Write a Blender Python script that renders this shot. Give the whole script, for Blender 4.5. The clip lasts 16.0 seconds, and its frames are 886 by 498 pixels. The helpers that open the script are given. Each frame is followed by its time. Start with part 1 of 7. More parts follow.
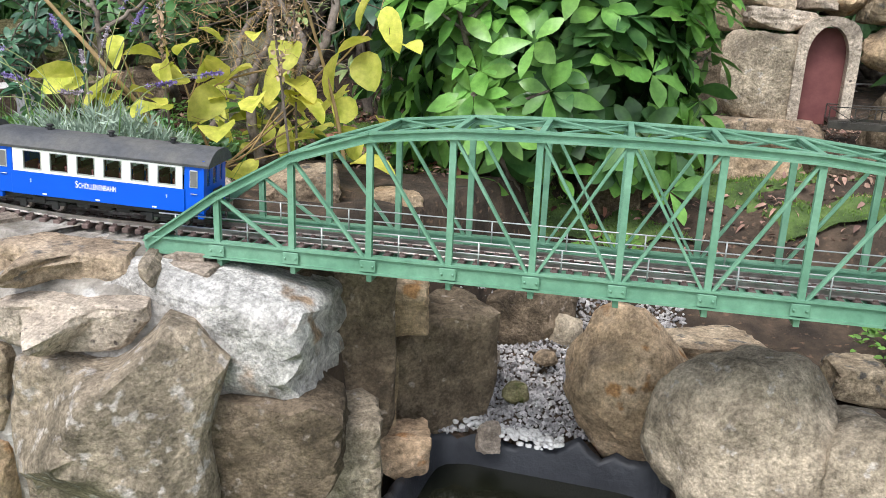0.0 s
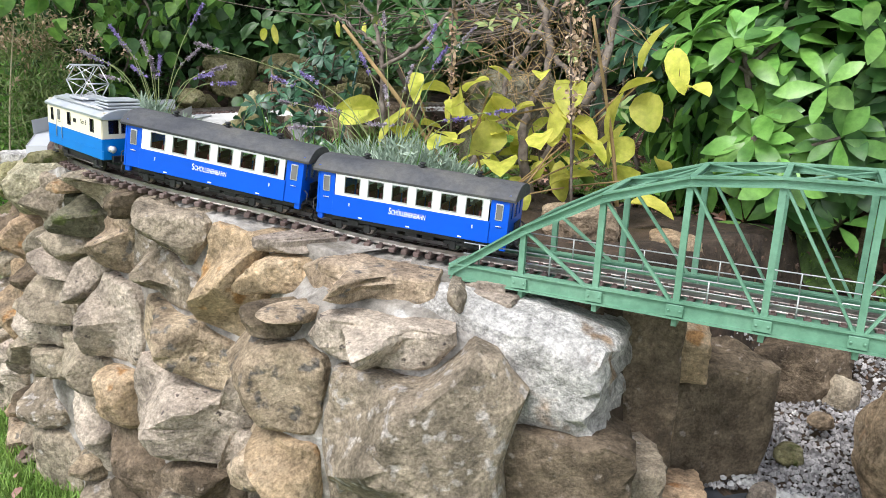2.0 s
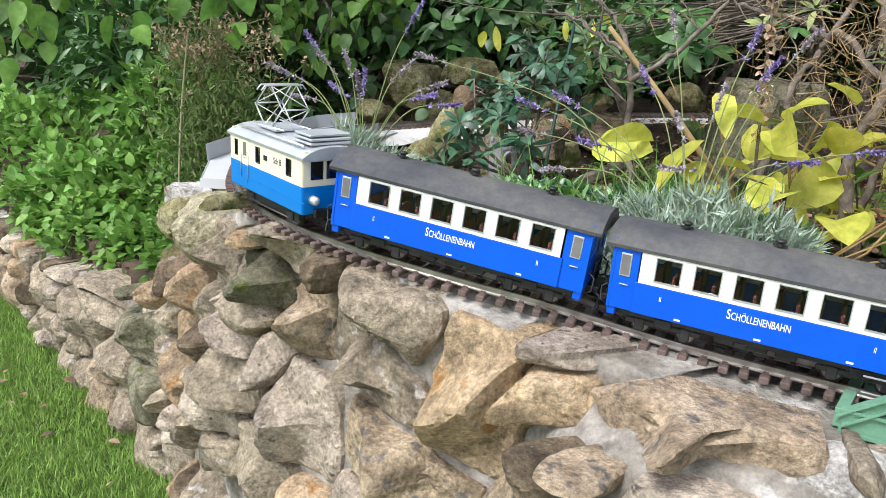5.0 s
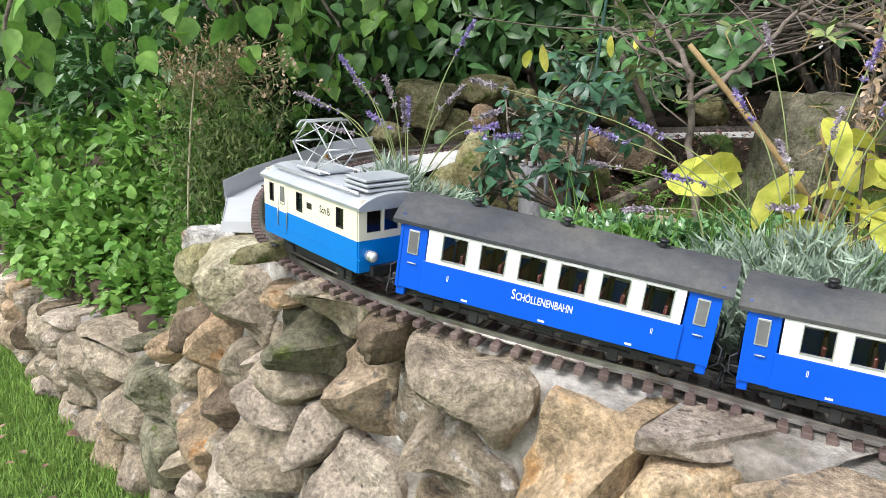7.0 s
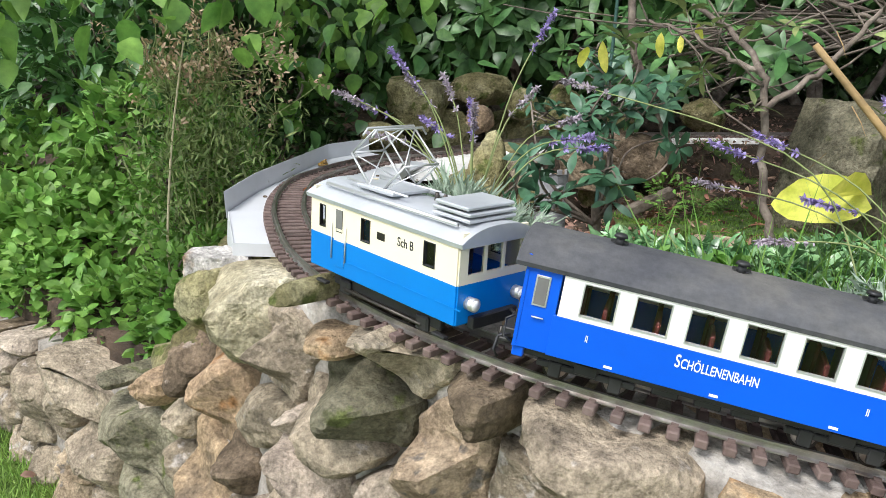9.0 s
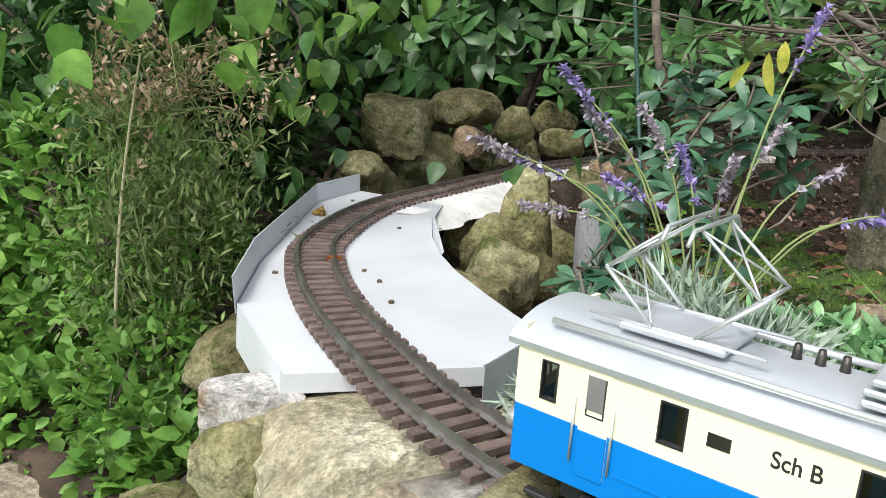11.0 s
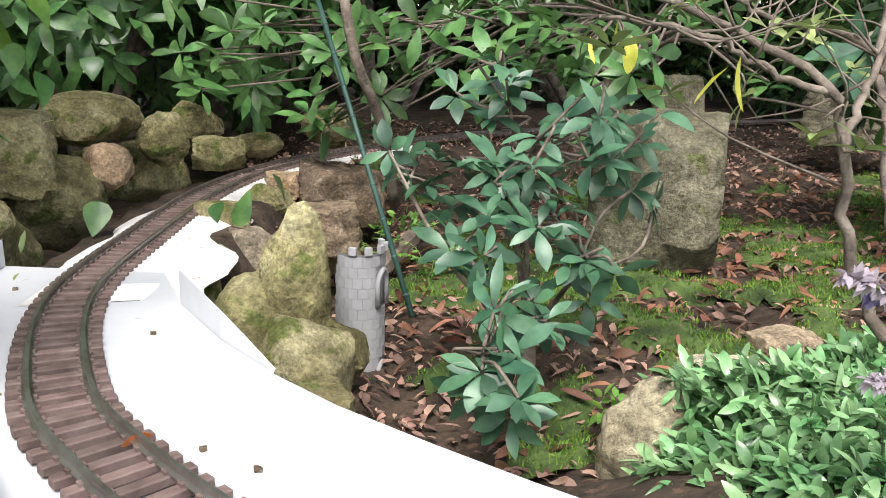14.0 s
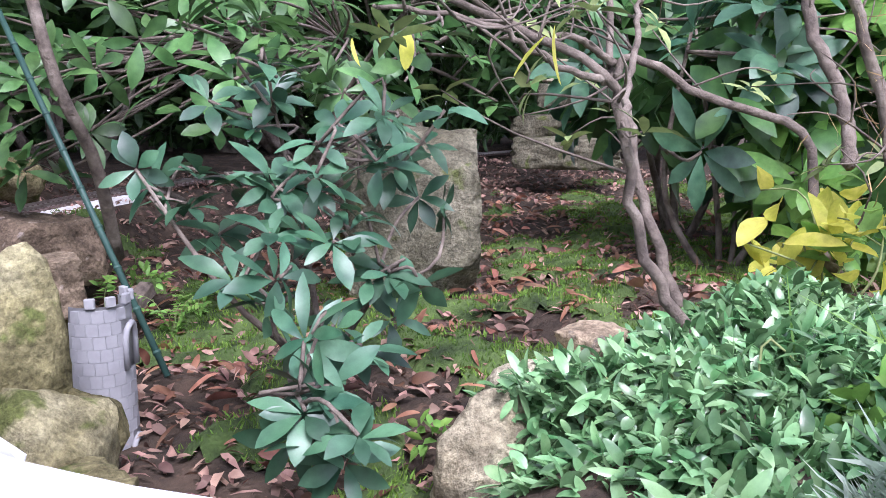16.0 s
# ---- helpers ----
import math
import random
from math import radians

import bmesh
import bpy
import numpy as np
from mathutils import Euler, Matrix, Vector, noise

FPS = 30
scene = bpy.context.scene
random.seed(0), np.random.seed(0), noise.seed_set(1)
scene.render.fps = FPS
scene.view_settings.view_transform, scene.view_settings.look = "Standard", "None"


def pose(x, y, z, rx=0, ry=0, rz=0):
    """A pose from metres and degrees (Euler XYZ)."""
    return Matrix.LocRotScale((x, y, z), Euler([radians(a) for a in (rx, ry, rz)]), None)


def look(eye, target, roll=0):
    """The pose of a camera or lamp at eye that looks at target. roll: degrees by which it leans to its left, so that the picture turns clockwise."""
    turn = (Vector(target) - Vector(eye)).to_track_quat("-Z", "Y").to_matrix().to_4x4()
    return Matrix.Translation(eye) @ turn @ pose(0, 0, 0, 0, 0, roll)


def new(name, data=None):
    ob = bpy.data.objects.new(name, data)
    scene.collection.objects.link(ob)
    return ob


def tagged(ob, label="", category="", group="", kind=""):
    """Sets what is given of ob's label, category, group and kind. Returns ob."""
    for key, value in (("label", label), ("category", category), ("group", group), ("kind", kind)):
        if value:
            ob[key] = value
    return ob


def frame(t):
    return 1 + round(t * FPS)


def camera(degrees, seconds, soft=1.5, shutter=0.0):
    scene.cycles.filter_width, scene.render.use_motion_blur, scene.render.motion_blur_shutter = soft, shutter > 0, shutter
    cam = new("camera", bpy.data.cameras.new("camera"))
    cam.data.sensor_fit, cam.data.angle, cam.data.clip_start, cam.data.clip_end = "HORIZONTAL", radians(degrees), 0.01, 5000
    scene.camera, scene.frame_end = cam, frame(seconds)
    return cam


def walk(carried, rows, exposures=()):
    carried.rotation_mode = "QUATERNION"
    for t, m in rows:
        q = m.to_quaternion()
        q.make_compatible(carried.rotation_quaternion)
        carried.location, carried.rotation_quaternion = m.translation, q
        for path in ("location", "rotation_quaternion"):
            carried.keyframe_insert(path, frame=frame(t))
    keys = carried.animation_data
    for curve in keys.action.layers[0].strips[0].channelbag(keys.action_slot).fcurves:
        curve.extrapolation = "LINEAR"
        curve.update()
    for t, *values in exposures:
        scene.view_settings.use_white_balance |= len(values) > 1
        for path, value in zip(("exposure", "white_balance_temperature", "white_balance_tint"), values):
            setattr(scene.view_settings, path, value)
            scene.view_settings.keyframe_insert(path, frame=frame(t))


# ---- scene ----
cam = camera(57.5, 16.0, 0.65)
PATH = [
    (0, (0.231, 0.217, 1.045), (0.097, 2.131, 0.479), 2.3),
    (0.5, (0.174, 0.199, 1.047), (-0.113, 2.098, 0.485), 2.6),
    (1, (0.13, 0.182, 1.046), (-0.262, 2.067, 0.505), 2.7),
    (1.5, (0.098, 0.173, 1.044), (-0.38, 2.043, 0.52), 2.9),
    (2, (0.059, 0.173, 1.048), (-0.523, 2.018, 0.541), 2.8),
    (2.5, (0.008, 0.181, 1.049), (-0.665, 2.0, 0.559), 2.8),
    (3, (-0.056, 0.255, 1.044), (-0.855, 2.022, 0.553), 3.0),
    (3.5, (-0.112, 0.372, 1.054), (-1.03, 2.073, 0.541), 3.1),
    (6, (-0.416, 0.574, 1.051), (-1.284, 2.296, 0.52), 1.6),
    (6.5, (-0.441, 0.614, 1.053), (-1.351, 2.317, 0.532), 1.3),
    (7, (-0.484, 0.614, 1.064), (-1.352, 2.345, 0.564), 0.8),
    (7.5, (-0.517, 0.616, 1.061), (-1.333, 2.377, 0.576), 0.9),
    (8, (-0.557, 0.605, 1.06), (-1.323, 2.388, 0.577), 1.1),
    (8.5, (-0.615, 0.64, 1.049), (-1.345, 2.435, 0.556), 1.8),
    (9, (-0.723, 0.728, 1.053), (-1.457, 2.519, 0.55), 2.2),
    (11.5, (-1.21, 1.106, 1.046), (-1.509, 3.029, 0.584), 1.7),
    (12, (-1.313, 1.191, 1.051), (-1.371, 3.137, 0.593), 1.3),
    (12.5, (-1.388, 1.232, 1.055), (-1.278, 3.171, 0.58), 1.4),
    (13, (-1.42, 1.297, 1.056), (-1.216, 3.224, 0.559), 1.4),
    (13.5, (-1.448, 1.374, 1.046), (-1.089, 3.282, 0.567), 1.8),
    (14, (-1.48, 1.416, 1.06), (-0.86, 3.255, 0.575), 1.6),
    (14.5, (-1.52, 1.465, 1.052), (-0.629, 3.191, 0.575), 1.2),
    (15, (-1.518, 1.512, 1.021), (-0.469, 3.154, 0.57), 0.7),
    (15.5, (-1.514, 1.543, 1.003), (-0.349, 3.12, 0.61), 0.1),
    (16, (-1.509, 1.559, 0.993), (-0.257, 3.079, 0.647), -0.3),
]
walk(cam, [(t, look(eye, target, roll)) for t, eye, target, roll in PATH],
     [(0, 0.95, 6200, 11), (9, 1.0, 6350, 10), (11.5, 1.0, 6500, 8), (12.5, 1.15, 6650, 10), (13.5, 1.4, 6650, 11), (14.5, 1.5, 6400, 16), (16, 1.6, 5700, 28)])

# ---- world, sun and exposure ----
world = bpy.data.worlds.new("sky")
scene.world = world
world.use_nodes = True
wn, wl = world.node_tree.nodes, world.node_tree.links
sky = wn.new("ShaderNodeTexSky")
sky.sky_type = 'NISHITA'
sky.sun_disc = False
sky.sun_elevation = radians(55)
sky.sun_rotation = radians(200)
sky.dust_density = 1.2
sky.air_density = 1.0
veil = wn.new("ShaderNodeHueSaturation")   # high thin cloud takes most of the blue
veil.inputs["Saturation"].default_value = 0.3
wl.new(sky.outputs[0], veil.inputs["Color"])
wl.new(veil.outputs[0], wn["Background"].inputs[0])
wn["Background"].inputs[1].default_value = 0.16
sun = new("sun", bpy.data.lights.new("sun", "SUN"))
sun.data.energy = 1.9
sun.data.angle = radians(22)
sun.data.color = (1.0, 0.97, 0.93)
sun.matrix_world = look((-1.5, -2.4, 6.0), (0, 1.5, 0))


# ---- materials ----
def material(name, colours, scale=8.0, rough=0.8, bump=0.2, bump_scale=60.0, metal=0.0, island=0.0, objrand=0.0,
             detail=6.0, speck=None, speck_scale=90.0, speck_at=0.62, translucent=0.0, spec=0.4, coords="pos", depth=0.004, blotch=0.0, blotch_scale=38.0, grit=0.0):
    m = bpy.data.materials.new(name)
    m.use_nodes = True
    nt = m.node_tree
    n, l = nt.nodes, nt.links
    b = n["Principled BSDF"]
    geo = n.new("ShaderNodeNewGeometry")
    if coords == "pos":
        vec = geo.outputs["Position"]
    else:
        vec = n.new("ShaderNodeTexCoord").outputs["Object"]
    tex = n.new("ShaderNodeTexNoise")
    tex.inputs["Scale"].default_value = scale
    tex.inputs["Detail"].default_value = detail
    tex.inputs["Roughness"].default_value = 0.62
    l.new(vec, tex.inputs["Vector"])
    ramp = n.new("ShaderNodeValToRGB")
    els = ramp.color_ramp.elements
    lo, hi = 0.32, 0.68
    while len(els) < len(colours):
        els.new(0.5)
    for i, c in enumerate(colours):
        els[i].position = lo + (hi - lo) * i / max(1, len(colours) - 1)
        els[i].color = (*c, 1)
    l.new(tex.outputs["Fac"], ramp.inputs["Fac"])
    out = ramp.outputs["Color"]
    if speck:
        t2 = n.new("ShaderNodeTexNoise")
        t2.inputs["Scale"].default_value = speck_scale
        t2.inputs["Detail"].default_value = 4
        l.new(vec, t2.inputs["Vector"])
        r2 = n.new("ShaderNodeValToRGB")
        r2.color_ramp.elements[0].position = speck_at
        r2.color_ramp.elements[1].position = speck_at + 0.08
        l.new(t2.outputs["Fac"], r2.inputs["Fac"])
        mx = n.new("ShaderNodeMix")
        mx.data_type = 'RGBA'
        l.new(r2.outputs["Color"], mx.inputs[0])
        l.new(out, mx.inputs[6])
        mx.inputs[7].default_value = (*speck, 1)
        out = mx.outputs[2]
    for amount, size in ((blotch, blotch_scale), (grit, 150.0)):
        if not amount:
            continue
        t4 = n.new("ShaderNodeTexNoise")
        t4.inputs["Scale"].default_value = size
        t4.inputs["Detail"].default_value = 7
        t4.inputs["Roughness"].default_value = 0.75
        l.new(vec, t4.inputs["Vector"])
        m4 = n.new("ShaderNodeMapRange")
        m4.inputs[1].default_value, m4.inputs[2].default_value = 0.33, 0.67
        m4.inputs[3].default_value, m4.inputs[4].default_value = 1 - amount, 1 + amount * 0.7
        l.new(t4.outputs["Fac"], m4.inputs[0])
        h4 = n.new("ShaderNodeHueSaturation")
        l.new(m4.outputs[0], h4.inputs["Value"])
        l.new(out, h4.inputs["Color"])
        out = h4.outputs["Color"]
    if island or objrand:
        src = geo.outputs["Random Per Island"] if island else n.new("ShaderNodeObjectInfo").outputs["Random"]
        amount = island or objrand
        hsv = n.new("ShaderNodeHueSaturation")
        mr = n.new("ShaderNodeMapRange")
        mr.inputs[3].default_value, mr.inputs[4].default_value = 1 - amount, 1 + amount
        l.new(src, mr.inputs[0])
        l.new(mr.outputs[0], hsv.inputs["Value"])
        mh = n.new("ShaderNodeMath")
        mh.operation = 'MULTIPLY_ADD'
        mh.inputs[1].default_value, mh.inputs[2].default_value = 0.05 * amount, 0.5 - 0.025 * amount
        wob = n.new("ShaderNodeMath")
        wob.operation = 'FRACT'
        big = n.new("ShaderNodeMath")
        big.operation = 'MULTIPLY'
        big.inputs[1].default_value = 17.3
        l.new(src, big.inputs[0])
        l.new(big.outputs[0], wob.inputs[0])
        l.new(wob.outputs[0], mh.inputs[0])
        l.new(mh.outputs[0], hsv.inputs["Hue"])
        l.new(out, hsv.inputs["Color"])
        out = hsv.outputs["Color"]
    l.new(out, b.inputs["Base Color"])
    b.inputs["Roughness"].default_value = rough
    b.inputs["Metallic"].default_value = metal
    b.inputs["Specular IOR Level"].default_value = spec
    if bump:
        t3 = n.new("ShaderNodeTexNoise")
        t3.inputs["Scale"].default_value = bump_scale
        t3.inputs["Detail"].default_value = 8
        t3.inputs["Roughness"].default_value = 0.65
        l.new(vec, t3.inputs["Vector"])
        bp = n.new("ShaderNodeBump")
        bp.inputs["Strength"].default_value = bump
        bp.inputs["Distance"].default_value = depth
        l.new(t3.outputs["Fac"], bp.inputs["Height"])
        l.new(bp.outputs["Normal"], b.inputs["Normal"])
    if translucent:
        tr = n.new("ShaderNodeBsdfTranslucent")
        l.new(out, tr.inputs["Color"])
        ms = n.new("ShaderNodeMixShader")
        ms.inputs[0].default_value = translucent
        l.new(b.outputs[0], ms.inputs[1])
        l.new(tr.outputs[0], ms.inputs[2])
        l.new(ms.outputs[0], n["Material Output"].inputs["Surface"])
    return m


def leaf_mat(name, dark, light, rough=0.45, island=0.35, translucent=0.25, spec=0.4):
    return material(name, [dark, light], scale=25, rough=rough, bump=0.15, bump_scale=120, island=island, blotch=0.2, blotch_scale=70,
                    translucent=translucent, spec=spec, detail=2, depth=0.002)


def stone_mat(name, colours, scale, speck, speck_scale, speck_at, objrand=0.18):
    if name not in ("stone_mossy", "stone_cream", "stone_olive_brown", "stone_white"):
        colours = [(r * 1.3, g * 1.27, b * 1.18) for r, g, b in colours]
    return material(name, colours, scale, 0.95, 1.0, 55, objrand=objrand, speck=speck, speck_scale=speck_scale, speck_at=speck_at, depth=0.016, blotch=0.5, blotch_scale=30, grit=0.5, spec=0.2)


STONE = [
    stone_mat("stone_grey_tan", [(0.161, 0.136, 0.108), (0.310, 0.262, 0.205), (0.428, 0.364, 0.291)], 10, (0.535, 0.475, 0.409), 45, 0.64),
    stone_mat("stone_pale_grey", [(0.214, 0.179, 0.155), (0.385, 0.325, 0.277), (0.492, 0.422, 0.364)], 9, (0.118, 0.097, 0.086), 60, 0.63),
    stone_mat("stone_brown_layered", [(0.172, 0.131, 0.095), (0.332, 0.262, 0.191), (0.428, 0.349, 0.263)], 12, (0.181, 0.160, 0.137), 35, 0.58),
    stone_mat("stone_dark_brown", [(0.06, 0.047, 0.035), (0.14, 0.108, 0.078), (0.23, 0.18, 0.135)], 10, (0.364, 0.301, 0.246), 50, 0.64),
    stone_mat("stone_ochre", [(0.181, 0.141, 0.104), (0.364, 0.267, 0.178), (0.460, 0.359, 0.263)], 9, (0.428, 0.233, 0.101), 18, 0.6),
    stone_mat("stone_lichen", [(0.161, 0.136, 0.104), (0.300, 0.252, 0.196), (0.396, 0.330, 0.255)], 12, (0.588, 0.524, 0.455), 42, 0.56),
    stone_mat("stone_mossy", [(0.13, 0.115, 0.05), (0.28, 0.25, 0.125), (0.41, 0.375, 0.225)], 8, (0.13, 0.15, 0.045), 25, 0.56),
    stone_mat("stone_white", [(0.36, 0.335, 0.3), (0.55, 0.52, 0.48), (0.66, 0.63, 0.59)], 8, (0.34, 0.24, 0.16), 11, 0.62, 0.05),
    stone_mat("stone_olive_brown", [(0.1, 0.09, 0.055), (0.2, 0.185, 0.125), (0.29, 0.265, 0.185)], 9, (0.13, 0.15, 0.05), 22, 0.6),
    stone_mat("stone_cream", [(0.34, 0.29, 0.18), (0.56, 0.5, 0.34), (0.68, 0.62, 0.47)], 9, (0.2, 0.18, 0.1), 20, 0.62, 0.05),
]
MORTAR = material("mortar", [(0.16, 0.14, 0.11), (0.33, 0.3, 0.26), (0.5, 0.47, 0.43)], 10, 0.95, 1.0, 40, speck=(0.6, 0.58, 0.55), speck_scale=20, speck_at=0.62, depth=0.014, blotch=0.5)
SOIL = material("soil", [(0.022, 0.016, 0.011), (0.06, 0.042, 0.028), (0.11, 0.075, 0.05)], 14, 0.97, 1.0, 70, speck=(0.16, 0.1, 0.065), speck_scale=55, speck_at=0.6, depth=0.012)
LAWN = material("lawn_turf", [(0.04, 0.075, 0.012), (0.1, 0.17, 0.03), (0.15, 0.22, 0.045)], 6, 0.95, 1.0, 140, depth=0.01)
GRASS = leaf_mat("grass_blade", (0.17, 0.3, 0.06), (0.31, 0.46, 0.11), 0.6, 0.35, 0.3)
MOSS = leaf_mat("moss", (0.07, 0.14, 0.02), (0.19, 0.32, 0.05), 0.9, 0.45, 0.2)
GRAVEL = material("gravel", [(0.18, 0.17, 0.17), (0.36, 0.34, 0.33), (0.55, 0.53, 0.51)], 30, 0.9, 0.6, 200, island=0.5, coords="pos")
SAND = material("white_sand", [(0.55, 0.53, 0.5), (0.72, 0.7, 0.67), (0.8, 0.78, 0.76)], 14, 0.95, 0.6, 160, speck=(0.25, 0.2, 0.15), speck_scale=60, speck_at=0.66)
PLATE = material("pale_grey_sheet", [(0.46, 0.47, 0.49), (0.56, 0.57, 0.59)], 5, 0.5, 0.08, 60, speck=(0.35, 0.34, 0.32), speck_scale=40, speck_at=0.72)
SLEEPER = material("brown_plastic_sleeper", [(0.075, 0.05, 0.042), (0.13, 0.09, 0.078), (0.17, 0.125, 0.11)], 40, 0.75, 0.5, 160, objrand=0.2)
RAIL = material("worn_rail", [(0.25, 0.22, 0.2), (0.5, 0.48, 0.46)], 30, 0.32, 0.1, 200, metal=0.9)
RAIL_FOOT = material("rail_foot", [(0.1, 0.08, 0.065), (0.2, 0.16, 0.13)], 40, 0.6, 0.2, 200, metal=0.6)
BRIDGE = material("bridge_green_paint", [(0.1, 0.225, 0.145), (0.14, 0.29, 0.19), (0.18, 0.335, 0.23)], 12, 0.5, 0.2, 90, spec=0.4, blotch=0.18, blotch_scale=60)
BRIDGE_RAIL = material("grey_wire", [(0.42, 0.43, 0.42), (0.58, 0.58, 0.56)], 20, 0.4, 0, metal=0.5)
BLUE = material("bright_blue_paint", [(0.0, 0.078, 0.55), (0.0, 0.095, 0.64)], 6, 0.38, 0.03, 90)
BLUE_LOCO = material("sky_blue_paint", [(0.0, 0.15, 0.5), (0.0, 0.18, 0.57)], 6, 0.38, 0.03, 90)
CREAM = material("cream_paint", [(0.74, 0.67, 0.49), (0.8, 0.73, 0.55)], 6, 0.42, 0.03, 90)
WHITE = material("white_paint", [(0.76, 0.75, 0.71), (0.83, 0.82, 0.79)], 6, 0.4, 0.03, 90)
ROOF = material("dusty_dark_roof", [(0.045, 0.047, 0.055), (0.075, 0.076, 0.08), (0.12, 0.115, 0.105)], 9, 0.75, 0.3, 160, blotch=0.25, blotch_scale=90)
SILVER = material("silver_roof_paint", [(0.45, 0.47, 0.5), (0.6, 0.62, 0.64)], 12, 0.38, 0.08, 100, metal=0.4)
BLACK = material("black_plastic", [(0.012, 0.012, 0.013), (0.03, 0.03, 0.03)], 20, 0.45, 0.1, 120)
DARKMETAL = material("dark_metal", [(0.03, 0.028, 0.026), (0.09, 0.08, 0.07)], 30, 0.4, 0.2, 120, metal=0.7)
WIRE = material("bright_wire", [(0.55, 0.56, 0.56), (0.7, 0.7, 0.7)], 20, 0.35, 0, metal=0.7)
SEATRED = material("dark_red_seat", [(0.07, 0.012, 0.012), (0.11, 0.02, 0.018)], 20, 0.6, 0.1, 80)
DIMPANE = material("dim_window", [(0.13, 0.125, 0.125), (0.2, 0.195, 0.19)], 20, 0.08, 0)
BROWNWOOD = material("brown_interior", [(0.06, 0.035, 0.025), (0.1, 0.055, 0.04)], 20, 0.6, 0.1, 80)
LINER = material("black_pond_liner", [(0.02, 0.021, 0.025), (0.055, 0.058, 0.066)], 8, 0.4, 0.5, 16, depth=0.01)
TOWERGREY = material("grey_plastic_tower", [(0.27, 0.27, 0.275), (0.38, 0.38, 0.385)], 14, 0.8, 0.3, 130)
STAKE = material("green_stake", [(0.02, 0.055, 0.045), (0.04, 0.09, 0.07)], 20, 0.5, 0.1, 100)
BARK = material("bark", [(0.07, 0.055, 0.045), (0.15, 0.12, 0.095), (0.25, 0.21, 0.17)], 30, 0.9, 1.0, 70, depth=0.006)
DRYSTEM = material("dry_stem", [(0.22, 0.15, 0.07), (0.4, 0.27, 0.12)], 30, 0.8, 0.3, 90)
GREENSTEM = material("green_stem", [(0.14, 0.18, 0.06), (0.26, 0.3, 0.12)], 30, 0.7, 0.1, 90)
REDPAINT = material("dark_red_door", [(0.1, 0.03, 0.03), (0.17, 0.06, 0.055)], 15, 0.8, 0.2, 90)
PALETIMBER = material("pale_timber", [(0.45, 0.38, 0.25), (0.6, 0.52, 0.36)], 10, 0.8, 0.3, 60)
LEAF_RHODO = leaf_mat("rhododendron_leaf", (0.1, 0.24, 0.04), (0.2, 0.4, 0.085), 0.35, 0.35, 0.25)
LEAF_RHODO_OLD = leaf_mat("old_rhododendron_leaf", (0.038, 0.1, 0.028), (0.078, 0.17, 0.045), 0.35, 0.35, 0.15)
LEAF_RHODO_MID = leaf_mat("mid_rhododendron_leaf", (0.042, 0.11, 0.03), (0.105, 0.22, 0.065), 0.4, 0.45, 0.18)
LEAF_BLUISH = leaf_mat("blue_green_leaf", (0.022, 0.075, 0.038), (0.075, 0.165, 0.088), 0.4, 0.45, 0.12, 0.5)
LEAF_HEDGE = leaf_mat("hedge_leaf", (0.028, 0.068, 0.018), (0.065, 0.13, 0.034), 0.45, 0.4, 0.15)
LEAF_BRIGHT = leaf_mat("bright_leaf", (0.12, 0.26, 0.045), (0.24, 0.42, 0.09), 0.5, 0.35, 0.35)
LEAF_MID = leaf_mat("mid_green_leaf", (0.1, 0.22, 0.04), (0.2, 0.37, 0.07), 0.5, 0.35, 0.3)
LEAF_YELLOW = leaf_mat("yellow_leaf", (0.5, 0.53, 0.06), (0.78, 0.74, 0.15), 0.6, 0.25, 0.45)
LEAF_LAV = leaf_mat("lavender_leaf", (0.2, 0.28, 0.2), (0.42, 0.5, 0.39), 0.7, 0.25, 0.15)
LEAF_OLIVE = leaf_mat("olive_twig_leaf", (0.13, 0.18, 0.06), (0.27, 0.33, 0.12), 0.6, 0.4, 0.2)
LEAF_VINCA = leaf_mat("periwinkle_leaf", (0.075, 0.2, 0.07), (0.26, 0.43, 0.2), 0.25, 0.5, 0.2, 0.5)
FLOWER = leaf_mat("lavender_flower", (0.22, 0.16, 0.4), (0.4, 0.33, 0.57), 0.8, 0.35, 0.2)
FLOWER_DRY = leaf_mat("faded_lavender_flower", (0.3, 0.25, 0.3), (0.48, 0.42, 0.46), 0.8, 0.3, 0.2)
DRYLEAF = leaf_mat("dead_leaf", (0.16, 0.085, 0.065), (0.42, 0.27, 0.2), 0.7, 0.6, 0.1)
SEEDHEAD = leaf_mat("brown_seed_head", (0.36, 0.24, 0.15), (0.6, 0.45, 0.31), 0.85, 0.35, 0.1)

glass = bpy.data.materials.new("window_glass")
glass.use_nodes = True
gb = glass.node_tree.nodes["Principled BSDF"]
gb.inputs["Base Color"].default_value = (0.85, 0.88, 0.9, 1)
gb.inputs["Roughness"].default_value = 0.03
gb.inputs["Transmission Weight"].default_value = 1.0
gb.inputs["IOR"].default_value = 1.35
water = bpy.data.materials.new("dark_pond_water")
water.use_nodes = True
wb = water.node_tree.nodes["Principled BSDF"]
wb.inputs["Base Color"].default_value = (0.012, 0.013, 0.008, 1)
wb.inputs["Roughness"].default_value = 0.04


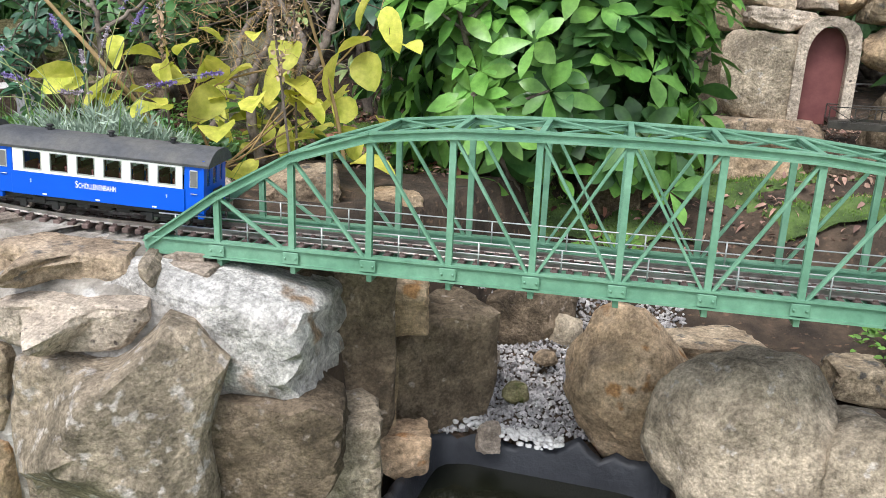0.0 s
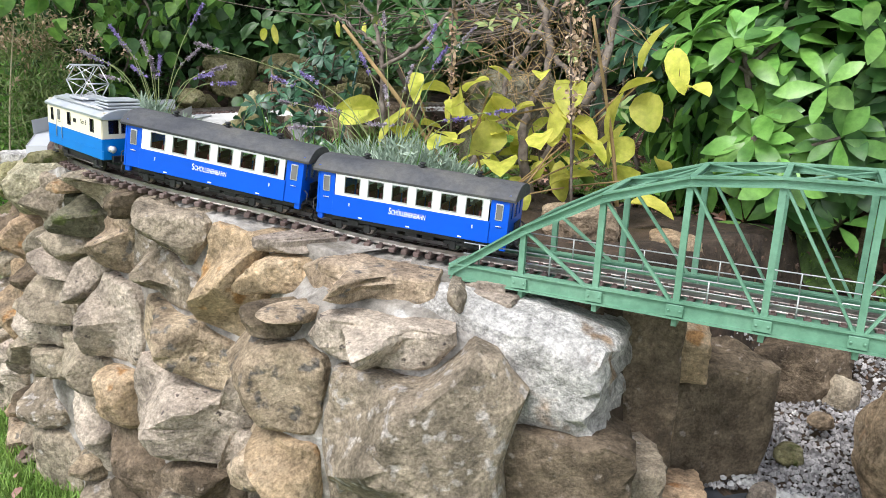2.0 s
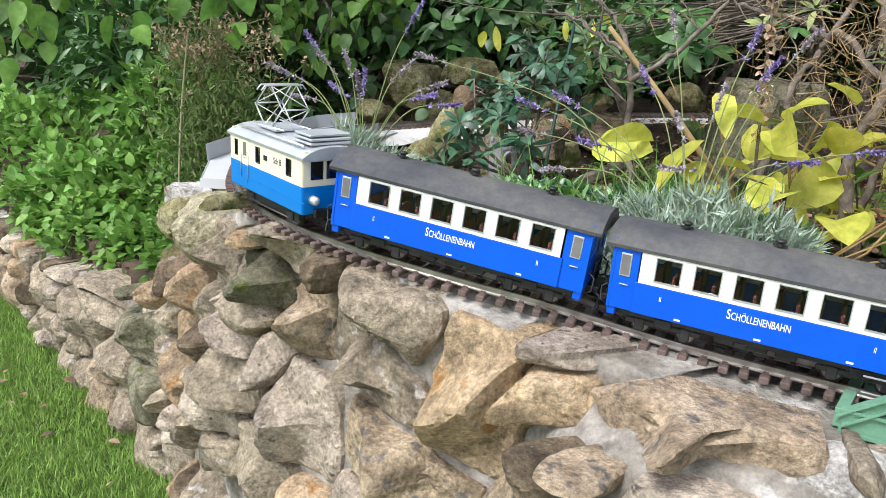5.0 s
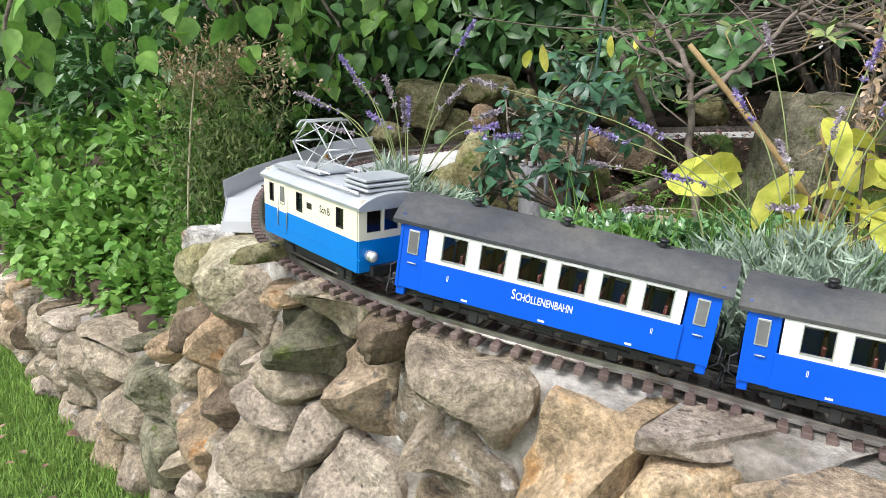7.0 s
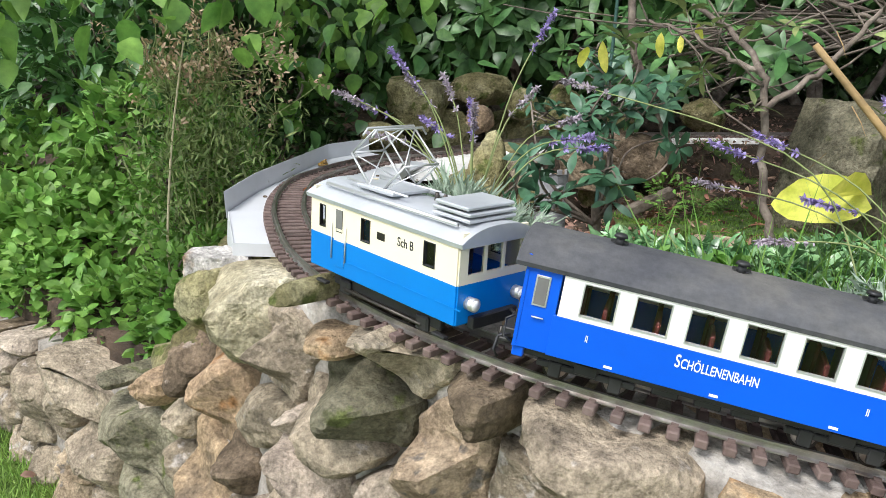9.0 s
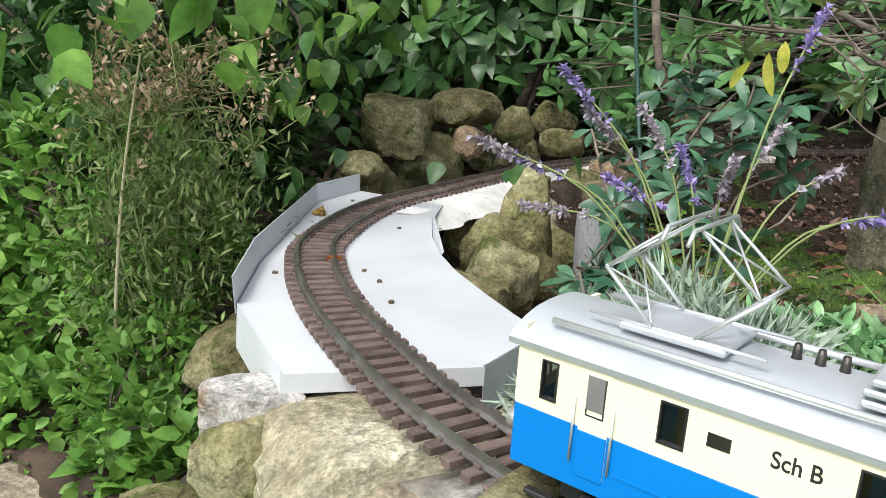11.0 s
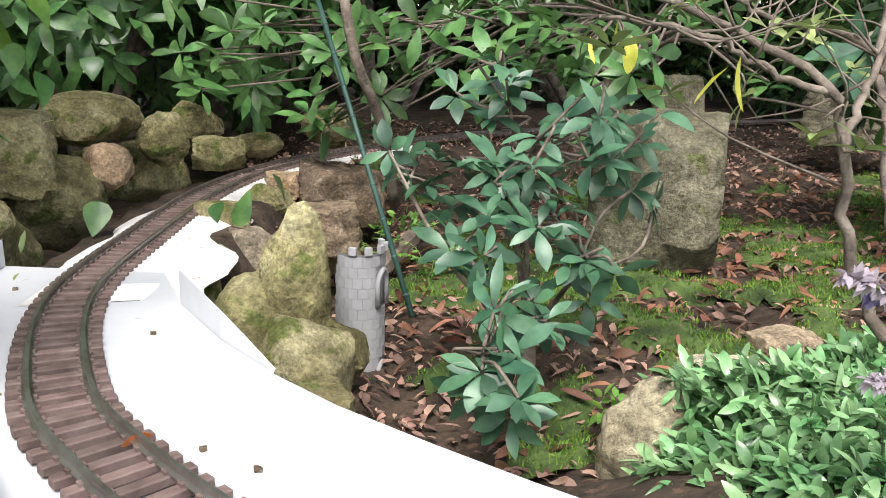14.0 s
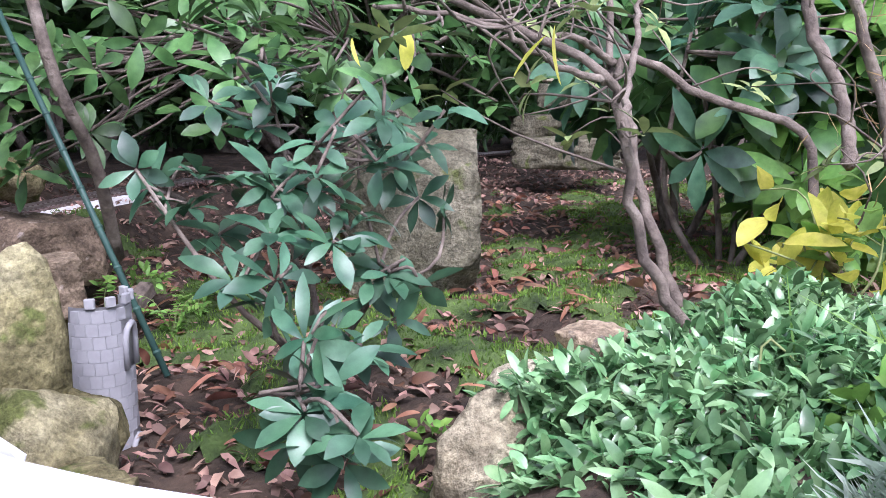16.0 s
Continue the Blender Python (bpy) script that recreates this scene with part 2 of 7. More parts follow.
# ---- building helpers ----
def mesh_object(name, verts, faces, mat, parent=None, label="", smooth=False):
    me = bpy.data.meshes.new(name)
    me.from_pydata([tuple(v) for v in verts] if not isinstance(verts, np.ndarray) else verts.tolist(), [], faces if not isinstance(faces, np.ndarray) else faces.tolist())
    if smooth:
        me.polygons.foreach_set("use_smooth", [True] * len(me.polygons))
    me.materials.append(mat)
    ob = new(name, me)
    if parent:
        ob.parent = parent
    if label:
        tagged(ob, label)
    return ob


def part(name, bm, mat, parent, label="", smooth=False):
    me = bpy.data.meshes.new(name)
    bm.to_mesh(me)
    bm.free()
    if smooth:
        me.polygons.foreach_set("use_smooth", [True] * len(me.polygons))
    me.materials.append(mat)
    ob = new(name, me)
    ob.parent = parent
    if label:
        tagged(ob, label)
    return ob


def thing(name, at, label, category, group="", yaw=0.0, kind=""):
    ob = new(name)
    ob.empty_display_size = 0.05
    ob.matrix_world = pose(*at, 0, 0, yaw)
    return tagged(ob, label, category, group, kind)


def add_box(bm, cx, cy, cz, sx, sy, sz, bevel=0.0, rot=None):
    r = bmesh.ops.create_cube(bm, size=1)
    vs = r["verts"]
    bmesh.ops.scale(bm, vec=(sx, sy, sz), verts=vs)
    if bevel:
        es = list({e for v in vs for e in v.link_edges})
        nb = bmesh.ops.bevel(bm, geom=es, offset=bevel, segments=1, affect='EDGES')
        vs = list({v for f in nb["faces"] for v in f.verts} | {v for v in vs if v.is_valid})
    if rot is not None:
        bmesh.ops.rotate(bm, cent=(0, 0, 0), matrix=rot, verts=vs)
    bmesh.ops.translate(bm, vec=(cx, cy, cz), verts=vs)
    return vs


def box(name, parent, mat, cx, cy, cz, sx, sy, sz, bevel=0.0, label="", rot=None):
    bm = bmesh.new()
    add_box(bm, cx, cy, cz, sx, sy, sz, bevel, rot)
    return part(name, bm, mat, parent, label)


def cyl(name, parent, mat, a, b, r1, r2=None, n=12, label="", smooth=True):
    a, b = Vector(a), Vector(b)
    bm = bmesh.new()
    bmesh.ops.create_cone(bm, cap_ends=True, segments=n, radius1=r1, radius2=r1 if r2 is None else r2, depth=(b - a).length)
    q = (b - a).to_track_quat('Z', 'Y')
    bmesh.ops.transform(bm, matrix=Matrix.Translation((a + b) / 2) @ q.to_matrix().to_4x4(), verts=bm.verts)
    return part(name, bm, mat, parent, label, smooth)


def beam(name, parent, mat, a, b, w, h, up=(0, 0, 1), bevel=0.0006, label="", flange=0.0):
    """A bar from a to b, w wide and h deep; with a flange, an I-shaped section."""
    a, b = Vector(a), Vector(b)
    d = (b - a).normalized()
    side = d.cross(Vector(up)).normalized()
    top = side.cross(d)
    bm = bmesh.new()
    length = (b - a).length
    if flange:
        add_box(bm, 0, 0, 0, length, w * 0.4, h)
        add_box(bm, 0, 0, h / 2 - flange / 2 + 0.0003, length, w, flange)
        add_box(bm, 0, 0, -h / 2 + flange / 2 - 0.0003, length, w, flange)
    else:
        add_box(bm, 0, 0, 0, length, w, h, bevel)
    m = Matrix((d, -side, top)).transposed().to_4x4()
    m.translation = (a + b) / 2
    bmesh.ops.transform(bm, matrix=m, verts=bm.verts)
    return part(name, bm, mat, parent, label)


def tubes(name, parent, mat, paths, sides=6, label="", smooth=True):
    """Tapered tubes along paths of (points, radii), all one plant's stems or one wire."""
    verts, faces = [], []
    for pts, rad in paths:
        pts = np.asarray(pts, float)
        k = len(pts)
        rad = np.interp(np.linspace(0, 1, k), np.linspace(0, 1, len(rad)), rad)
        tan = np.gradient(pts, axis=0)
        tan /= np.linalg.norm(tan, axis=1)[:, None] + 1e-9
        ref = np.array([0.31, 0.17, 0.93]) if abs(tan[0][2]) < 0.8 else np.array([0.93, 0.3, 0.1])
        base = len(verts)
        for i in range(k):
            s = np.cross(tan[i], ref)
            s /= np.linalg.norm(s) + 1e-9
            u = np.cross(s, tan[i])
            for j in range(sides):
                a = 2 * math.pi * j / sides
                verts.append(pts[i] + rad[i] * (math.cos(a) * s + math.sin(a) * u))
        for i in range(k - 1):
            for j in range(sides):
                p, q = base + i * sides + j, base + i * sides + (j + 1) % sides
                faces.append((p, q, q + sides, p + sides))
        faces.append(tuple(base + j for j in range(sides))[::-1])
        faces.append(tuple(base + (k - 1) * sides + j for j in range(sides)))
    return mesh_object(name, verts, faces, mat, parent, label, smooth)


def bezier(p, n=12):
    """A smooth line through the points p."""
    p = np.asarray(p, float)
    t = np.linspace(0, len(p) - 1, n)
    out = []
    for s in t:
        i = min(int(s), len(p) - 2)
        f = s - i
        p0, p1, p2, p3 = p[max(i - 1, 0)], p[i], p[i + 1], p[min(i + 2, len(p) - 1)]
        out.append(0.5 * (2 * p1 + (p2 - p0) * f + (2 * p0 - 5 * p1 + 4 * p2 - p3) * f * f + (3 * p1 - p0 - 3 * p2 + p3) * f ** 3))
    return np.array(out)


rng = np.random.default_rng(7)


def unit(v):
    return v / (np.linalg.norm(v, axis=-1, keepdims=True) + 1e-9)


def leaves(name, parent, mat, pts, dirs, length, width, droop=0.25, vary=0.3, label="", fold=0.25, up=None, kind="", full=None):
    """Many leaves, each folded along its midrib and bent over: one mesh."""
    pts, dirs = np.asarray(pts, float), unit(np.asarray(dirs, float))
    n = len(pts)
    ups = np.tile([0, 0, 1.0], (n, 1)) + rng.normal(0, 0.45, (n, 3)) if up is None else np.asarray(up, float)
    side = unit(np.cross(dirs, ups))
    nor = np.cross(side, dirs)
    le = length * (1 + rng.uniform(-vary, vary, n))[:, None]
    wi = width * (1 + rng.uniform(-vary, vary, n))[:, None] * 0.5
    dr = droop * rng.uniform(0.3, 1.5, n)[:, None]

    def at(f, w, lift):
        return pts + dirs * le * f + side * wi * w + nor * (wi * lift - dr * le * f * f)
    if full:
        # finer outline: (place along the midrib, half width) pairs
        ring = [at(0, 0, 0)]
        wave = rng.normal(0, 0.12, (len(full), 2, n, 1)) * fold
        for k, (f, w) in enumerate(full):
            ring += [at(f, -w, fold * w + wave[k, 0]), at(f, 0, 0), at(f, w, fold * w + wave[k, 1])]
        ring.append(at(1, 0, 0))
        m, last = len(ring), len(ring) - 1
        base = (np.arange(n) * m)[:, None]
        quads = np.concatenate([base + [1 + 3 * k + e, 2 + 3 * k + e, 5 + 3 * k + e, 4 + 3 * k + e] for k in range(len(full) - 1) for e in (0, 1)])
        tris = np.concatenate([base + [0, 2, 1], base + [0, 3, 2], base + [last - 3, last - 2, last], base + [last - 2, last - 1, last]])
        return mesh_object(name, np.stack(ring, 1).reshape(-1, 3), quads.tolist() + tris.tolist(), mat, parent, label, True)
    v = np.stack([at(0, 0, 0), at(.3, -.85, fold), at(.3, 0, 0), at(.3, .85, fold), at(.68, -.8, fold), at(.68, 0, 0), at(.68, .8, fold), at(1, 0, 0)], 1).reshape(-1, 3)
    base = (np.arange(n) * 8)[:, None]
    quads = np.concatenate([base + [1, 2, 5, 4], base + [2, 3, 6, 5]])
    tris = np.concatenate([base + [0, 2, 1], base + [0, 3, 2], base + [4, 5, 7], base + [5, 6, 7]])
    ob = mesh_object(name, v, quads.tolist() + tris.tolist(), mat, parent, label, True)
    if kind:
        tagged(ob, kind=kind)
    return ob


def blades(name, parent, mat, pts, dirs, length, width, vary=0.4, label="", bend=0.3):
    """Thin grass-like blades, bent outward: one mesh."""
    pts, dirs = np.asarray(pts, float), unit(np.asarray(dirs, float))
    n = len(pts)
    side = unit(np.cross(dirs, rng.normal(0, 1, (n, 3))))
    nor = np.cross(side, dirs)
    le = length * (1 + rng.uniform(-vary, vary, n))[:, None]
    b = bend * rng.uniform(-1, 1, n)[:, None]

    def at(f, w):
        return pts + dirs * le * f + side * width * w + nor * b * le * f * f
    v = np.stack([at(0, -.5), at(0, .5), at(.55, -.45), at(.55, .45), at(1, 0)], 1).reshape(-1, 3)
    base = (np.arange(n) * 5)[:, None]
    return mesh_object(name, v, (base + [0, 1, 3, 2]).tolist() + (base + [2, 3, 4]).tolist(), mat, parent, label, False)


OVAL = ((0.12, 0.5), (0.32, 0.92), (0.55, 1.0), (0.78, 0.78), (0.93, 0.38))
HEART = ((0.07, 0.6), (0.26, 1.0), (0.5, 0.9), (0.75, 0.52), (0.92, 0.18))
SPOON = ((0.1, 0.22), (0.3, 0.6), (0.52, 0.95), (0.72, 0.92), (0.9, 0.45))


def whorls(name, parent, mat, tips, axes, length, width, count=7, spread=0.95, droop=0.35, label="", full=None):
    """Leaves in whorls round shoot tips, as on a rhododendron."""
    P, D, U = [], [], []
    for tip, ax in zip(np.asarray(tips, float), unit(np.asarray(axes, float))):
        a = unit(np.cross(ax, [0.3, 0.5, 0.81]))
        b = np.cross(ax, a)
        k = count + int(rng.integers(-2, 3))
        ph = rng.uniform(0, 6.28)
        for i in range(k):
            th = ph + 6.283 * i / k + rng.normal(0, 0.18)
            el = rng.normal(0.38, 0.22)
            d = (a * math.cos(th) + b * math.sin(th)) * spread + ax * el
            P.append(tip - ax * rng.uniform(0, 0.25) * length + d * 0.05 * length)
            D.append(d)
            U.append(ax + rng.normal(0, 0.15, 3))
    return leaves(name, parent, mat, P, D, length, width, droop, 0.25, label, 0.18, U, "", full)


def dome(n, centre, radii, low=-0.2, inner=0.55):
    """n places in the outer part of a dome or ball, and the outward directions there."""
    d = unit(rng.normal(0, 1, (n * 4, 3)))
    d = d[d[:, 2] > low][:n]
    r = rng.uniform(inner, 1, len(d)) ** 0.6
    lump = 1 + 0.22 * np.sin(d[:, 0] * 7 + centre[0] * 9) * np.cos(d[:, 1] * 6 + d[:, 2] * 5)
    return np.asarray(centre) + d * np.asarray(radii) * (r * lump)[:, None], d


# rough-broken stones: a few shapes, shared by all of a kind
def rock_mesh(name, seed, planes=13, sub=3, rough=0.05, sharp=60.0, worn=False):
    r = np.random.default_rng(seed)
    bm = bmesh.new()
    bmesh.ops.create_icosphere(bm, subdivisions=sub, radius=1)
    nrm = unit(r.normal(0, 1, (planes, 3)))
    nrm = np.concatenate([nrm, np.eye(3), -np.eye(3)])
    h = np.concatenate([r.uniform(0.86, 1.2, planes), r.uniform(0.8, 0.95, 6)])
    if worn:
        nrm, h = nrm[:planes], r.uniform(0.84, 0.98, planes)
    for v in bm.verts:
        d = np.array(v.co)
        dots = np.maximum(nrm @ d, 1e-3) / h
        rad = (dots ** sharp).sum() ** (-1 / sharp)
        q = Vector(d * 2.2) + Vector((seed * 3.1, 0, 0))
        rad *= 1 + rough * noise.fractal(q, 0.8, 2.1, 5) + 0.5 * rough * noise.noise(q * 4) - 0.06 * noise.turbulence(q * 1.7, 4, False) + 0.03 * (abs(noise.noise(Vector((d[0], d[1], d[2] * 5)) * 2 + q)) - 0.3)
        v.co = Vector(d * rad)
    me = bpy.data.meshes.new(name)
    bm.to_mesh(me)
    bm.free()
    me.polygons.foreach_set("use_smooth", [True] * len(me.polygons))
    me.set_sharp_from_angle(angle=radians(32))
    return me


ROCKS = [rock_mesh("stone_shape", s, 9 + s % 6, 4) for s in range(16)]
ROCKS += [rock_mesh("boulder_shape", 40 + s, 26, 4, 0.06, 16.0, True) for s in range(6)]
ROCK_COPIES = {}
rock_count = [0]


def rock(name, x, y, z, w, d, h, yaw=0.0, tone=0, tilt=0.0, lean=0.0, parent=None, shape=None, label="", category="stone", group=""):
    """A stone with its middle at x, y, z; w, d and h across, deep and high."""
    i = rock_count[0] % 16 if shape is None else shape
    rock_count[0] += 1
    key = (i % len(ROCKS), tone)
    if key not in ROCK_COPIES:
        me = ROCKS[key[0]].copy()
        me.materials.append(STONE[tone])
        ROCK_COPIES[key] = me
    ob = new(name, ROCK_COPIES[key])
    ob.matrix_world = pose(x, y, z, tilt, lean, yaw) @ Matrix.Diagonal((w / 1.8, d / 1.8, h / 1.8, 1))
    if parent:
        ob.parent = parent
        ob.matrix_parent_inverse = parent.matrix_world.inverted()
    else:
        tagged(ob, label, category, group)
    return ob


# ---- the railway's line: x, y and the height of the rails' top ----
LINE = bezier([(1.9, 1.158, 0.70), (1.5, 1.208, 0.70), (1.09, 1.26, 0.702), (0.6, 1.322, 0.703), (0.1, 1.386, 0.704), (-0.288, 1.435, 0.705),
               (-0.46, 1.438, 0.713), (-0.62, 1.425, 0.735), (-0.72, 1.406, 0.75), (-0.88, 1.402, 0.768), (-1.03, 1.442, 0.776), (-1.15, 1.506, 0.78),
               (-1.27, 1.607, 0.781), (-1.36, 1.71, 0.781), (-1.45, 1.83, 0.781), (-1.53, 1.97, 0.781), (-1.583, 2.12, 0.78), (-1.6, 2.4, 0.777),
               (-1.53, 2.73, 0.772), (-1.42, 3.1, 0.77), (-1.27, 3.42, 0.766), (-1.06, 3.7, 0.762), (-0.7, 4.03, 0.76), (-0.3, 4.28, 0.758),
               (0.2, 4.47, 0.755), (0.9, 4.67, 0.752), (1.7, 4.85, 0.75), (2.6, 4.95, 0.75)], 700)
_seg = np.linalg.norm(np.diff(LINE, axis=0), axis=1)
ARC = np.concatenate([[0], np.cumsum(_seg)])


def on_line(s):
    """Place and heading (towards growing s) on the railway at s metres."""
    p = np.array([np.interp(s, ARC, LINE[:, k]) for k in range(3)])
    q = np.array([np.interp(s + 0.01, ARC, LINE[:, k]) for k in range(3)])
    return p, (q - p) / np.linalg.norm(q - p)


def arc_of(x, y):
    return float(ARC[np.argmin((LINE[:, 0] - x) ** 2 + (LINE[:, 1] - y) ** 2)])


# ---- ground ----
WALL = np.array([(-0.06, 1.33), (-0.14, 1.29), (-0.3, 1.24), (-0.5, 1.245), (-0.62, 1.335), (-0.76, 1.345), (-0.93, 1.41), (-1.17, 1.487),
                 (-1.36, 1.6), (-1.56, 1.725), (-2.0, 1.88), (-2.4, 2.04), (-3.3, 2.42), (-7.0, 4.0)])
GARDEN = np.array([(-1.015, 3.0, .572), (-1.0, 2.85, .578), (-1.1, 2.3, .575), (-.85, 2.37, .62), (-.77, 2.4, .645), (-1.2, 2.6, .575), (-.5, 2.35, .68), (-.2, 3, .63), (-.6, 2.7, .63),
                   (.4, 3, .66), (.5, 3.8, .69), (-1, 3.3, .62), (-.5, 1.75, .71), (-.2, 1.8, .69), (-.9, 1.8, .74), (-.6, 2.05, .72), (0, 2.4, .66),
                   (.7, 2.5, .62), (1, 2.9, .7), (0, 5, .75), (-1, 5, .8), (-2, 3.6, .78), (-2.2, 4.6, .9), (1.5, 5.2, .76), (2.2, 3, .72)])
TERRACE = np.array([(-1.7, 2.0, .42), (-2.1, 2.15, .4), (-2.6, 2.4, .38), (-2.3, 3.0, .52), (-3.0, 3.0, .45), (-4.0, 3.5, .5), (-3.0, 4.2, .75),
                    (-1.85, 2.6, .58), (-5, 4.5, .7), (-7, 5, .5)])
VALLEY = np.array([(.28, 1.7, .275), (.2, 1.75, .29), (.39, 1.95, .34), (.45, 2.2, .42), (.55, 1.62, .27), (.65, 1.4, .25), (.85, 1.3, .3), (.9, 1.65, .38), (1.2, 1.7, .46), (.3, 1.4, .08), (.3, 1.12, .1),
                   (.08, 1.45, .18), (.12, 1.62, .26), (1.2, 1.2, .28), (1.7, 1.9, .6), (1.9, 1.4, .4), (.7, 2.1, .44), (1.2, 2.2, .58)])
WX = WALL[::-1, 0]
WY = WALL[::-1, 1]


def blend(ctrl, x, y, power=3.5):
    d = np.sqrt((x[..., None] - ctrl[:, 0]) ** 2 + (y[..., None] - ctrl[:, 1]) ** 2) + 0.06
    w = d ** -power
    return (w * ctrl[:, 2]).sum(-1) / w.sum(-1)


def ground_z(x, y):
    x, y = np.asarray(x, float), np.asarray(y, float)
    inner, terrace, valley = blend(GARDEN, x, y), blend(TERRACE, x, y), blend(VALLEY, x, y)
    d2 = (x[..., None] - LINE[::5, 0]) ** 2 + (y[..., None] - LINE[::5, 1]) ** 2
    near = d2.argmin(-1)
    dist = np.sqrt(d2.min(-1))
    f = np.clip((-1.5 - x + 0.35 * (np.clip(y, 1.9, 3.3) - 1.9)) / 0.25, 0, 1)
    z = inner * (1 - f) + terrace * f
    bank = LINE[::5, 2][near] - 0.03
    onplate = (y > 1.62) & (y < 2.62) & (x < -1.1)
    k = np.clip((0.24 - dist) / 0.12, 0, 1) * np.where(onplate, 0, 1)
    z = z * (1 - k) + bank * k
    z = np.where(onplate & (dist < 0.3), np.minimum(z, 0.6), z)
    v = np.clip((x - (-0.1 + 0.45 * (y - 1.3))) / 0.04, 0, 1) * np.clip((2.35 - y) / 0.35, 0, 1) * np.clip((2.3 - x) / 0.3, 0, 1)
    z = z * (1 - v) + valley * v
    wob = 0.012 * np.sin(x * 23 + 3 * np.sin(y * 9)) * np.cos(y * 19 + 2 * np.sin(x * 11))
    z = z + wob * np.where(dist < 0.16, 0.15, 1)
    z = np.where((np.abs(x - 0.31) < 0.245) & (np.abs(y - 1.43) < 0.19), 0.04, z)
    front = np.interp(x, WX, WY) + 0.06 + 0.08 * np.clip((x + 0.62) / 0.08, 0, 1) * np.clip((-0.1 - x) / 0.1, 0, 1)
    out = (y < front) & (x < 0.08)
    z = np.where(out, -0.03, z)
    return np.where((x > 0.08) & (y < 1.1), -0.03, z)


def steps(*runs):
    out = []
    for a, b, n in runs:
        out += list(np.linspace(a, b, n, endpoint=False))
    return np.array(out + [runs[-1][1]])


gx = steps((-9, -4, 14), (-4, -2.2, 36), (-2.2, 1.4, 120), (1.4, 3, 32), (3, 9, 16))
gy = steps((1.0, 3.2, 90), (3.2, 5.2, 45), (5.2, 11, 20))
XX, YY = np.meshgrid(gx, gy)
ZZ = ground_z(XX, YY)
gv = np.stack([XX, YY, ZZ], -1).reshape(-1, 3)
nx, ny = len(gx), len(gy)
gi = (np.arange(ny - 1)[:, None] * nx + np.arange(nx - 1)).ravel()
tagged(mesh_object("ground", gv, np.stack([gi, gi + 1, gi + nx + 1, gi + nx], 1), SOIL, smooth=True),
       "dark garden soil with moss and fallen leaves", "soil", kind="structure")
lawn_n = 60
lx = np.sinh(np.linspace(-4.2, 4.2, lawn_n)) * 6
LX, LY = np.meshgrid(lx, lx)
LZ = 0.03 + 0.012 * np.sin(LX * 2.1) * np.cos(LY * 1.7) * (np.hypot(LX, LY) < 15)
li = (np.arange(lawn_n - 1)[:, None] * lawn_n + np.arange(lawn_n - 1)).ravel()
tagged(mesh_object("lawn", np.stack([LX, LY, LZ], -1).reshape(-1, 3), np.stack([li, li + 1, li + lawn_n + 1, li + lawn_n], 1), LAWN, smooth=True),
       "short green lawn in front of the stone wall", "lawn", kind="structure")

# ---- mortar core of the dry-looking stone wall ----
cs = bezier(np.c_[WALL[:-1], np.zeros(len(WALL) - 1)], 240)[:, :2]


def wall_top(x):
    return np.interp(x, [-3.4, -2.6, -2.1, -1.72, -1.62, -1.5, -1.2, -0.9, -0.72, -0.62, -0.5, -0.25, -0.1, 0.1], [0.3, 0.31, 0.36, 0.38, 0.5, 0.66, 0.752, 0.743, 0.725, 0.709, 0.69, 0.677, 0.5, 0.4])


def wall_off(x, z):
    """How far the face leans out at the foot, and steps back under the bridge's approach."""
    back = -0.08 * np.clip((x + 0.62) / 0.08, 0, 1) * np.clip((z - 0.62) / 0.06, 0, 1)
    return back + 0.04 * np.clip((0.65 - z) / 0.25, 0, 1) * np.clip((x + 1.8) / 0.2, 0, 1)


wv, wf = [], []
rows = 22
tang = np.gradient(cs, axis=0)
norm2 = unit(np.c_[tang[:, 1], -tang[:, 0]])
norm2 = np.where((norm2[:, 1] > 0)[:, None], -norm2, norm2)
for i, (p, nn) in enumerate(zip(cs, norm2)):
    top = float(wall_top(p[0]))
    for j in range(rows + 3):
        if j <= rows:
            zz = -0.02 + (top + 0.02) * j / rows
            off = -0.012 + 0.02 * noise.noise(Vector((p[0] * 9, zz * 9, p[1] * 9))) + 0.006 * noise.noise(Vector((p[0] * 31, zz * 31, p[1] * 31))) + float(wall_off(p[0], zz))
        else:
            zz = top + 0.004 * noise.noise(Vector((p[0] * 20, j, 0)))
            off = -0.05 - 0.06 * (j - rows) + float(wall_off(p[0], top))
        wv.append((p[0] + nn[0] * off, p[1] + nn[1] * off, zz))
k = rows + 3
for i in range(len(cs) - 1):
    for j in range(k - 1):
        a = i * k + j
        wf.append((a, a + k, a + k + 1, a + 1))
wall = tagged(mesh_object("wall_garden", wv, wf, MORTAR, smooth=True), "rough natural stone garden wall bedded in mortar", "stone wall", kind="structure")
# stones of the wall: middle x and z, width, height, turn in the face, tone and how far they stand proud
WARC = np.concatenate([[0], np.cumsum(np.linalg.norm(np.diff(cs, axis=0), axis=1))])
WALL_STONES = []


def wall_stone(x, z, w, h, turn, tone, proud):
    u = float(np.interp(-x, -cs[:, 0], WARC))
    WALL_STONES.append((u, z, w * 0.54, h * 0.54, radians(turn), tone, proud))


def reach(k, du, dz):
    """How far out a place lies in stone k, 1 at its rim."""
    _, _, a, b, t, _, _ = WALL_STONES[k]
    p, q = -du * math.cos(t) - dz * math.sin(t), -du * math.sin(t) + dz * math.cos(t)
    return ((np.abs(p) / a) ** 4.5 + (np.abs(q) / b) ** 4.5) ** (1 / 4.5)


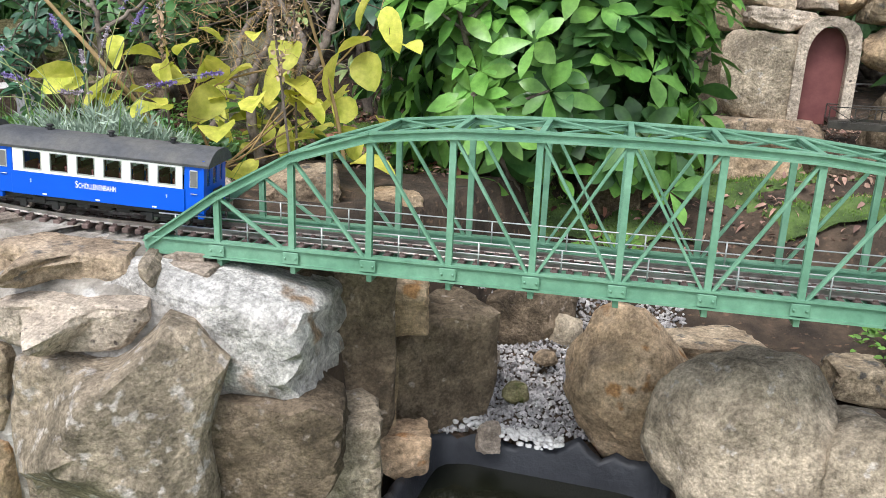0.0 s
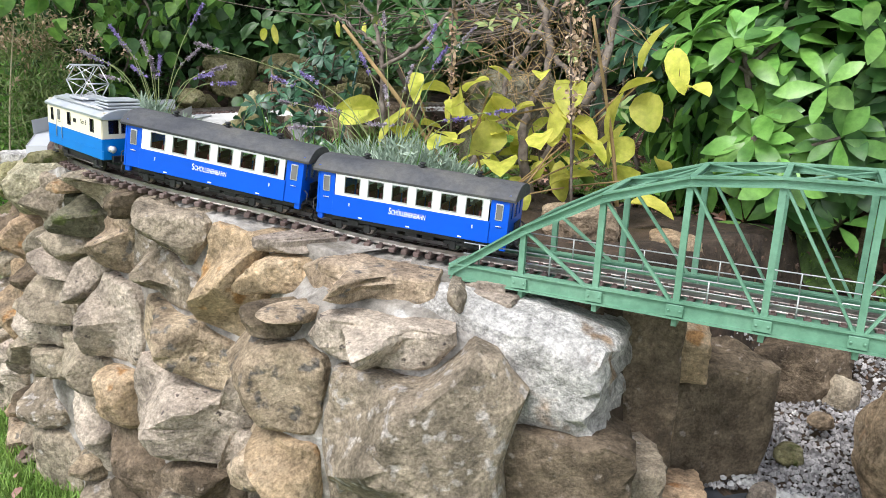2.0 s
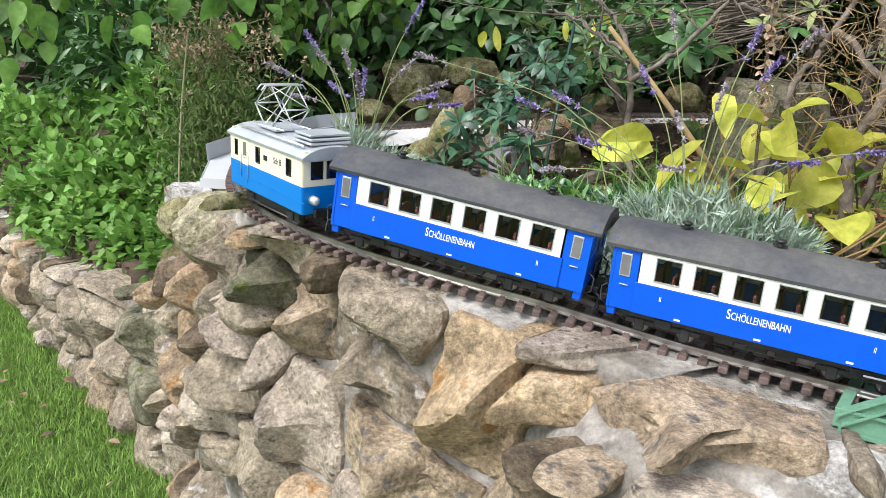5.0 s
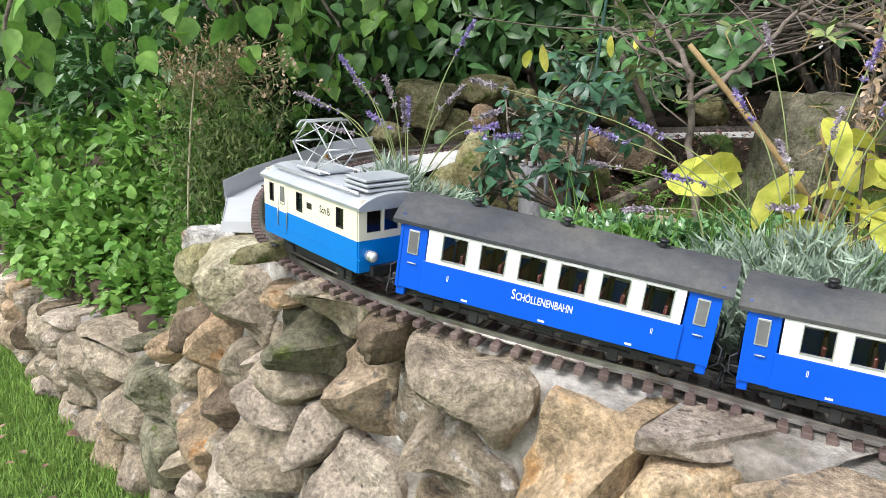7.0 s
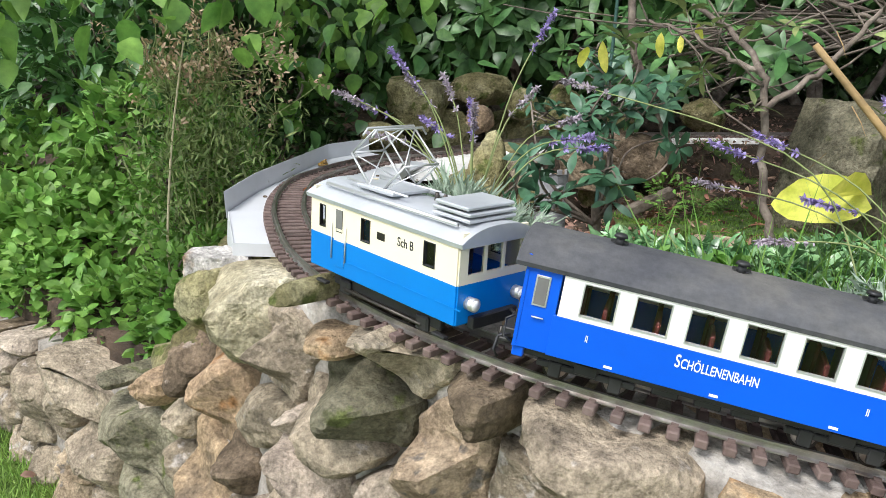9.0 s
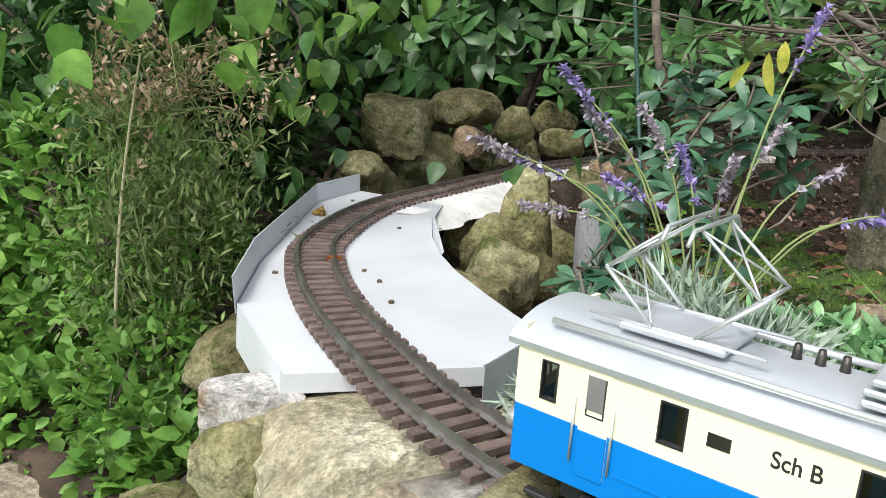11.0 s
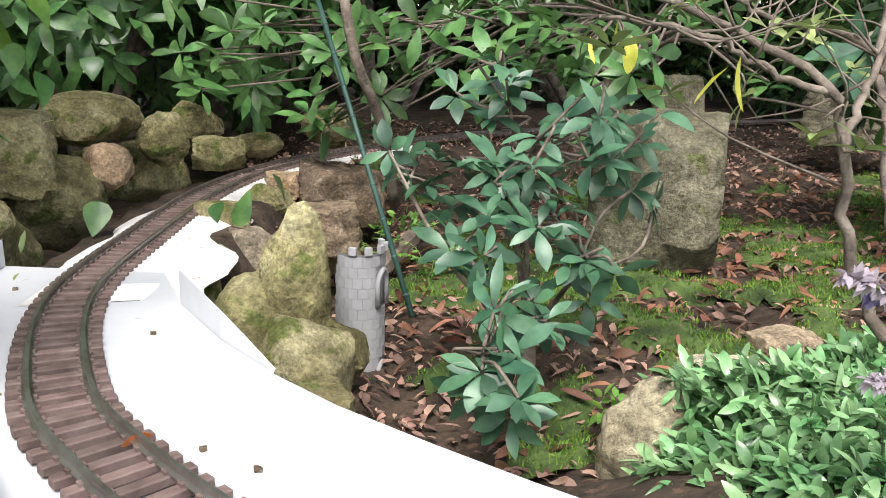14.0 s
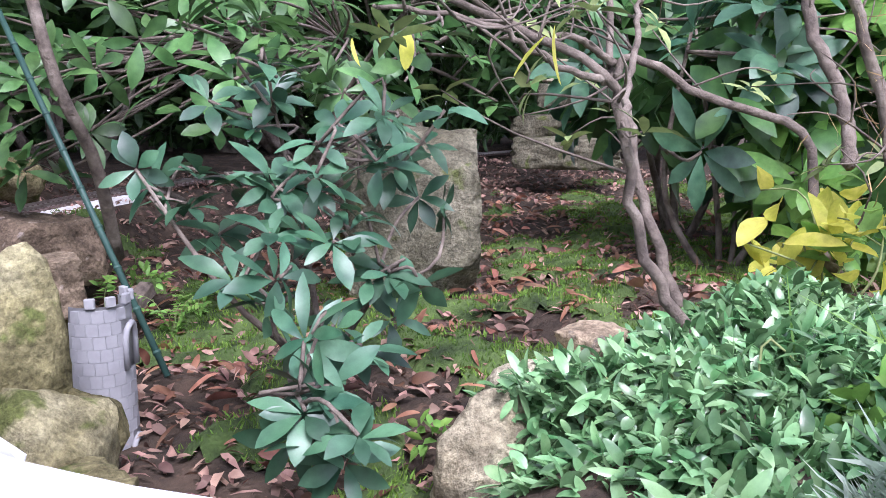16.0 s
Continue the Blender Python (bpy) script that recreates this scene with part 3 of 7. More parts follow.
def dress_stone(k):
    """One stone of the wall, its outline cut by its neighbours, its face broken in flat facets."""
    u0, z0, a, b, t, tone, proud = WALL_STONES[k]
    r = np.random.default_rng(100 + k)
    n, grow = 36, np.linspace(0.2, 1.34, 40)
    ang = np.arange(n) * 2 * math.pi / n
    far = 1.0 / ((np.abs(np.cos(ang)) / a) ** 4.5 + (np.abs(np.sin(ang)) / b) ** 4.5) ** (1 / 4.5)
    lx, lz = np.cos(ang) * far, np.sin(ang) * far
    du, dz = -(lx * math.cos(t) + lz * math.sin(t)), -lx * math.sin(t) + lz * math.cos(t)
    U, Z = u0 + du[:, None] * grow, z0 + dz[:, None] * grow
    mine = np.broadcast_to(grow, U.shape)
    free = np.ones(U.shape, bool)
    for j, o in enumerate(WALL_STONES):
        if j != k and abs(o[0] - u0) < 1.3 * (max(a, b) + max(o[2], o[3])) and abs(o[1] - z0) < 1.3 * (max(a, b) + max(o[2], o[3])):
            free &= reach(j, U - o[0], Z - o[1]) > mine
    roof_z = np.interp(np.interp(U, WARC, cs[:, 0]), WTX, WTZ) + 0.007
    free &= (Z < roof_z) & (Z > 0.0)
    stop = np.where(free.all(1), len(grow) - 1, np.argmin(free, axis=1) - 1)
    rim = grow[np.maximum(stop, 0)]
    rim = np.minimum(rim, 0.55 * rim + 0.45 * np.maximum(np.roll(rim, 1), np.roll(rim, -1)))
    wob = np.array([noise.noise(Vector((math.cos(x) * 2.3, math.sin(x) * 2.3, k * 1.7))) for x in ang])
    size = np.hypot(du, dz)
    for _ in range(6):
        way, out = r.uniform(0, 6.283), r.uniform(0.86, 1.2)
        lean_ = np.cos(ang - way)
        rim = np.where(lean_ > 0.25, np.minimum(rim, out * (1.0 if math.cos(way) ** 2 > 0.5 else 1.05) / np.maximum(lean_, 0.25)), rim)
    rim = rim * (1 + 0.04 * wob) - r.uniform(0.0012, 0.0035) / np.maximum(size, 0.01)
    rim = np.maximum(rim, 0.2)
    if np.median(rim * size) < 0.012:
        return None
    tilt = r.normal(0, 0.2, 2)
    steep = 1.0 if min(a, b) > 0.045 and u0 < 1.7 else 0.5
    cuts = [(r.uniform(0.95, 1.5), r.normal(0, steep), r.normal(0, steep) - 0.1) for _ in range(7)]
    rings = (0.0, 0.2, 0.38, 0.54, 0.68, 0.8, 0.89, 0.95, 1.0)
    verts = []
    sc = min(a, b)

    def lay(u, z, out):
        x, y = np.interp(u, WARC, cs[:, 0]), np.interp(u, WARC, cs[:, 1])
        nx_, ny_ = np.interp(u, WARC, norm2[:, 0]), np.interp(u, WARC, norm2[:, 1])
        out = out + float(wall_off(x, z0))
        return (x + nx_ * out, y + ny_ * out, z)
    for f in rings:
        for i in range(1 if f == 0 else n):
            u, z = u0 + du[i] * rim[i] * f, z0 + dz[i] * rim[i] * f
            p, q = (u - u0) / sc, (z - z0) / sc
            face = min([c + e * p + g * q for c, e, g in cuts] + [1 + tilt[0] * p + tilt[1] * q])
            face = max(face, 0.12) * proud * 1.3
            v = Vector((u * 11 + k * 3.1, z * 11, k * 0.7))
            grain = 0.008 * noise.fractal(v, 0.7, 2.2, 6) + 0.006 * abs(noise.noise(Vector((u * 14, z * 60 + u * 12, k))))
            verts.append(lay(u, z, face * (1 - 0.6 * f ** 12) - 0.006 * f ** 24 + grain))
    for i in range(n):
        verts.append(lay(u0 + du[i] * rim[i] * 0.97, z0 + dz[i] * rim[i] * 0.97, -0.07))
    faces = [(0, 1 + i, 1 + (i + 1) % n) for i in range(n)]
    for j in range(len(rings) - 1):
        for i in range(n):
            p, q = 1 + j * n + i, 1 + j * n + (i + 1) % n
            faces.append((p, p + n, q + n, q))
    faces.append(tuple(1 + (len(rings) - 1) * n + i for i in range(n))[::-1])
    ob = mesh_object("stone", verts, faces, STONE[tone], wall, "", True)
    bm = bmesh.new()
    bm.from_mesh(ob.data)
    bmesh.ops.recalc_face_normals(bm, faces=bm.faces)
    bm.to_mesh(ob.data)
    bm.free()
    ob.data.set_sharp_from_angle(angle=radians(17))
    return ob


wall_stone(-0.318, 0.459, 0.279, 0.275, 0, 5, 0.07)
wall_stone(-0.44, 0.668, 0.36, 0.085, 3, 2, 0.075)
wall_stone(-0.373, 0.604, 0.24, 0.105, 6, 1, 0.075)
wall_stone(-0.512, 0.622, 0.075, 0.028, 0, 2, 0.05)
wall_stone(-0.538, 0.598, 0.082, 0.056, 0, 3, 0.05)
wall_stone(-0.685, 0.629, 0.114, 0.208, 6, 4, 0.05)
wall_stone(-0.527, 0.509, 0.193, 0.177, 5, 2, 0.055)
wall_stone(-0.507, 0.377, 0.135, 0.110, 0, 4, 0.05)
wall_stone(-0.570, 0.704, 0.079, 0.033, 4, 2, 0.03)
wall_stone(-0.400, 0.715, 0.084, 0.024, 4, 1, 0.03)
wall_stone(-0.312, 0.716, 0.081, 0.024, 6, 2, 0.03)
wall_stone(-0.258, 0.673, 0.039, 0.049, 10, 0, 0.04)
wall_stone(-0.776, 0.481, 0.234, 0.124, 15, 2, 0.05)
wall_stone(-1.006, 0.482, 0.191, 0.165, 5, 1, 0.05)
wall_stone(-0.771, 0.364, 0.264, 0.182, 15, 1, 0.06)
wall_stone(-0.959, 0.341, 0.113, 0.106, 0, 4, 0.04)
wall_stone(-0.552, 0.353, 0.084, 0.132, 15, 2, 0.04)
wall_stone(-1.059, 0.363, 0.193, 0.077, 12, 0, 0.04)
wall_stone(-0.938, 0.197, 0.254, 0.130, 40, 3, 0.03)
wall_stone(-1.050, 0.230, 0.163, 0.121, 30, 1, 0.03)
wall_stone(-0.594, 0.710, 0.063, 0.049, 10, 1, 0.03)
wall_stone(-1.336, 0.708, 0.097, 0.042, 0, 1, 0.04)
wall_stone(-1.166, 0.781, 0.137, 0.104, 8, 6, 0.06)
wall_stone(-1.052, 0.755, 0.144, 0.108, 30, 0, 0.055)
wall_stone(-1.255, 0.671, 0.142, 0.109, 10, 0, 0.05)
wall_stone(-1.152, 0.725, 0.073, 0.034, 0, 4, 0.035)
wall_stone(-1.101, 0.670, 0.128, 0.069, 10, 8, 0.06)
wall_stone(-1.139, 0.616, 0.154, 0.066, 25, 0, 0.05)
wall_stone(-0.941, 0.731, 0.088, 0.067, 10, 3, 0.05)
wall_stone(-0.987, 0.768, 0.064, 0.029, 30, 2, 0.04)
wall_stone(-0.861, 0.761, 0.146, 0.045, 22, 2, 0.05)
wall_stone(-0.982, 0.641, 0.111, 0.124, 15, 2, 0.05)
wall_stone(-0.837, 0.702, 0.173, 0.098, 22, 0, 0.05)
wall_stone(-0.708, 0.755, 0.158, 0.062, 14, 5, 0.06)
wall_stone(-0.860, 0.612, 0.212, 0.096, 25, 5, 0.055)
wall_stone(-1.402, 0.542, 0.108, 0.131, 0, 4, 0.05)
wall_stone(-1.505, 0.568, 0.124, 0.095, 15, 3, 0.05)
wall_stone(-1.178, 0.562, 0.145, 0.044, 18, 1, 0.05)
wall_stone(-1.189, 0.495, 0.173, 0.089, 10, 0, 0.055)
wall_stone(-1.417, 0.383, 0.137, 0.190, 0, 4, 0.05)
wall_stone(-1.215, 0.414, 0.173, 0.066, 25, 1, 0.05)
wall_stone(-1.068, 0.544, 0.097, 0.113, 0, 1, 0.04)
wall_stone(-1.194, 0.611, 0.039, 0.032, 0, 1, 0.04)
wall_stone(-1.691, 0.361, 0.305, 0.135, 8, 8, 0.06)
wall_stone(-2.046, 0.375, 0.449, 0.152, 6, 0, 0.05)
wall_stone(-1.773, 0.431, 0.257, 0.085, 10, 8, 0.05)
wall_stone(-1.908, 0.201, 0.158, 0.144, 20, 0, 0.05)
wall_stone(-1.698, 0.230, 0.206, 0.172, 10, 8, 0.05)
wall_stone(-2.199, 0.234, 0.268, 0.126, 10, 0, 0.045)
wall_stone(-2.485, 0.237, 0.232, 0.121, 5, 0, 0.045)
WTX = np.linspace(-3.4, 0.1, 200)
WTZ = wall_top(WTX)
# smaller stones between the large ones, on down to the lawn and along the low wall
for _ in range(3500):
    x = random.uniform(-3.25, -0.48)
    top = float(wall_top(x))
    z = random.uniform(0.02, top - 0.005)
    size = random.choice((0.2, 0.15, 0.12, 0.09, 0.065, 0.05)) if x > -1.65 else random.choice((0.24, 0.19, 0.15, 0.1, 0.07))
    w, h = size * random.uniform(1.0, 1.5), size * random.uniform(0.7, 1.0)
    u = float(np.interp(-x, -cs[:, 0], WARC))
    if any(abs(u - o[0]) < 0.5 * w + 0.75 * o[2] and abs(z - o[1]) < 0.5 * h + 0.75 * o[3] for o in WALL_STONES):
        continue
    wall_stone(x, z, w * 1.2, h * 1.2, random.uniform(-10, 20), random.choice((0, 0, 1, 2, 3, 4, 5)), random.uniform(0.03, 0.05))
for k in range(len(WALL_STONES)):
    dress_stone(k)

# ---- boulders and broken rock about the ravine under the bridge ----
def ravine(x, y, z, w, d, h, yaw, tone, label, tilt=0.0, lean=0.0, shape=None):
    return rock("boulder", x, y, z, w, d, h, yaw, tone, tilt, lean, None, shape, label, "boulder", "boulders of the ravine")


ravine(-0.225, 1.385, 0.578, 0.4, 0.25, 0.185, -8, 7, "large white-grey boulder carrying the end of the green bridge", 0, 6, 2)
# the next rock's dark tone paints in the shadow of the recess
ravine(-0.125, 1.315, 0.4, 0.27, 0.17, 0.2, 5, 3, "dark-toned rock standing in for the shadowed recess below the white boulder", 0, 0, None)
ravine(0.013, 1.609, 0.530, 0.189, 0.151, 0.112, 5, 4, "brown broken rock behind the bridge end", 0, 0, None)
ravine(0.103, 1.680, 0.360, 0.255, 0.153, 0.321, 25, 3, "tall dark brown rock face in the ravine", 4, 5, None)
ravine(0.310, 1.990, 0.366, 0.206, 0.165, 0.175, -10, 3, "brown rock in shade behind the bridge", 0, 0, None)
ravine(-0.034, 1.389, 0.327, 0.184, 0.147, 0.190, 10, 0, "speckled grey rock at the foot of the ravine", 0, 0, None)
ravine(0.030, 1.536, 0.359, 0.068, 0.055, 0.198, 10, 4, "narrow ochre rock beside the pond", 0, 0, None)
ravine(0.076, 1.501, 0.285, 0.115, 0.092, 0.077, 10, 4, "reddish flat rock beside the pond", 0, 0, None)
ravine(0.500, 1.629, 0.377, 0.235, 0.208, 0.279, -20, 4, "ochre brown boulder leaning over the pond", 0, -22, 18)
ravine(0.655, 1.452, 0.383, 0.297, 0.238, 0.298, 10, 0, "round speckled grey boulder beside the pond", 0, 0, 17)
ravine(0.83, 1.355, 0.37, 0.189, 0.151, 0.209, 0, 0, "grey boulder at the edge of the pond", 0, 0, 19)
ravine(0.508, 2.304, 0.609, 0.165, 0.132, 0.253, 0, 3, "upright brown rock behind the bridge", 0, 0, None)
ravine(0.675, 1.785, 0.406, 0.184, 0.147, 0.064, 15, 2, "flat ochre rock in the ravine bank", 0, 0, None)
ravine(0.912, 1.645, 0.421, 0.117, 0.093, 0.075, 0, 2, "brown rock among moss on the bank", 0, 0, None)
ravine(0.395, 1.926, 0.355, 0.078, 0.062, 0.086, 20, 0, "small round stone on the gravel", 0, 0, 16)
ravine(0.286, 1.724, 0.305, 0.053, 0.042, 0.046, 0, 6, "small yellowish stone on the gravel", 0, 0, 20)
ravine(0.237, 1.789, 0.347, 0.028, 0.022, 0.035, 60, 1, "small pale stone on the gravel", 0, 0, 20)
ravine(-0.063, 1.298, 0.425, 0.067, 0.054, 0.047, 10, 3, "flat reddish stone in a crevice of the wall", 0, 0, None)
ravine(-0.227, 1.348, 0.658, 0.090, 0.072, 0.028, -10, 1, "thin grey slab wedged under the bridge end", 0, 0, None)
ravine(-0.234, 1.361, 0.672, 0.068, 0.054, 0.024, -8, 1, "thin grey slab wedged under the bridge end", 0, 0, None)
ravine(0.347, 1.817, 0.345, 0.049, 0.039, 0.032, 0, 4, "small brown stone on the gravel", 0, 0, 20)
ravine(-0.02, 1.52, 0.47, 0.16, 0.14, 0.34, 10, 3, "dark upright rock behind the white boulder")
ravine(-0.311, 1.215, 0.505, 0.02, 0.02, 0.02, 0, 7, "white pebble lying on a wall ledge", 0, 0, 16)
ravine(-1.665, 1.735, 0.415, 0.06, 0.04, 0.035, 20, 1, "smooth oval grey pebble on the low wall", 0, 0, 17)

gp = rng.uniform([0.08, 1.55], [0.66, 2.35], (15000, 2))
gz = ground_z(gp[:, 0], gp[:, 1])
keep = (gz < 0.5) & (gz > 0.2)
gp, gz = gp[keep], gz[keep]
ov = np.array([(1, 0, 0), (-1, 0, 0), (0, 1, 0), (0, -1, 0), (0, 0, 1), (0, 0, -1)], float)
of = np.array([(0, 2, 4), (2, 1, 4), (1, 3, 4), (3, 0, 4), (2, 0, 5), (1, 2, 5), (3, 1, 5), (0, 3, 5)])
n = len(gp)
sz = rng.uniform(0.0025, 0.0065, (n, 1, 1)) * rng.uniform(0.6, 1.3, (n, 6, 1))
turn = unit(rng.normal(0, 1, (n, 3)))
pv = ov[None] * sz + rng.normal(0, 0.0008, (n, 6, 3)) + np.c_[gp, gz + 0.003][:, None]
tagged(mesh_object("gravel", pv.reshape(-1, 3), (of[None] + (np.arange(n) * 6)[:, None, None]).reshape(-1, 3), GRAVEL),
       "loose grey and white gravel on the ravine slope", "gravel", kind="stuff")

# pond: a tub of black liner with a crumpled rim, and water
PX, PY = 0.31, 1.43
pv, pf = [], []
ring = 72
for i in range(ring):
    a = 2 * math.pi * i / ring
    sq = (abs(math.cos(a)) ** 7 + abs(math.sin(a)) ** 7) ** (-1 / 7)
    ca, sa = math.cos(a) * sq, math.sin(a) * sq
    wob = noise.noise(Vector((ca * 5, sa * 5, 1.3)))
    fine = noise.noise(Vector((ca * 14, sa * 14, 4.3)))
    for rad, zz in ((0.78, 0.06), (0.88, 0.1), (0.93, 0.2 + 0.01 * fine), (0.955, 0.245 + 0.025 * wob + 0.008 * fine), (1.0, 0.262 + 0.03 * wob + 0.008 * fine), (1.05, 0.25 + 0.03 * wob), (1.07, 0.2 + 0.02 * wob), (1.1, 0.1)):
        pv.append((0.225 * (rad + 0.02 * fine) * ca, 0.185 * (rad + 0.02 * wob) * sa, zz - 0.06))
for i in range(ring):
    for j in range(7):
        a, b = i * 8 + j, ((i + 1) % ring) * 8 + j
        pf.append((a, b, b + 1, a + 1))
pond = thing("pond", (PX, PY, 0.06), "small tub pond with crumpled black liner and dark water", "pond", yaw=-12)
mesh_object("liner", pv, pf, LINER, pond, "crumpled black rubber liner", True)
bm = bmesh.new()
add_box(bm, 0, 0, 0.125, 0.42, 0.345, 0.01, 0.003)
part("water_surface", bm, water, pond, "still dark water")
heap = []
for k in range(420):
    u = random.random()
    heap.append((0.17 + 0.2 * u + random.uniform(-0.01, 0.01), 1.66 - 0.06 * u + random.gauss(0, 0.016), 0.272 - 0.01 * u + random.uniform(0, 0.008)))
sv, sf = [], []
for (x, y, z) in heap:
    r = random.uniform(0.003, 0.008)
    base = len(sv)
    bmk = bmesh.new()
    bmesh.ops.create_icosphere(bmk, subdivisions=1, radius=r)
    for v in bmk.verts:
        q = v.co * (1 + 0.35 * noise.noise(v.co * 90 + Vector((x * 9, y * 9, 0))))
        sv.append((x + q.x, y + q.y, z + q.z * 0.6))
    bmk.verts.index_update()
    sf += [tuple(base + v.index for v in f.verts) for f in bmk.faces]
    bmk.free()
tagged(mesh_object("white_grit", sv, sf, SAND, smooth=True), "ridge of white grit spilled along the pond rim", "grit", kind="stuff")
ravine(0.235, 1.6, 0.265, 0.045, 0.03, 0.06, 20, 1, "grey stone folded into the liner rim")

# ---- track ----
track = thing("railway_track", (0, 0, 0), "garden railway track with brown sleepers and worn steel rails", "railway track")
GAUGE = 0.048
rail_profile = [(-0.0045, -0.0085), (0.0045, -0.0085), (0.0045, -0.0072), (0.0011, -0.0062), (0.0011, -0.0028), (0.0019, -0.0022), (0.0019, 0), (-0.0019, 0), (-0.0019, -0.0022),
                (-0.0011, -0.0028), (-0.0011, -0.0062), (-0.0045, -0.0072)]
ltan = unit(np.gradient(LINE, axis=0))
lside = unit(np.c_[ltan[:, 1], -ltan[:, 0], np.zeros(len(LINE))])
for sgn in (-1, 1):
    v, fc = [], []
    for p, s in zip(LINE, lside):
        c = p + s * sgn * GAUGE / 2
        v += [c + s * a + np.array([0, 0, b]) for a, b in rail_profile]
    m = len(rail_profile)
    for i in range(len(LINE) - 1):
        for j in range(m):
            a, b = i * m + j, i * m + (j + 1) % m
            fc.append((a, b, b + m, a + m))
    mesh_object("rail", v, fc, RAIL, track, "steel rail with a bright worn head")
PITCH = 0.0225
bm = bmesh.new()
add_box(bm, 0, 0, -0.0125, 0.0105, 0.082, 0.008, 0.0012)
for sg in (-1, 1):
    for e in (-1, 1):
        add_box(bm, 0, sg * GAUGE / 2 + e * 0.0055, -0.0075, 0.006, 0.003, 0.0035)
sme = bpy.data.meshes.new("sleeper")
bm.to_mesh(sme)
bm.free()
sme.materials.append(SLEEPER)


def lay_sleeper(s):
    p, d = on_line(s)
    return Matrix.Translation(p) @ Matrix.Rotation(math.atan2(d[1], d[0]), 4, 'Z') @ Matrix.Rotation(-math.asin(d[2]), 4, 'Y')


s0, s1 = arc_of(0.9, 1.28), arc_of(-0.3, 4.28)
count = 0
far = bmesh.new()
s = 0.02
while s < ARC[-1] - 0.02:
    if s0 < s < s1 and count < 299:
        ob = new("sleeper", sme)
        ob.matrix_world = lay_sleeper(s)
        ob.parent = track
        count += 1
    else:
        start = len(far.verts)
        far.from_mesh(sme)
        far.verts.ensure_lookup_table()
        bmesh.ops.transform(far, matrix=lay_sleeper(s), verts=far.verts[start:])
    s += PITCH
tagged(part("sleepers_beyond", far, SLEEPER, track), kind="stuff")

# ---- green truss bridge ----
BU = Vector((0.992, -0.126, 0))
BN = Vector((0.126, 0.992, 0))
bridge = thing("railway_bridge", (-0.298, 1.356, 0.675), "green painted steel truss model bridge with arched top chord", "bridge", yaw=math.degrees(math.atan2(BU.y, BU.x)))
PAN, BW, BZ = 0.1165, 0.16, 0.016
heights = [0.0, 0.082, 0.147, 0.184, 0.196, 0.2, 0.201, 0.2, 0.196, 0.184, 0.147, 0.082, 0.0]
UP = (0, 0, 1)
for side, y in (("front", 0.0), ("back", BW)):
    for i in range(12):
        a, b = (i * PAN, y, BZ), ((i + 1) * PAN, y, BZ)
        beam("bottom_chord", bridge, BRIDGE, a, b, 0.014, 0.026, UP, flange=0.003)
        beam("top_chord", bridge, BRIDGE, (i * PAN, y, BZ + heights[i]), ((i + 1) * PAN, y, BZ + heights[i + 1]), 0.016, 0.013, UP, flange=0.0028)
        if 0 < i < 6:
            beam("diagonal", bridge, BRIDGE, (i * PAN, y, BZ + heights[i]), ((i + 1) * PAN, y, BZ), 0.004, 0.0085, (0, 1, 0))
        if 5 < i < 11:
            beam("diagonal", bridge, BRIDGE, ((i + 1) * PAN, y, BZ + heights[i + 1]), (i * PAN, y, BZ), 0.004, 0.0085, (0, 1, 0))
        if i in (5, 6):
            k = (5 * PAN, 6 * PAN) if i == 5 else (6 * PAN, 7 * PAN)
            e = (k[0], y, BZ), (k[1], y, BZ + heights[6])
            if i == 6:
                e = (k[0], y, BZ + heights[6]), (k[1], y, BZ)
            beam("diagonal", bridge, BRIDGE, e[0], e[1], 0.004, 0.0085, (0, 1, 0))
    for i in range(1, 12):
        beam("post", bridge, BRIDGE, (i * PAN, y, BZ), (i * PAN, y, BZ + heights[i]), 0.009, 0.008, (0, 1, 0), flange=0.0022)
        box("gusset_plate", bridge, BRIDGE, i * PAN, y - 0.0075 if side == "front" else y + 0.0075, BZ, 0.024, 0.0025, 0.017, 0.0006)
        for dx in (-0.008, 0.008):
            cyl("rivet_head", bridge, BRIDGE, (i * PAN + dx, y - 0.0085, BZ), (i * PAN + dx, y - 0.0103, BZ), 0.0022, 0.0016, 8)
    # hand rail
    ry = y + 0.017 if side == "front" else y - 0.017
    for i in range(1, 36):
        if i % 3 == 1:
            cyl("railing_post", bridge, BRIDGE_RAIL, (i * PAN / 3, ry, BZ + 0.008), (i * PAN / 3, ry, BZ + 0.043), 0.0013, None, 6)
    for h in (0.026, 0.043):
        cyl("hand_rail", bridge, BRIDGE_RAIL, (0.012, ry, BZ + h), (12 * PAN - 0.012, ry, BZ + h), 0.0011, None, 6)
box("deck", bridge, BRIDGE, 6 * PAN, BW / 2, BZ - 0.012, 12 * PAN, BW - 0.016, 0.005, 0.0005, "green deck plate under the rails")
for y in (0.014, BW - 0.014):
    box("walkway_plank", bridge, BRIDGE, 6 * PAN, y, BZ - 0.004, 12 * PAN - 0.01, 0.022, 0.004, 0.0005)
for i in range(2, 11):
    z = BZ + heights[i] + 0.002
    beam("top_crossbeam", bridge, BRIDGE, (i * PAN, 0, z), (i * PAN, BW, z), 0.008, 0.008, UP, flange=0.002)
    if i < 10:
        z2 = BZ + heights[i + 1] + 0.002
        beam("wind_brace", bridge, BRIDGE, (i * PAN, 0, z), ((i + 1) * PAN, BW, z2), 0.004, 0.003)
        beam("wind_brace", bridge, BRIDGE, (i * PAN, BW, z + 0.0032), ((i + 1) * PAN, 0, z2 + 0.0032), 0.004, 0.003)
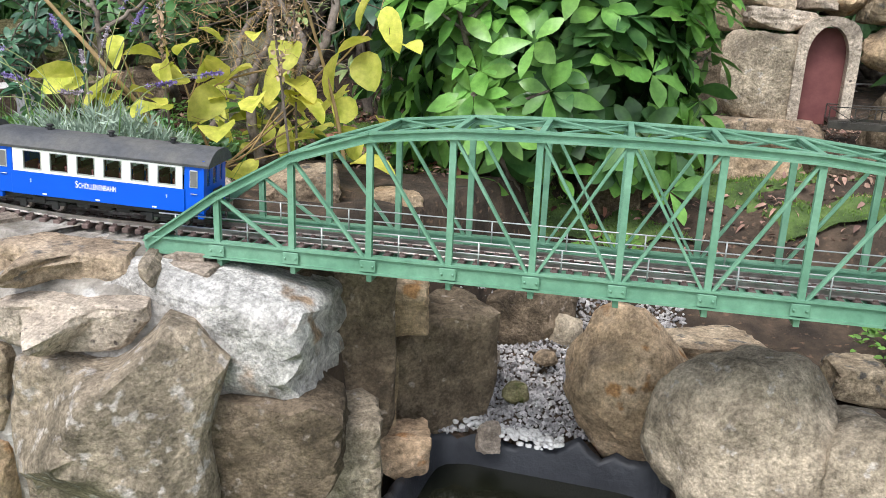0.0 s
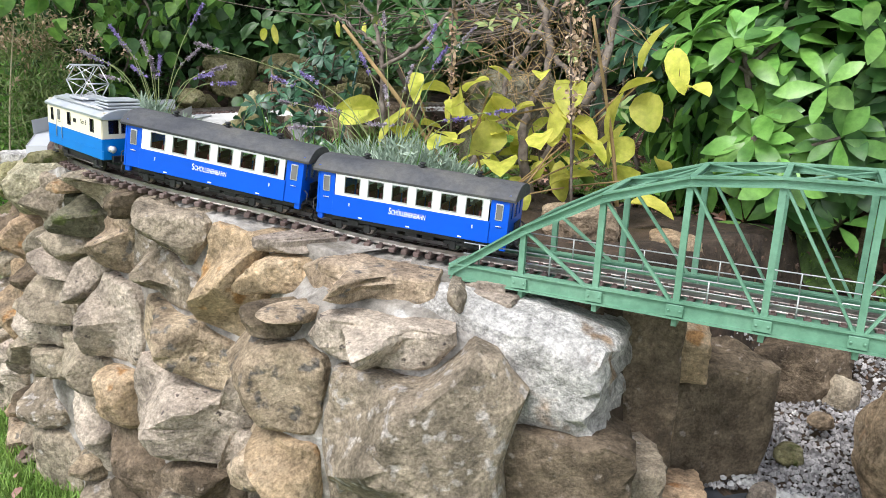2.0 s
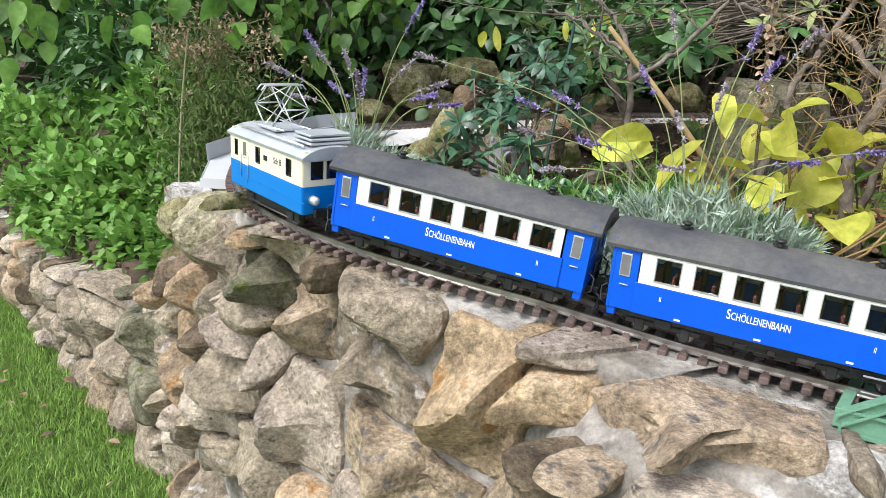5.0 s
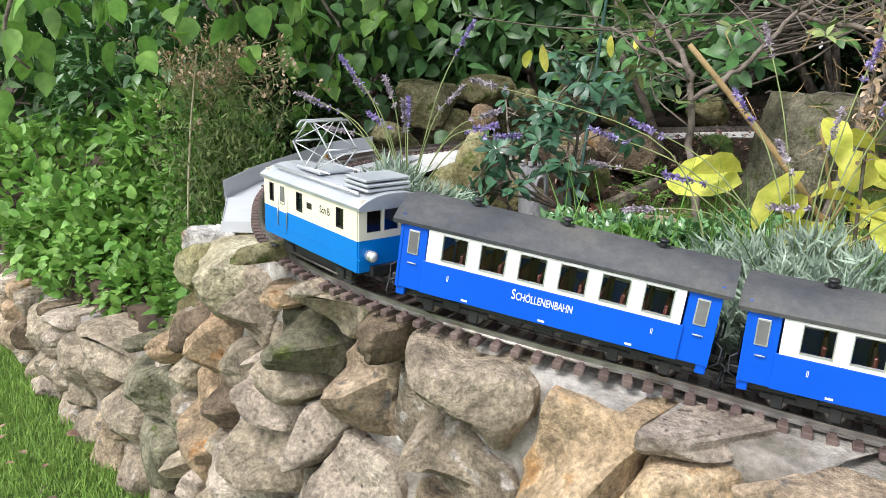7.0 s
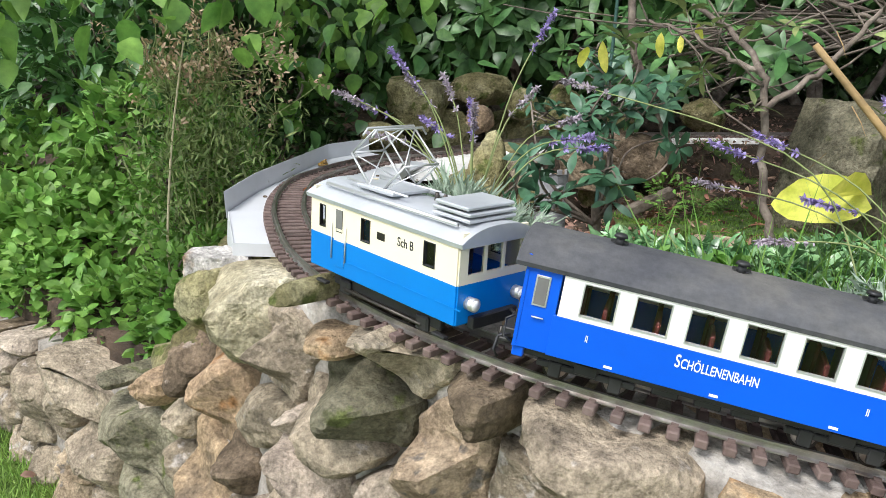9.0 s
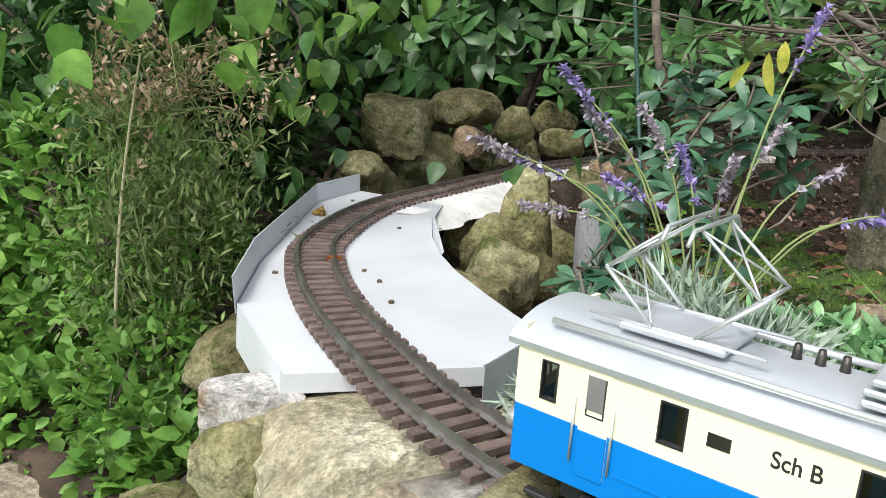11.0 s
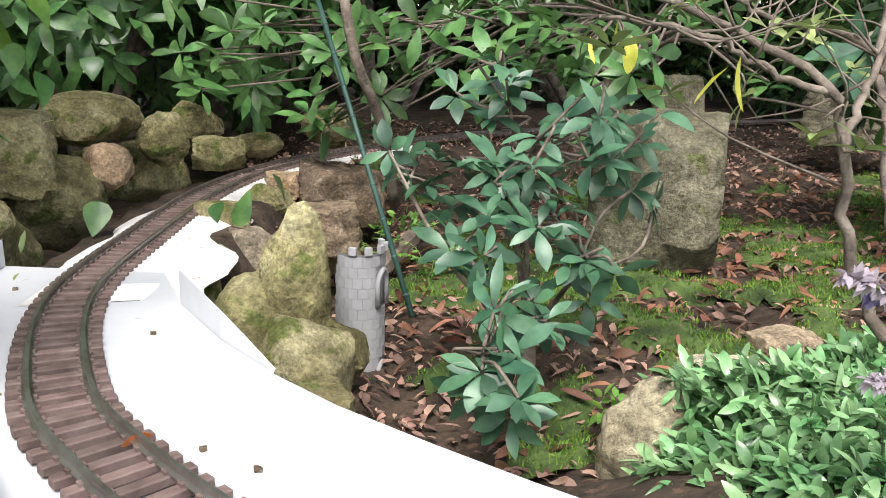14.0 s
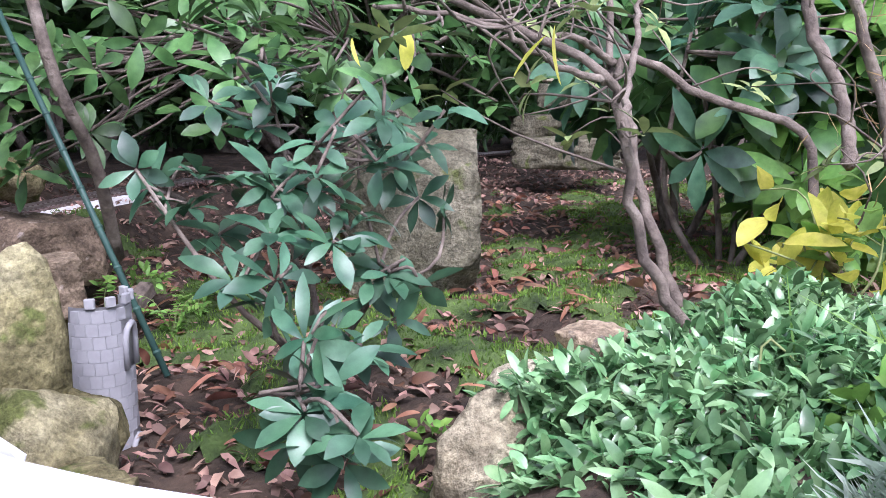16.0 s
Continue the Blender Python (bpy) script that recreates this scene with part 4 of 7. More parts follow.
for i in (0, 12):
    beam("end_beam", bridge, BRIDGE, (i * PAN, 0, BZ), (i * PAN, BW, BZ), 0.012, 0.02)
for i in range(1, 12):
    beam("floor_beam", bridge, BRIDGE, (i * PAN, 0, BZ - 0.02), (i * PAN, BW, BZ - 0.02), 0.008, 0.012)


# ---- train ----
def sit_on_line(ob, mid, half):
    a, _ = on_line(mid - half)
    b, _ = on_line(mid + half)
    a, b = Vector(a), Vector(b)
    d = (b - a).normalized()
    ob.matrix_world = Matrix.Translation((a + b) / 2) @ Matrix.Rotation(math.atan2(d.y, d.x), 4, 'Z') @ Matrix.Rotation(-math.asin(d.z), 4, 'Y')


def lettering(text, size, parent, mat, at, rot, label, squeeze=0.62):
    cu = bpy.data.curves.new("lettering", 'FONT')
    cu.body = text
    cu.size = size
    cu.align_x = 'LEFT'
    cu.extrude = 0.0001
    cu.offset = 0.012 * size
    tmp = bpy.data.objects.new("lettering", cu)
    me = bpy.data.meshes.new_from_object(tmp)
    bpy.data.objects.remove(tmp)
    me.materials.append(mat)
    ob = new("lettering", me)
    ob.matrix_world = pose(*at, *rot) @ Matrix.Diagonal((squeeze, 1, 1, 1))
    ob.parent = parent
    return tagged(ob, label)


def roof(name, parent, mat, length, width, z0, rise, label, lip=0.004):
    """A cambered roof with thickness, overhanging all round."""
    bm = bmesh.new()
    n = 18
    loops = []
    for x in (-length / 2, length / 2):
        top = []
        for i in range(n + 1):
            u = -1 + 2 * i / n
            zz = z0 + rise * (1 - abs(u) ** 2.6)
            top.append(bm.verts.new((x, u * width / 2, zz)))
        low = [bm.verts.new((x, width / 2 * 0.98, z0 - lip)), bm.verts.new((x, -width / 2 * 0.98, z0 - lip))]
        loops.append(top + low)
    m = len(loops[0])
    for i in range(m):
        f = bm.faces.new((loops[0][i], loops[0][(i + 1) % m], loops[1][(i + 1) % m], loops[1][i]))
    bm.faces.new(loops[0][::-1])
    bm.faces.new(loops[1])
    bmesh.ops.recalc_face_normals(bm, faces=bm.faces)
    ob = part(name, bm, mat, parent, label, True)
    ob.data.set_sharp_from_angle(angle=radians(40))
    return ob


def wheelset(parent, x, r=0.0135):
    for sg in (-1, 1):
        w = cyl("wheel", parent, DARKMETAL, (x, sg * 0.0215, r), (x, sg * 0.0265, r), r, r, 20)
        cyl("rim", w, RAIL, (x, sg * 0.0268, r), (x, sg * 0.0275, r), r * 0.8, r * 0.78, 20)
    cyl("axle", parent, DARKMETAL, (x, -0.0215, r), (x, 0.0215, r), 0.002, None, 8)


def underframe(parent, length):
    box("underframe", parent, BLACK, 0, 0, 0.024, length, 0.07, 0.008, 0.001)
    for x in (-length * 0.31, length * 0.31):
        for sg in (-1, 1):
            bm = bmesh.new()
            add_box(bm, x, sg * 0.033, 0.016, 0.085, 0.004, 0.006, 0.001)
            for k in (-0.026, 0.026):
                add_box(bm, x + k, sg * 0.034, 0.0135, 0.011, 0.006, 0.014, 0.001)
            add_box(bm, x, sg * 0.034, 0.02, 0.02, 0.006, 0.01, 0.001)
            part("bogie_frame", bm, BLACK, parent, "black bogie side frame")
        for k in (-0.026, 0.026):
            wheelset(parent, x + k, 0.0125)
    for sg in (-1, 1):
        e = sg * length / 2
        box("coupler", parent, BLACK, e + sg * 0.011, 0, 0.017, 0.022, 0.018, 0.004, 0.001)
        cyl("coupler_hook", parent, DARKMETAL, (e + sg * 0.021, 0, 0.012), (e + sg * 0.021, 0, 0.026), 0.002, None, 8)
        box("buffer_beam", parent, BLACK, e, 0, 0.027, 0.006, 0.07, 0.012, 0.001)
    for x in (-0.03, 0.0, 0.035):
        box("equipment_box", parent, BLACK, x, -0.018, 0.0165, 0.022, 0.02, 0.009, 0.001)
        box("equipment_box", parent, BLACK, x, 0.018, 0.0165, 0.022, 0.02, 0.009, 0.001)


CW, Z0, ZB, ZW, ZT = 0.094, 0.03, 0.066, 0.0995, 0.106   # half-sides of a coach: width, sill, waist, window head, eaves


def side_wall(parent, length, y, wins, mat_low, mat_band, band, z_w0, z_w1):
    """One side: lower panel, window band with real openings, top strip. wins: (x0, x1) of openings."""
    t = 0.003
    box("lower_panel", parent, mat_low, 0, y, (Z0 + ZB) / 2, length, t, ZB - Z0, 0.0004)
    bm = bmesh.new()
    edges = [band[0]] + [e for w in wins for e in w] + [band[1]]
    for a, b in zip(edges[0::2], edges[1::2]):
        add_box(bm, (a + b) / 2, y, (z_w0 + z_w1) / 2, b - a, t, z_w1 - z_w0)
    add_box(bm, (band[0] + band[1]) / 2, y, (ZB + z_w0) / 2 + 0.0002, band[1] - band[0], t, z_w0 - ZB)
    add_box(bm, (band[0] + band[1]) / 2, y, (z_w1 + ZT) / 2, band[1] - band[0], t, ZT - z_w1)
    part("window_band", bm, mat_band, parent, "painted band between the windows")
    sg = 1 if y > 0 else -1
    for a, b in wins:
        w = thing_part("window", parent)
        bm = bmesh.new()
        fw = 0.0011
        for (cx, sx) in ((a + fw / 2, fw), (b - fw / 2, fw)):
            add_box(bm, cx, y + sg * 0.0004, (z_w0 + z_w1) / 2, sx, t + 0.0006, z_w1 - z_w0)
        for cz in (z_w0 + fw / 2, z_w1 - fw / 2):
            add_box(bm, (a + b) / 2, y + sg * 0.0004, cz, b - a - 2 * fw, t + 0.0006, fw)
        part("window_frame", bm, WIRE, w)
        g = box("pane", w, glass, (a + b) / 2, y - sg * 0.0004, (z_w0 + z_w1) / 2, b - a - 0.002, 0.0006, z_w1 - z_w0 - 0.002)
        g.visible_shadow = False


def thing_part(name, parent):
    ob = new(name)
    ob.parent = parent
    return ob


def coach(mid):
    L = 0.335
    c = thing("railway_carriage", (0, 0, 0), "bright blue and white model railway carriage with grey roof", "carriage", "carriages of the train")
    pitch = 0.0425
    for y in (-CW / 2, CW / 2):
        wins = [(-0.1275 + 0.0035 + i * pitch, -0.1275 + 0.0035 + i * pitch + 0.029) for i in range(6)]
        side_wall(c, L - 0.06, y, wins, BLUE, WHITE, (-0.134, 0.134), 0.0705, ZW)
        for e in (-1, 1):
            x = e * 0.151
            # end door, a little inset
            d = box("door", c, BLUE, x, y * 0.955, (Z0 + ZT) / 2, 0.03, 0.0028, ZT - Z0, 0.0005, "blue entrance door")
            box("door_window_frame", d, WIRE, x, y * 0.988, 0.083, 0.0125, 0.0018, 0.027, 0.0004)
            box("pane", d, DIMPANE, x, y * 1.003, 0.083, 0.0098, 0.001, 0.0235)
            cyl("door_handle", d, WIRE, (x - 0.006, y * 1.02, 0.06), (x + 0.004, y * 1.02, 0.06), 0.0008, None, 6)
        sg = 1 if y > 0 else -1
        face = y + sg * 0.0017
        rot = (90, 0, 0) if y < 0 else (90, 0, 180)
        start = -0.035 if y < 0 else 0.035
        step = 1 if y < 0 else -1
        lettering("S", 0.0155, c, WHITE, (start, face, 0.0495), rot, "white capital letter on the blue side")
        lettering("CHÖLLENENBAHN", 0.0118, c, WHITE, (start + step * 0.0047, face, 0.0495), rot, "white lettering on the blue side", 0.6)
        for x in (-0.108, 0.108):
            lettering("II", 0.0085, c, WHITE, (x, face, 0.05), rot, "white class number")
        for x in (-0.09, 0.0, 0.085):
            box("rating_plate", c, WHITE, x, face - sg * 0.0004, 0.0335, 0.007, 0.001, 0.0022)
    for e in (-1, 1):
        x = e * 0.1655
        bm = bmesh.new()
        for a, b in ((-CW / 2, -0.033), (-0.021, -0.0085), (0.0085, 0.021), (0.033, CW / 2)):
            add_box(bm, x, (a + b) / 2, 0.0845, 0.003, b - a, 0.03)
        add_box(bm, x, 0, (Z0 + 0.0695) / 2, 0.003, CW, 0.0695 - Z0)
        add_box(bm, x, 0, (0.0995 + 0.112) / 2, 0.003, CW * 0.96, 0.0125)
        end = part("end_wall", bm, BLUE, c, "blue end wall with three windows")
        for yy in (-0.027, 0.0, 0.027):
            wd = 0.012 if yy else 0.017
            g = box("pane", end, glass, x, yy, 0.0845, 0.0008, wd, 0.03)
            g.visible_shadow = False
        box("name_board", c, WHITE, x + e * 0.003, 0, 0.106, 0.002, 0.028, 0.0035)
        # end railing
        for k in range(6):
            cyl("gangway_bar", c, BLACK, (x + e * 0.006, -0.0155 + k * 0.0062, 0.036), (x + e * 0.006, -0.0155 + k * 0.0062, 0.063), 0.0012, None, 6)
        for zz in (0.037, 0.05, 0.062):
            box("gangway_rail", c, BLACK, x + e * 0.006, 0, zz, 0.002, 0.036, 0.002)
        box("gangway_step", c, BLACK, x + e * 0.008, 0, 0.031, 0.016, 0.046, 0.008, 0.001)
        for yy in (-0.04, 0.04):
            tubes("grab_iron", c, BLACK, [([(x + e * 0.004, yy, 0.03), (x + e * 0.011, yy, 0.034), (x + e * 0.011, yy, 0.05), (x + e * 0.004, yy, 0.055)], [0.0011])])
            box("corner_step", c, BLUE, x - e * 0.004, yy, 0.026, 0.01, 0.008, 0.012, 0.001)
        tubes("brake_hose", c, BLACK, [([(x + e * 0.008, 0.022, 0.03), (x + e * 0.018, 0.024, 0.026), (x + e * 0.02, 0.024, 0.012), (x + e * 0.016, 0.023, 0.006)], [0.0016])])
    roof("roof", c, ROOF, 0.352, CW + 0.008, ZT, 0.0195, "dusty dark grey cambered roof")
    for x in (-0.1, 0.0, 0.1):
        v = cyl("roof_vent", c, BLACK, (x, 0, ZT + 0.018), (x, 0, ZT + 0.026), 0.004, 0.0035, 12)
        cyl("vent_cap", v, BLACK, (x, 0, ZT + 0.026), (x, 0, ZT + 0.0285), 0.0062, 0.0048, 12)
        box("vent_cross", v, BLACK, x, 0, ZT + 0.022, 0.015, 0.003, 0.002)
    box("floor_plate", c, BROWNWOOD, 0, 0, Z0 + 0.002, 0.325, CW - 0.006, 0.003)
    for i in range(12):
        x = -0.118 + i * 0.0215
        for y in (-0.024, 0.024):
            box("seat", c, SEATRED, x, y, 0.056, 0.004, 0.034, 0.046, 0.001, "dark red seat back")
    underframe(c, 0.33)
    sit_on_line(c, mid, 0.105)
    return c


def locomotive(mid):
    L, W = 0.228, 0.09
    c = thing("electric_locomotive", (0, 0, 0), "blue and cream electric model locomotive with raised pantograph", "locomotive")
    zc, zt = 0.068, 0.108
    for y in (-W / 2, W / 2):
        sg = 1 if y > 0 else -1
        box("lower_panel", c, BLUE_LOCO, 0, y, (Z0 + zc) / 2, L, 0.003, zc - Z0, 0.0005)
        wins = [(-0.098, -0.087), (-0.068, -0.0565), (-0.026, -0.011), (0.069, 0.085)]
        bm = bmesh.new()
        edges = [-L / 2] + [e for w in wins for e in w] + [L / 2]
        for a, b in zip(edges[0::2], edges[1::2]):
            add_box(bm, (a + b) / 2, y, 0.088, b - a, 0.003, 0.024)
        add_box(bm, 0, y, (zc + 0.076) / 2, L, 0.003, 0.076 - zc)
        add_box(bm, 0, y, (0.1 + zt) / 2, L, 0.003, zt - 0.1)
        part("upper_panel", bm, CREAM, c, "cream upper side")
        for a, b in wins:
            w = thing_part("window", c)
            bm = bmesh.new()
            for cx in (a + 0.0005, b - 0.0005):
                add_box(bm, cx, y, 0.088, 0.001, 0.0042, 0.024)
            for cz in (0.0765, 0.0995):
                add_box(bm, (a + b) / 2, y, cz, b - a - 0.002, 0.0042, 0.001)
            part("window_frame", bm, BLACK, w)
            box("pane", w, glass, (a + b) / 2, y - sg * 0.0005, 0.088, b - a - 0.002, 0.0006, 0.022).visible_shadow = False
        d = box("door", c, CREAM, -0.0625, y * 1.012, 0.072, 0.0185, 0.003, 0.064, 0.0006)
        box("door_lower", d, BLUE_LOCO, -0.0625, y * 1.02, 0.0525, 0.0182, 0.003, 0.028, 0.0005)
        box("pane", d, DIMPANE, -0.0625, y * 1.04, 0.09, 0.0105, 0.0015, 0.02)
        for hx in (-0.0745, -0.0505):
            cyl("hand_grip", c, WIRE, (hx, y * 1.06, 0.046), (hx, y * 1.06, 0.084), 0.0008, None, 6)
        box("maker_plate", c, DARKMETAL, 0.006, y * 1.03, 0.088, 0.012, 0.001, 0.0075)
        rot = (90, 0, 0) if y < 0 else (90, 0, 180)
        lettering("Sch B", 0.0125, c, BLACK, (0.031 if y < 0 else 0.062, y + sg * 0.0016, 0.0855), rot, "black lettering on the cream side", 0.85)
        for k in range(4):
            box("panel_strip", c, BLUE_LOCO, -0.03 + k * 0.045, y * 1.035, 0.047, 0.034, 0.0012, 0.0012)
    for e in (-1, 1):
        x = e * L / 2
        box("nose_lower", c, BLUE_LOCO, x, 0, (Z0 + zc) / 2, 0.003, W, zc - Z0, 0.0005)
        bm = bmesh.new()
        for a, b in ((-W / 2, -0.034), (-0.014, -0.01), (0.01, 0.014), (0.034, W / 2)):
            add_box(bm, x, (a + b) / 2, 0.089, 0.003, b - a, 0.025)
        add_box(bm, x, 0, (zc + 0.0765) / 2, 0.003, W, 0.0765 - zc)
        add_box(bm, x, 0, (0.1015 + 0.116) / 2, 0.003, W * 0.95, 0.0145)
        nose = part("nose_upper", bm, CREAM, c, "cream cab front")
        for yy, wd in ((-0.024, 0.02), (0, 0.02), (0.024, 0.02)):
            box("pane", nose, glass, x, yy, 0.089, 0.0008, wd, 0.025).visible_shadow = False
        for yy in (-0.031, 0.031):
            lamp = cyl("headlamp", c, WIRE, (x, yy, 0.05), (x + e * 0.011, yy, 0.05), 0.0062, 0.0066, 16)
            cyl("lens", lamp, WHITE, (x + e * 0.0112, yy, 0.05), (x + e * 0.012, yy, 0.05), 0.0052, 0.005, 16)
        box("buffer_plate", c, BLACK, x + e * 0.004, 0, 0.031, 0.008, 0.06, 0.012, 0.001)
        tubes("brake_hose", c, BLACK, [([(x + e * 0.008, 0.02, 0.036), (x + e * 0.018, 0.022, 0.03), (x + e * 0.02, 0.022, 0.012)], [0.0018])])
        for k in (-0.03, 0.03):
            box("cab_step", c, BLACK, x - e * 0.02, k * 1.45, 0.014, 0.018, 0.006, 0.003, 0.0005)
    roof("roof", c, SILVER, L + 0.014, W + 0.008, zt, 0.013, "silver painted cambered roof")
    box("roof_rim", c, DARKMETAL, 0, 0, zt - 0.002, L + 0.008, W + 0.003, 0.003, 0.0006)
    for y in (-0.036, 0.036):
        for h in (0.0,):
            cyl("roof_pipe", c, WIRE, (-0.1, y, zt + 0.012), (0.1, y, zt + 0.012), 0.0022, None, 8)
    for k in range(3):
        box("resistor_box", c, SILVER, 0.085, 0, zt + 0.0155 + k * 0.0055, 0.05 - 0.006 * (k == 2), 0.062, 0.0035, 0.001, "stacked silver roof resistor")
    for x in (0.02, 0.032, 0.044):
        cyl("insulator", c, DARKMETAL, (x, 0.012, zt + 0.012), (x, 0.012, zt + 0.021), 0.003, 0.002, 8)
    box("pantograph_base", c, SILVER, -0.035, 0, zt + 0.0165, 0.06, 0.05, 0.004, 0.001)
    zb = zt + 0.019
    bars = []
    for y in (-0.022, 0.022):
        for sx in (-1, 1):
            kx = -0.035 + sx * 0.043
            bars.append(([(-0.035 + sx * 0.012, y, zb), (kx, y, zb + 0.028)], [0.0013]))
            bars.append(([(kx, y * 0.95, zb + 0.028), (-0.035 + sx * 0.007, y * 0.9, zb + 0.058)], [0.001]))
            bars.append(([(kx, y, zb + 0.028), (-0.035 + sx * 0.007, -y * 0.9, zb + 0.058)], [0.0007]))
            bars.append(([(-0.035 + sx * 0.012, y, zb), (kx, -y, zb + 0.028)], [0.0007]))
    for sx in (-1, 1):
        bars.append(([(-0.035 + sx * 0.043, -0.022, zb + 0.028), (-0.035 + sx * 0.043, 0.022, zb + 0.028)], [0.0011]))
        bars.append(([(-0.035 + sx * 0.007, -0.036, zb + 0.052), (-0.035 + sx * 0.007, -0.03, zb + 0.059), (-0.035 + sx * 0.007, 0.03, zb + 0.059), (-0.035 + sx * 0.007, 0.036, zb + 0.052)], [0.0013]))
    bars.append(([(-0.085, -0.022, zb), (0.015, -0.022, zb)], [0.0012]))
    bars.append(([(-0.085, 0.022, zb), (0.015, 0.022, zb)], [0.0012]))
    panto = tagged(thing_part("pantograph", c), "raised silver wire pantograph")
    for q in bars:
        tubes("wire_arm", panto, WIRE, [q], 6)
    box("floor_plate", c, BLACK, 0, 0, Z0, L - 0.006, W - 0.006, 0.004)
    box("machine_block", c, BROWNWOOD, 0.02, 0, 0.065, 0.09, 0.05, 0.06, 0.002)
    for sg in (-1, 1):
        bm = bmesh.new()
        add_box(bm, 0, sg * 0.033, 0.019, 0.17, 0.004, 0.012, 0.001)
        for x in (-0.062, 0.062):
            add_box(bm, x, sg * 0.036, 0.0145, 0.018, 0.006, 0.016, 0.002)
        part("side_frame", bm, BLACK, c, "black wheel frame")
        cyl("coupling_rod", c, DARKMETAL, (-0.062, sg * 0.0385, 0.013), (0.062, sg * 0.0385, 0.013), 0.002, None, 6)
    for x in (-0.062, 0.062):
        wheelset(c, x, 0.0165)
    box("ash_guard", c, BLACK, 0, 0, 0.018, 0.09, 0.05, 0.012, 0.001)
    sit_on_line(c, mid, 0.062)
    return c


HEAD = arc_of(-1.19, 1.54) - 0.3
coach(HEAD - 0.175)
coach(HEAD - 0.545)
loco = locomotive(HEAD + 0.14)
loco.matrix_world = loco.matrix_world @ Matrix.Rotation(math.pi, 4, 'Z')


# ---- pale sheet-metal trough that carries the curve ----
trough = thing("track_trough", (0, 0, 0), "pale grey bent sheet trough carrying the curved track", "track support")
OUTLINE = [(-1.418, 1.64), (-1.25, 1.72), (-1.211, 1.835), (-1.25, 1.885), (-1.3, 1.955), (-1.36, 2.045), (-1.405, 2.13), (-1.445, 2.23), (-1.482, 2.36), (-1.5, 2.5), (-1.7, 2.58), (-1.725, 2.42), (-1.615, 1.98), (-1.553, 1.805)]
ZP = 0.762
bm = bmesh.new()
top = [bm.verts.new((x, y, ZP)) for x, y in OUTLINE]
low = [bm.verts.new((x, y, ZP - 0.004)) for x, y in OUTLINE]
bm.faces.new(top)
bm.faces.new(low[::-1])
for i in range(len(OUTLINE)):
    j = (i + 1) % len(OUTLINE)
    bm.faces.new((top[i], low[i], low[j], top[j]))
bmesh.ops.recalc_face_normals(bm, faces=bm.faces)
bmesh.ops.triangulate(bm, faces=[f for f in bm.faces if len(f.verts) > 4])
part("trough_floor", bm, PLATE, trough)


def fold(name, pts, z0, z1, lean=0.0):
    """A strip folded up or down along an edge of the sheet."""
    bm = bmesh.new()
    ring = []
    c = Vector((-1.48, 2.05))
    tops = z1 if isinstance(z1, list) else [z1] * len(pts)
    for (x, y), z1 in zip(pts, tops):
        o = (Vector((x, y)) - c).normalized()
        a = [(x + o.x * 0.002, y + o.y * 0.002, z0), (x + o.x * 0.0035, y + o.y * 0.0035, z0),
             (x + o.x * (0.0035 + lean), y + o.y * (0.0035 + lean), z1), (x + o.x * (0.002 + lean), y + o.y * (0.002 + lean), z1)]
        ring.append([bm.verts.new(v) for v in a])
    for p, q in zip(ring[:-1], ring[1:]):
        for k in range(4):
            bm.faces.new((p[k], p[(k + 1) % 4], q[(k + 1) % 4], q[k]))
    bm.faces.new(ring[0][::-1])
    bm.faces.new(ring[-1])
    bmesh.ops.recalc_face_normals(bm, faces=bm.faces)
    return part(name, bm, PLATE, trough)


fold("outer_lip", [(-1.553, 1.805), (-1.615, 1.98), (-1.725, 2.42), (-1.7, 2.58)], ZP - 0.01, ZP + 0.035, 0.004)
fold("outer_skirt", [(-1.418, 1.64), (-1.485, 1.722), (-1.553, 1.805)], ZP - 0.05, ZP + 0.002, -0.003)
fold("inner_lip", [(-1.405, 2.13), (-1.427, 2.185), (-1.445, 2.23), (-1.482, 2.36)], ZP - 0.004, [ZP + 0.001, ZP + 0.018, ZP + 0.03, ZP + 0.04], 0.004)
fold("inner_skirt", [(-1.25, 1.72), (-1.211, 1.835)], ZP - 0.05, ZP + 0.001, -0.004)
fold("front_skirt", [(-1.418, 1.64), (-1.25, 1.72)], ZP - 0.018, ZP + 0.001)
for x, y in ((-1.425, 1.655), (-1.6, 2.1), (-1.66, 2.45)):
    cyl("support_rod", trough, DARKMETAL, (x, y, 0.45), (x, y, ZP - 0.004), 0.004, None, 8)
for _ in range(6):
    k = random.uniform(0.0, 0.8)
    p, d = on_line(arc_of(-1.45, 1.83) + k)
    o = random.choice((-1, 1)) * random.uniform(0.05, 0.1)
    ob = rock("grit", p[0] + d[1] * o, p[1] - d[0] * o, ZP + 0.0015, 0.006, 0.006, 0.004, 0, 3, label="speck of dark grit on the pale sheet", category="grit")

# white sand under the back stretch
idx = np.where((ARC > arc_of(-1.6, 2.37)) & (ARC < arc_of(-0.75, 3.98)))[0][::2]
sv, sf = [], []
for i in idx:
    p, s = LINE[i], lside[i]
    w1 = 0.085 + 0.035 * noise.noise(Vector((p[0] * 7, p[1] * 7, 0)))
    w2 = 0.1 + 0.05 * noise.noise(Vector((p[0] * 8, p[1] * 8, 5))) + 0.05 * max(0, 1 - abs(p[1] - 2.55) / 0.35)
    for u in (-1, -0.6, 0, 0.6, 1):
        w = w1 if u < 0 else w2
        sv.append((p[0] + s[0] * u * w, p[1] + s[1] * u * w, p[2] - (0.014 if abs(u) < 0.9 else 0.04)))
for i in range(len(idx) - 1):
    for j in range(4):
        a = i * 5 + j
        sf.append((a, a + 1, a + 6, a + 5))
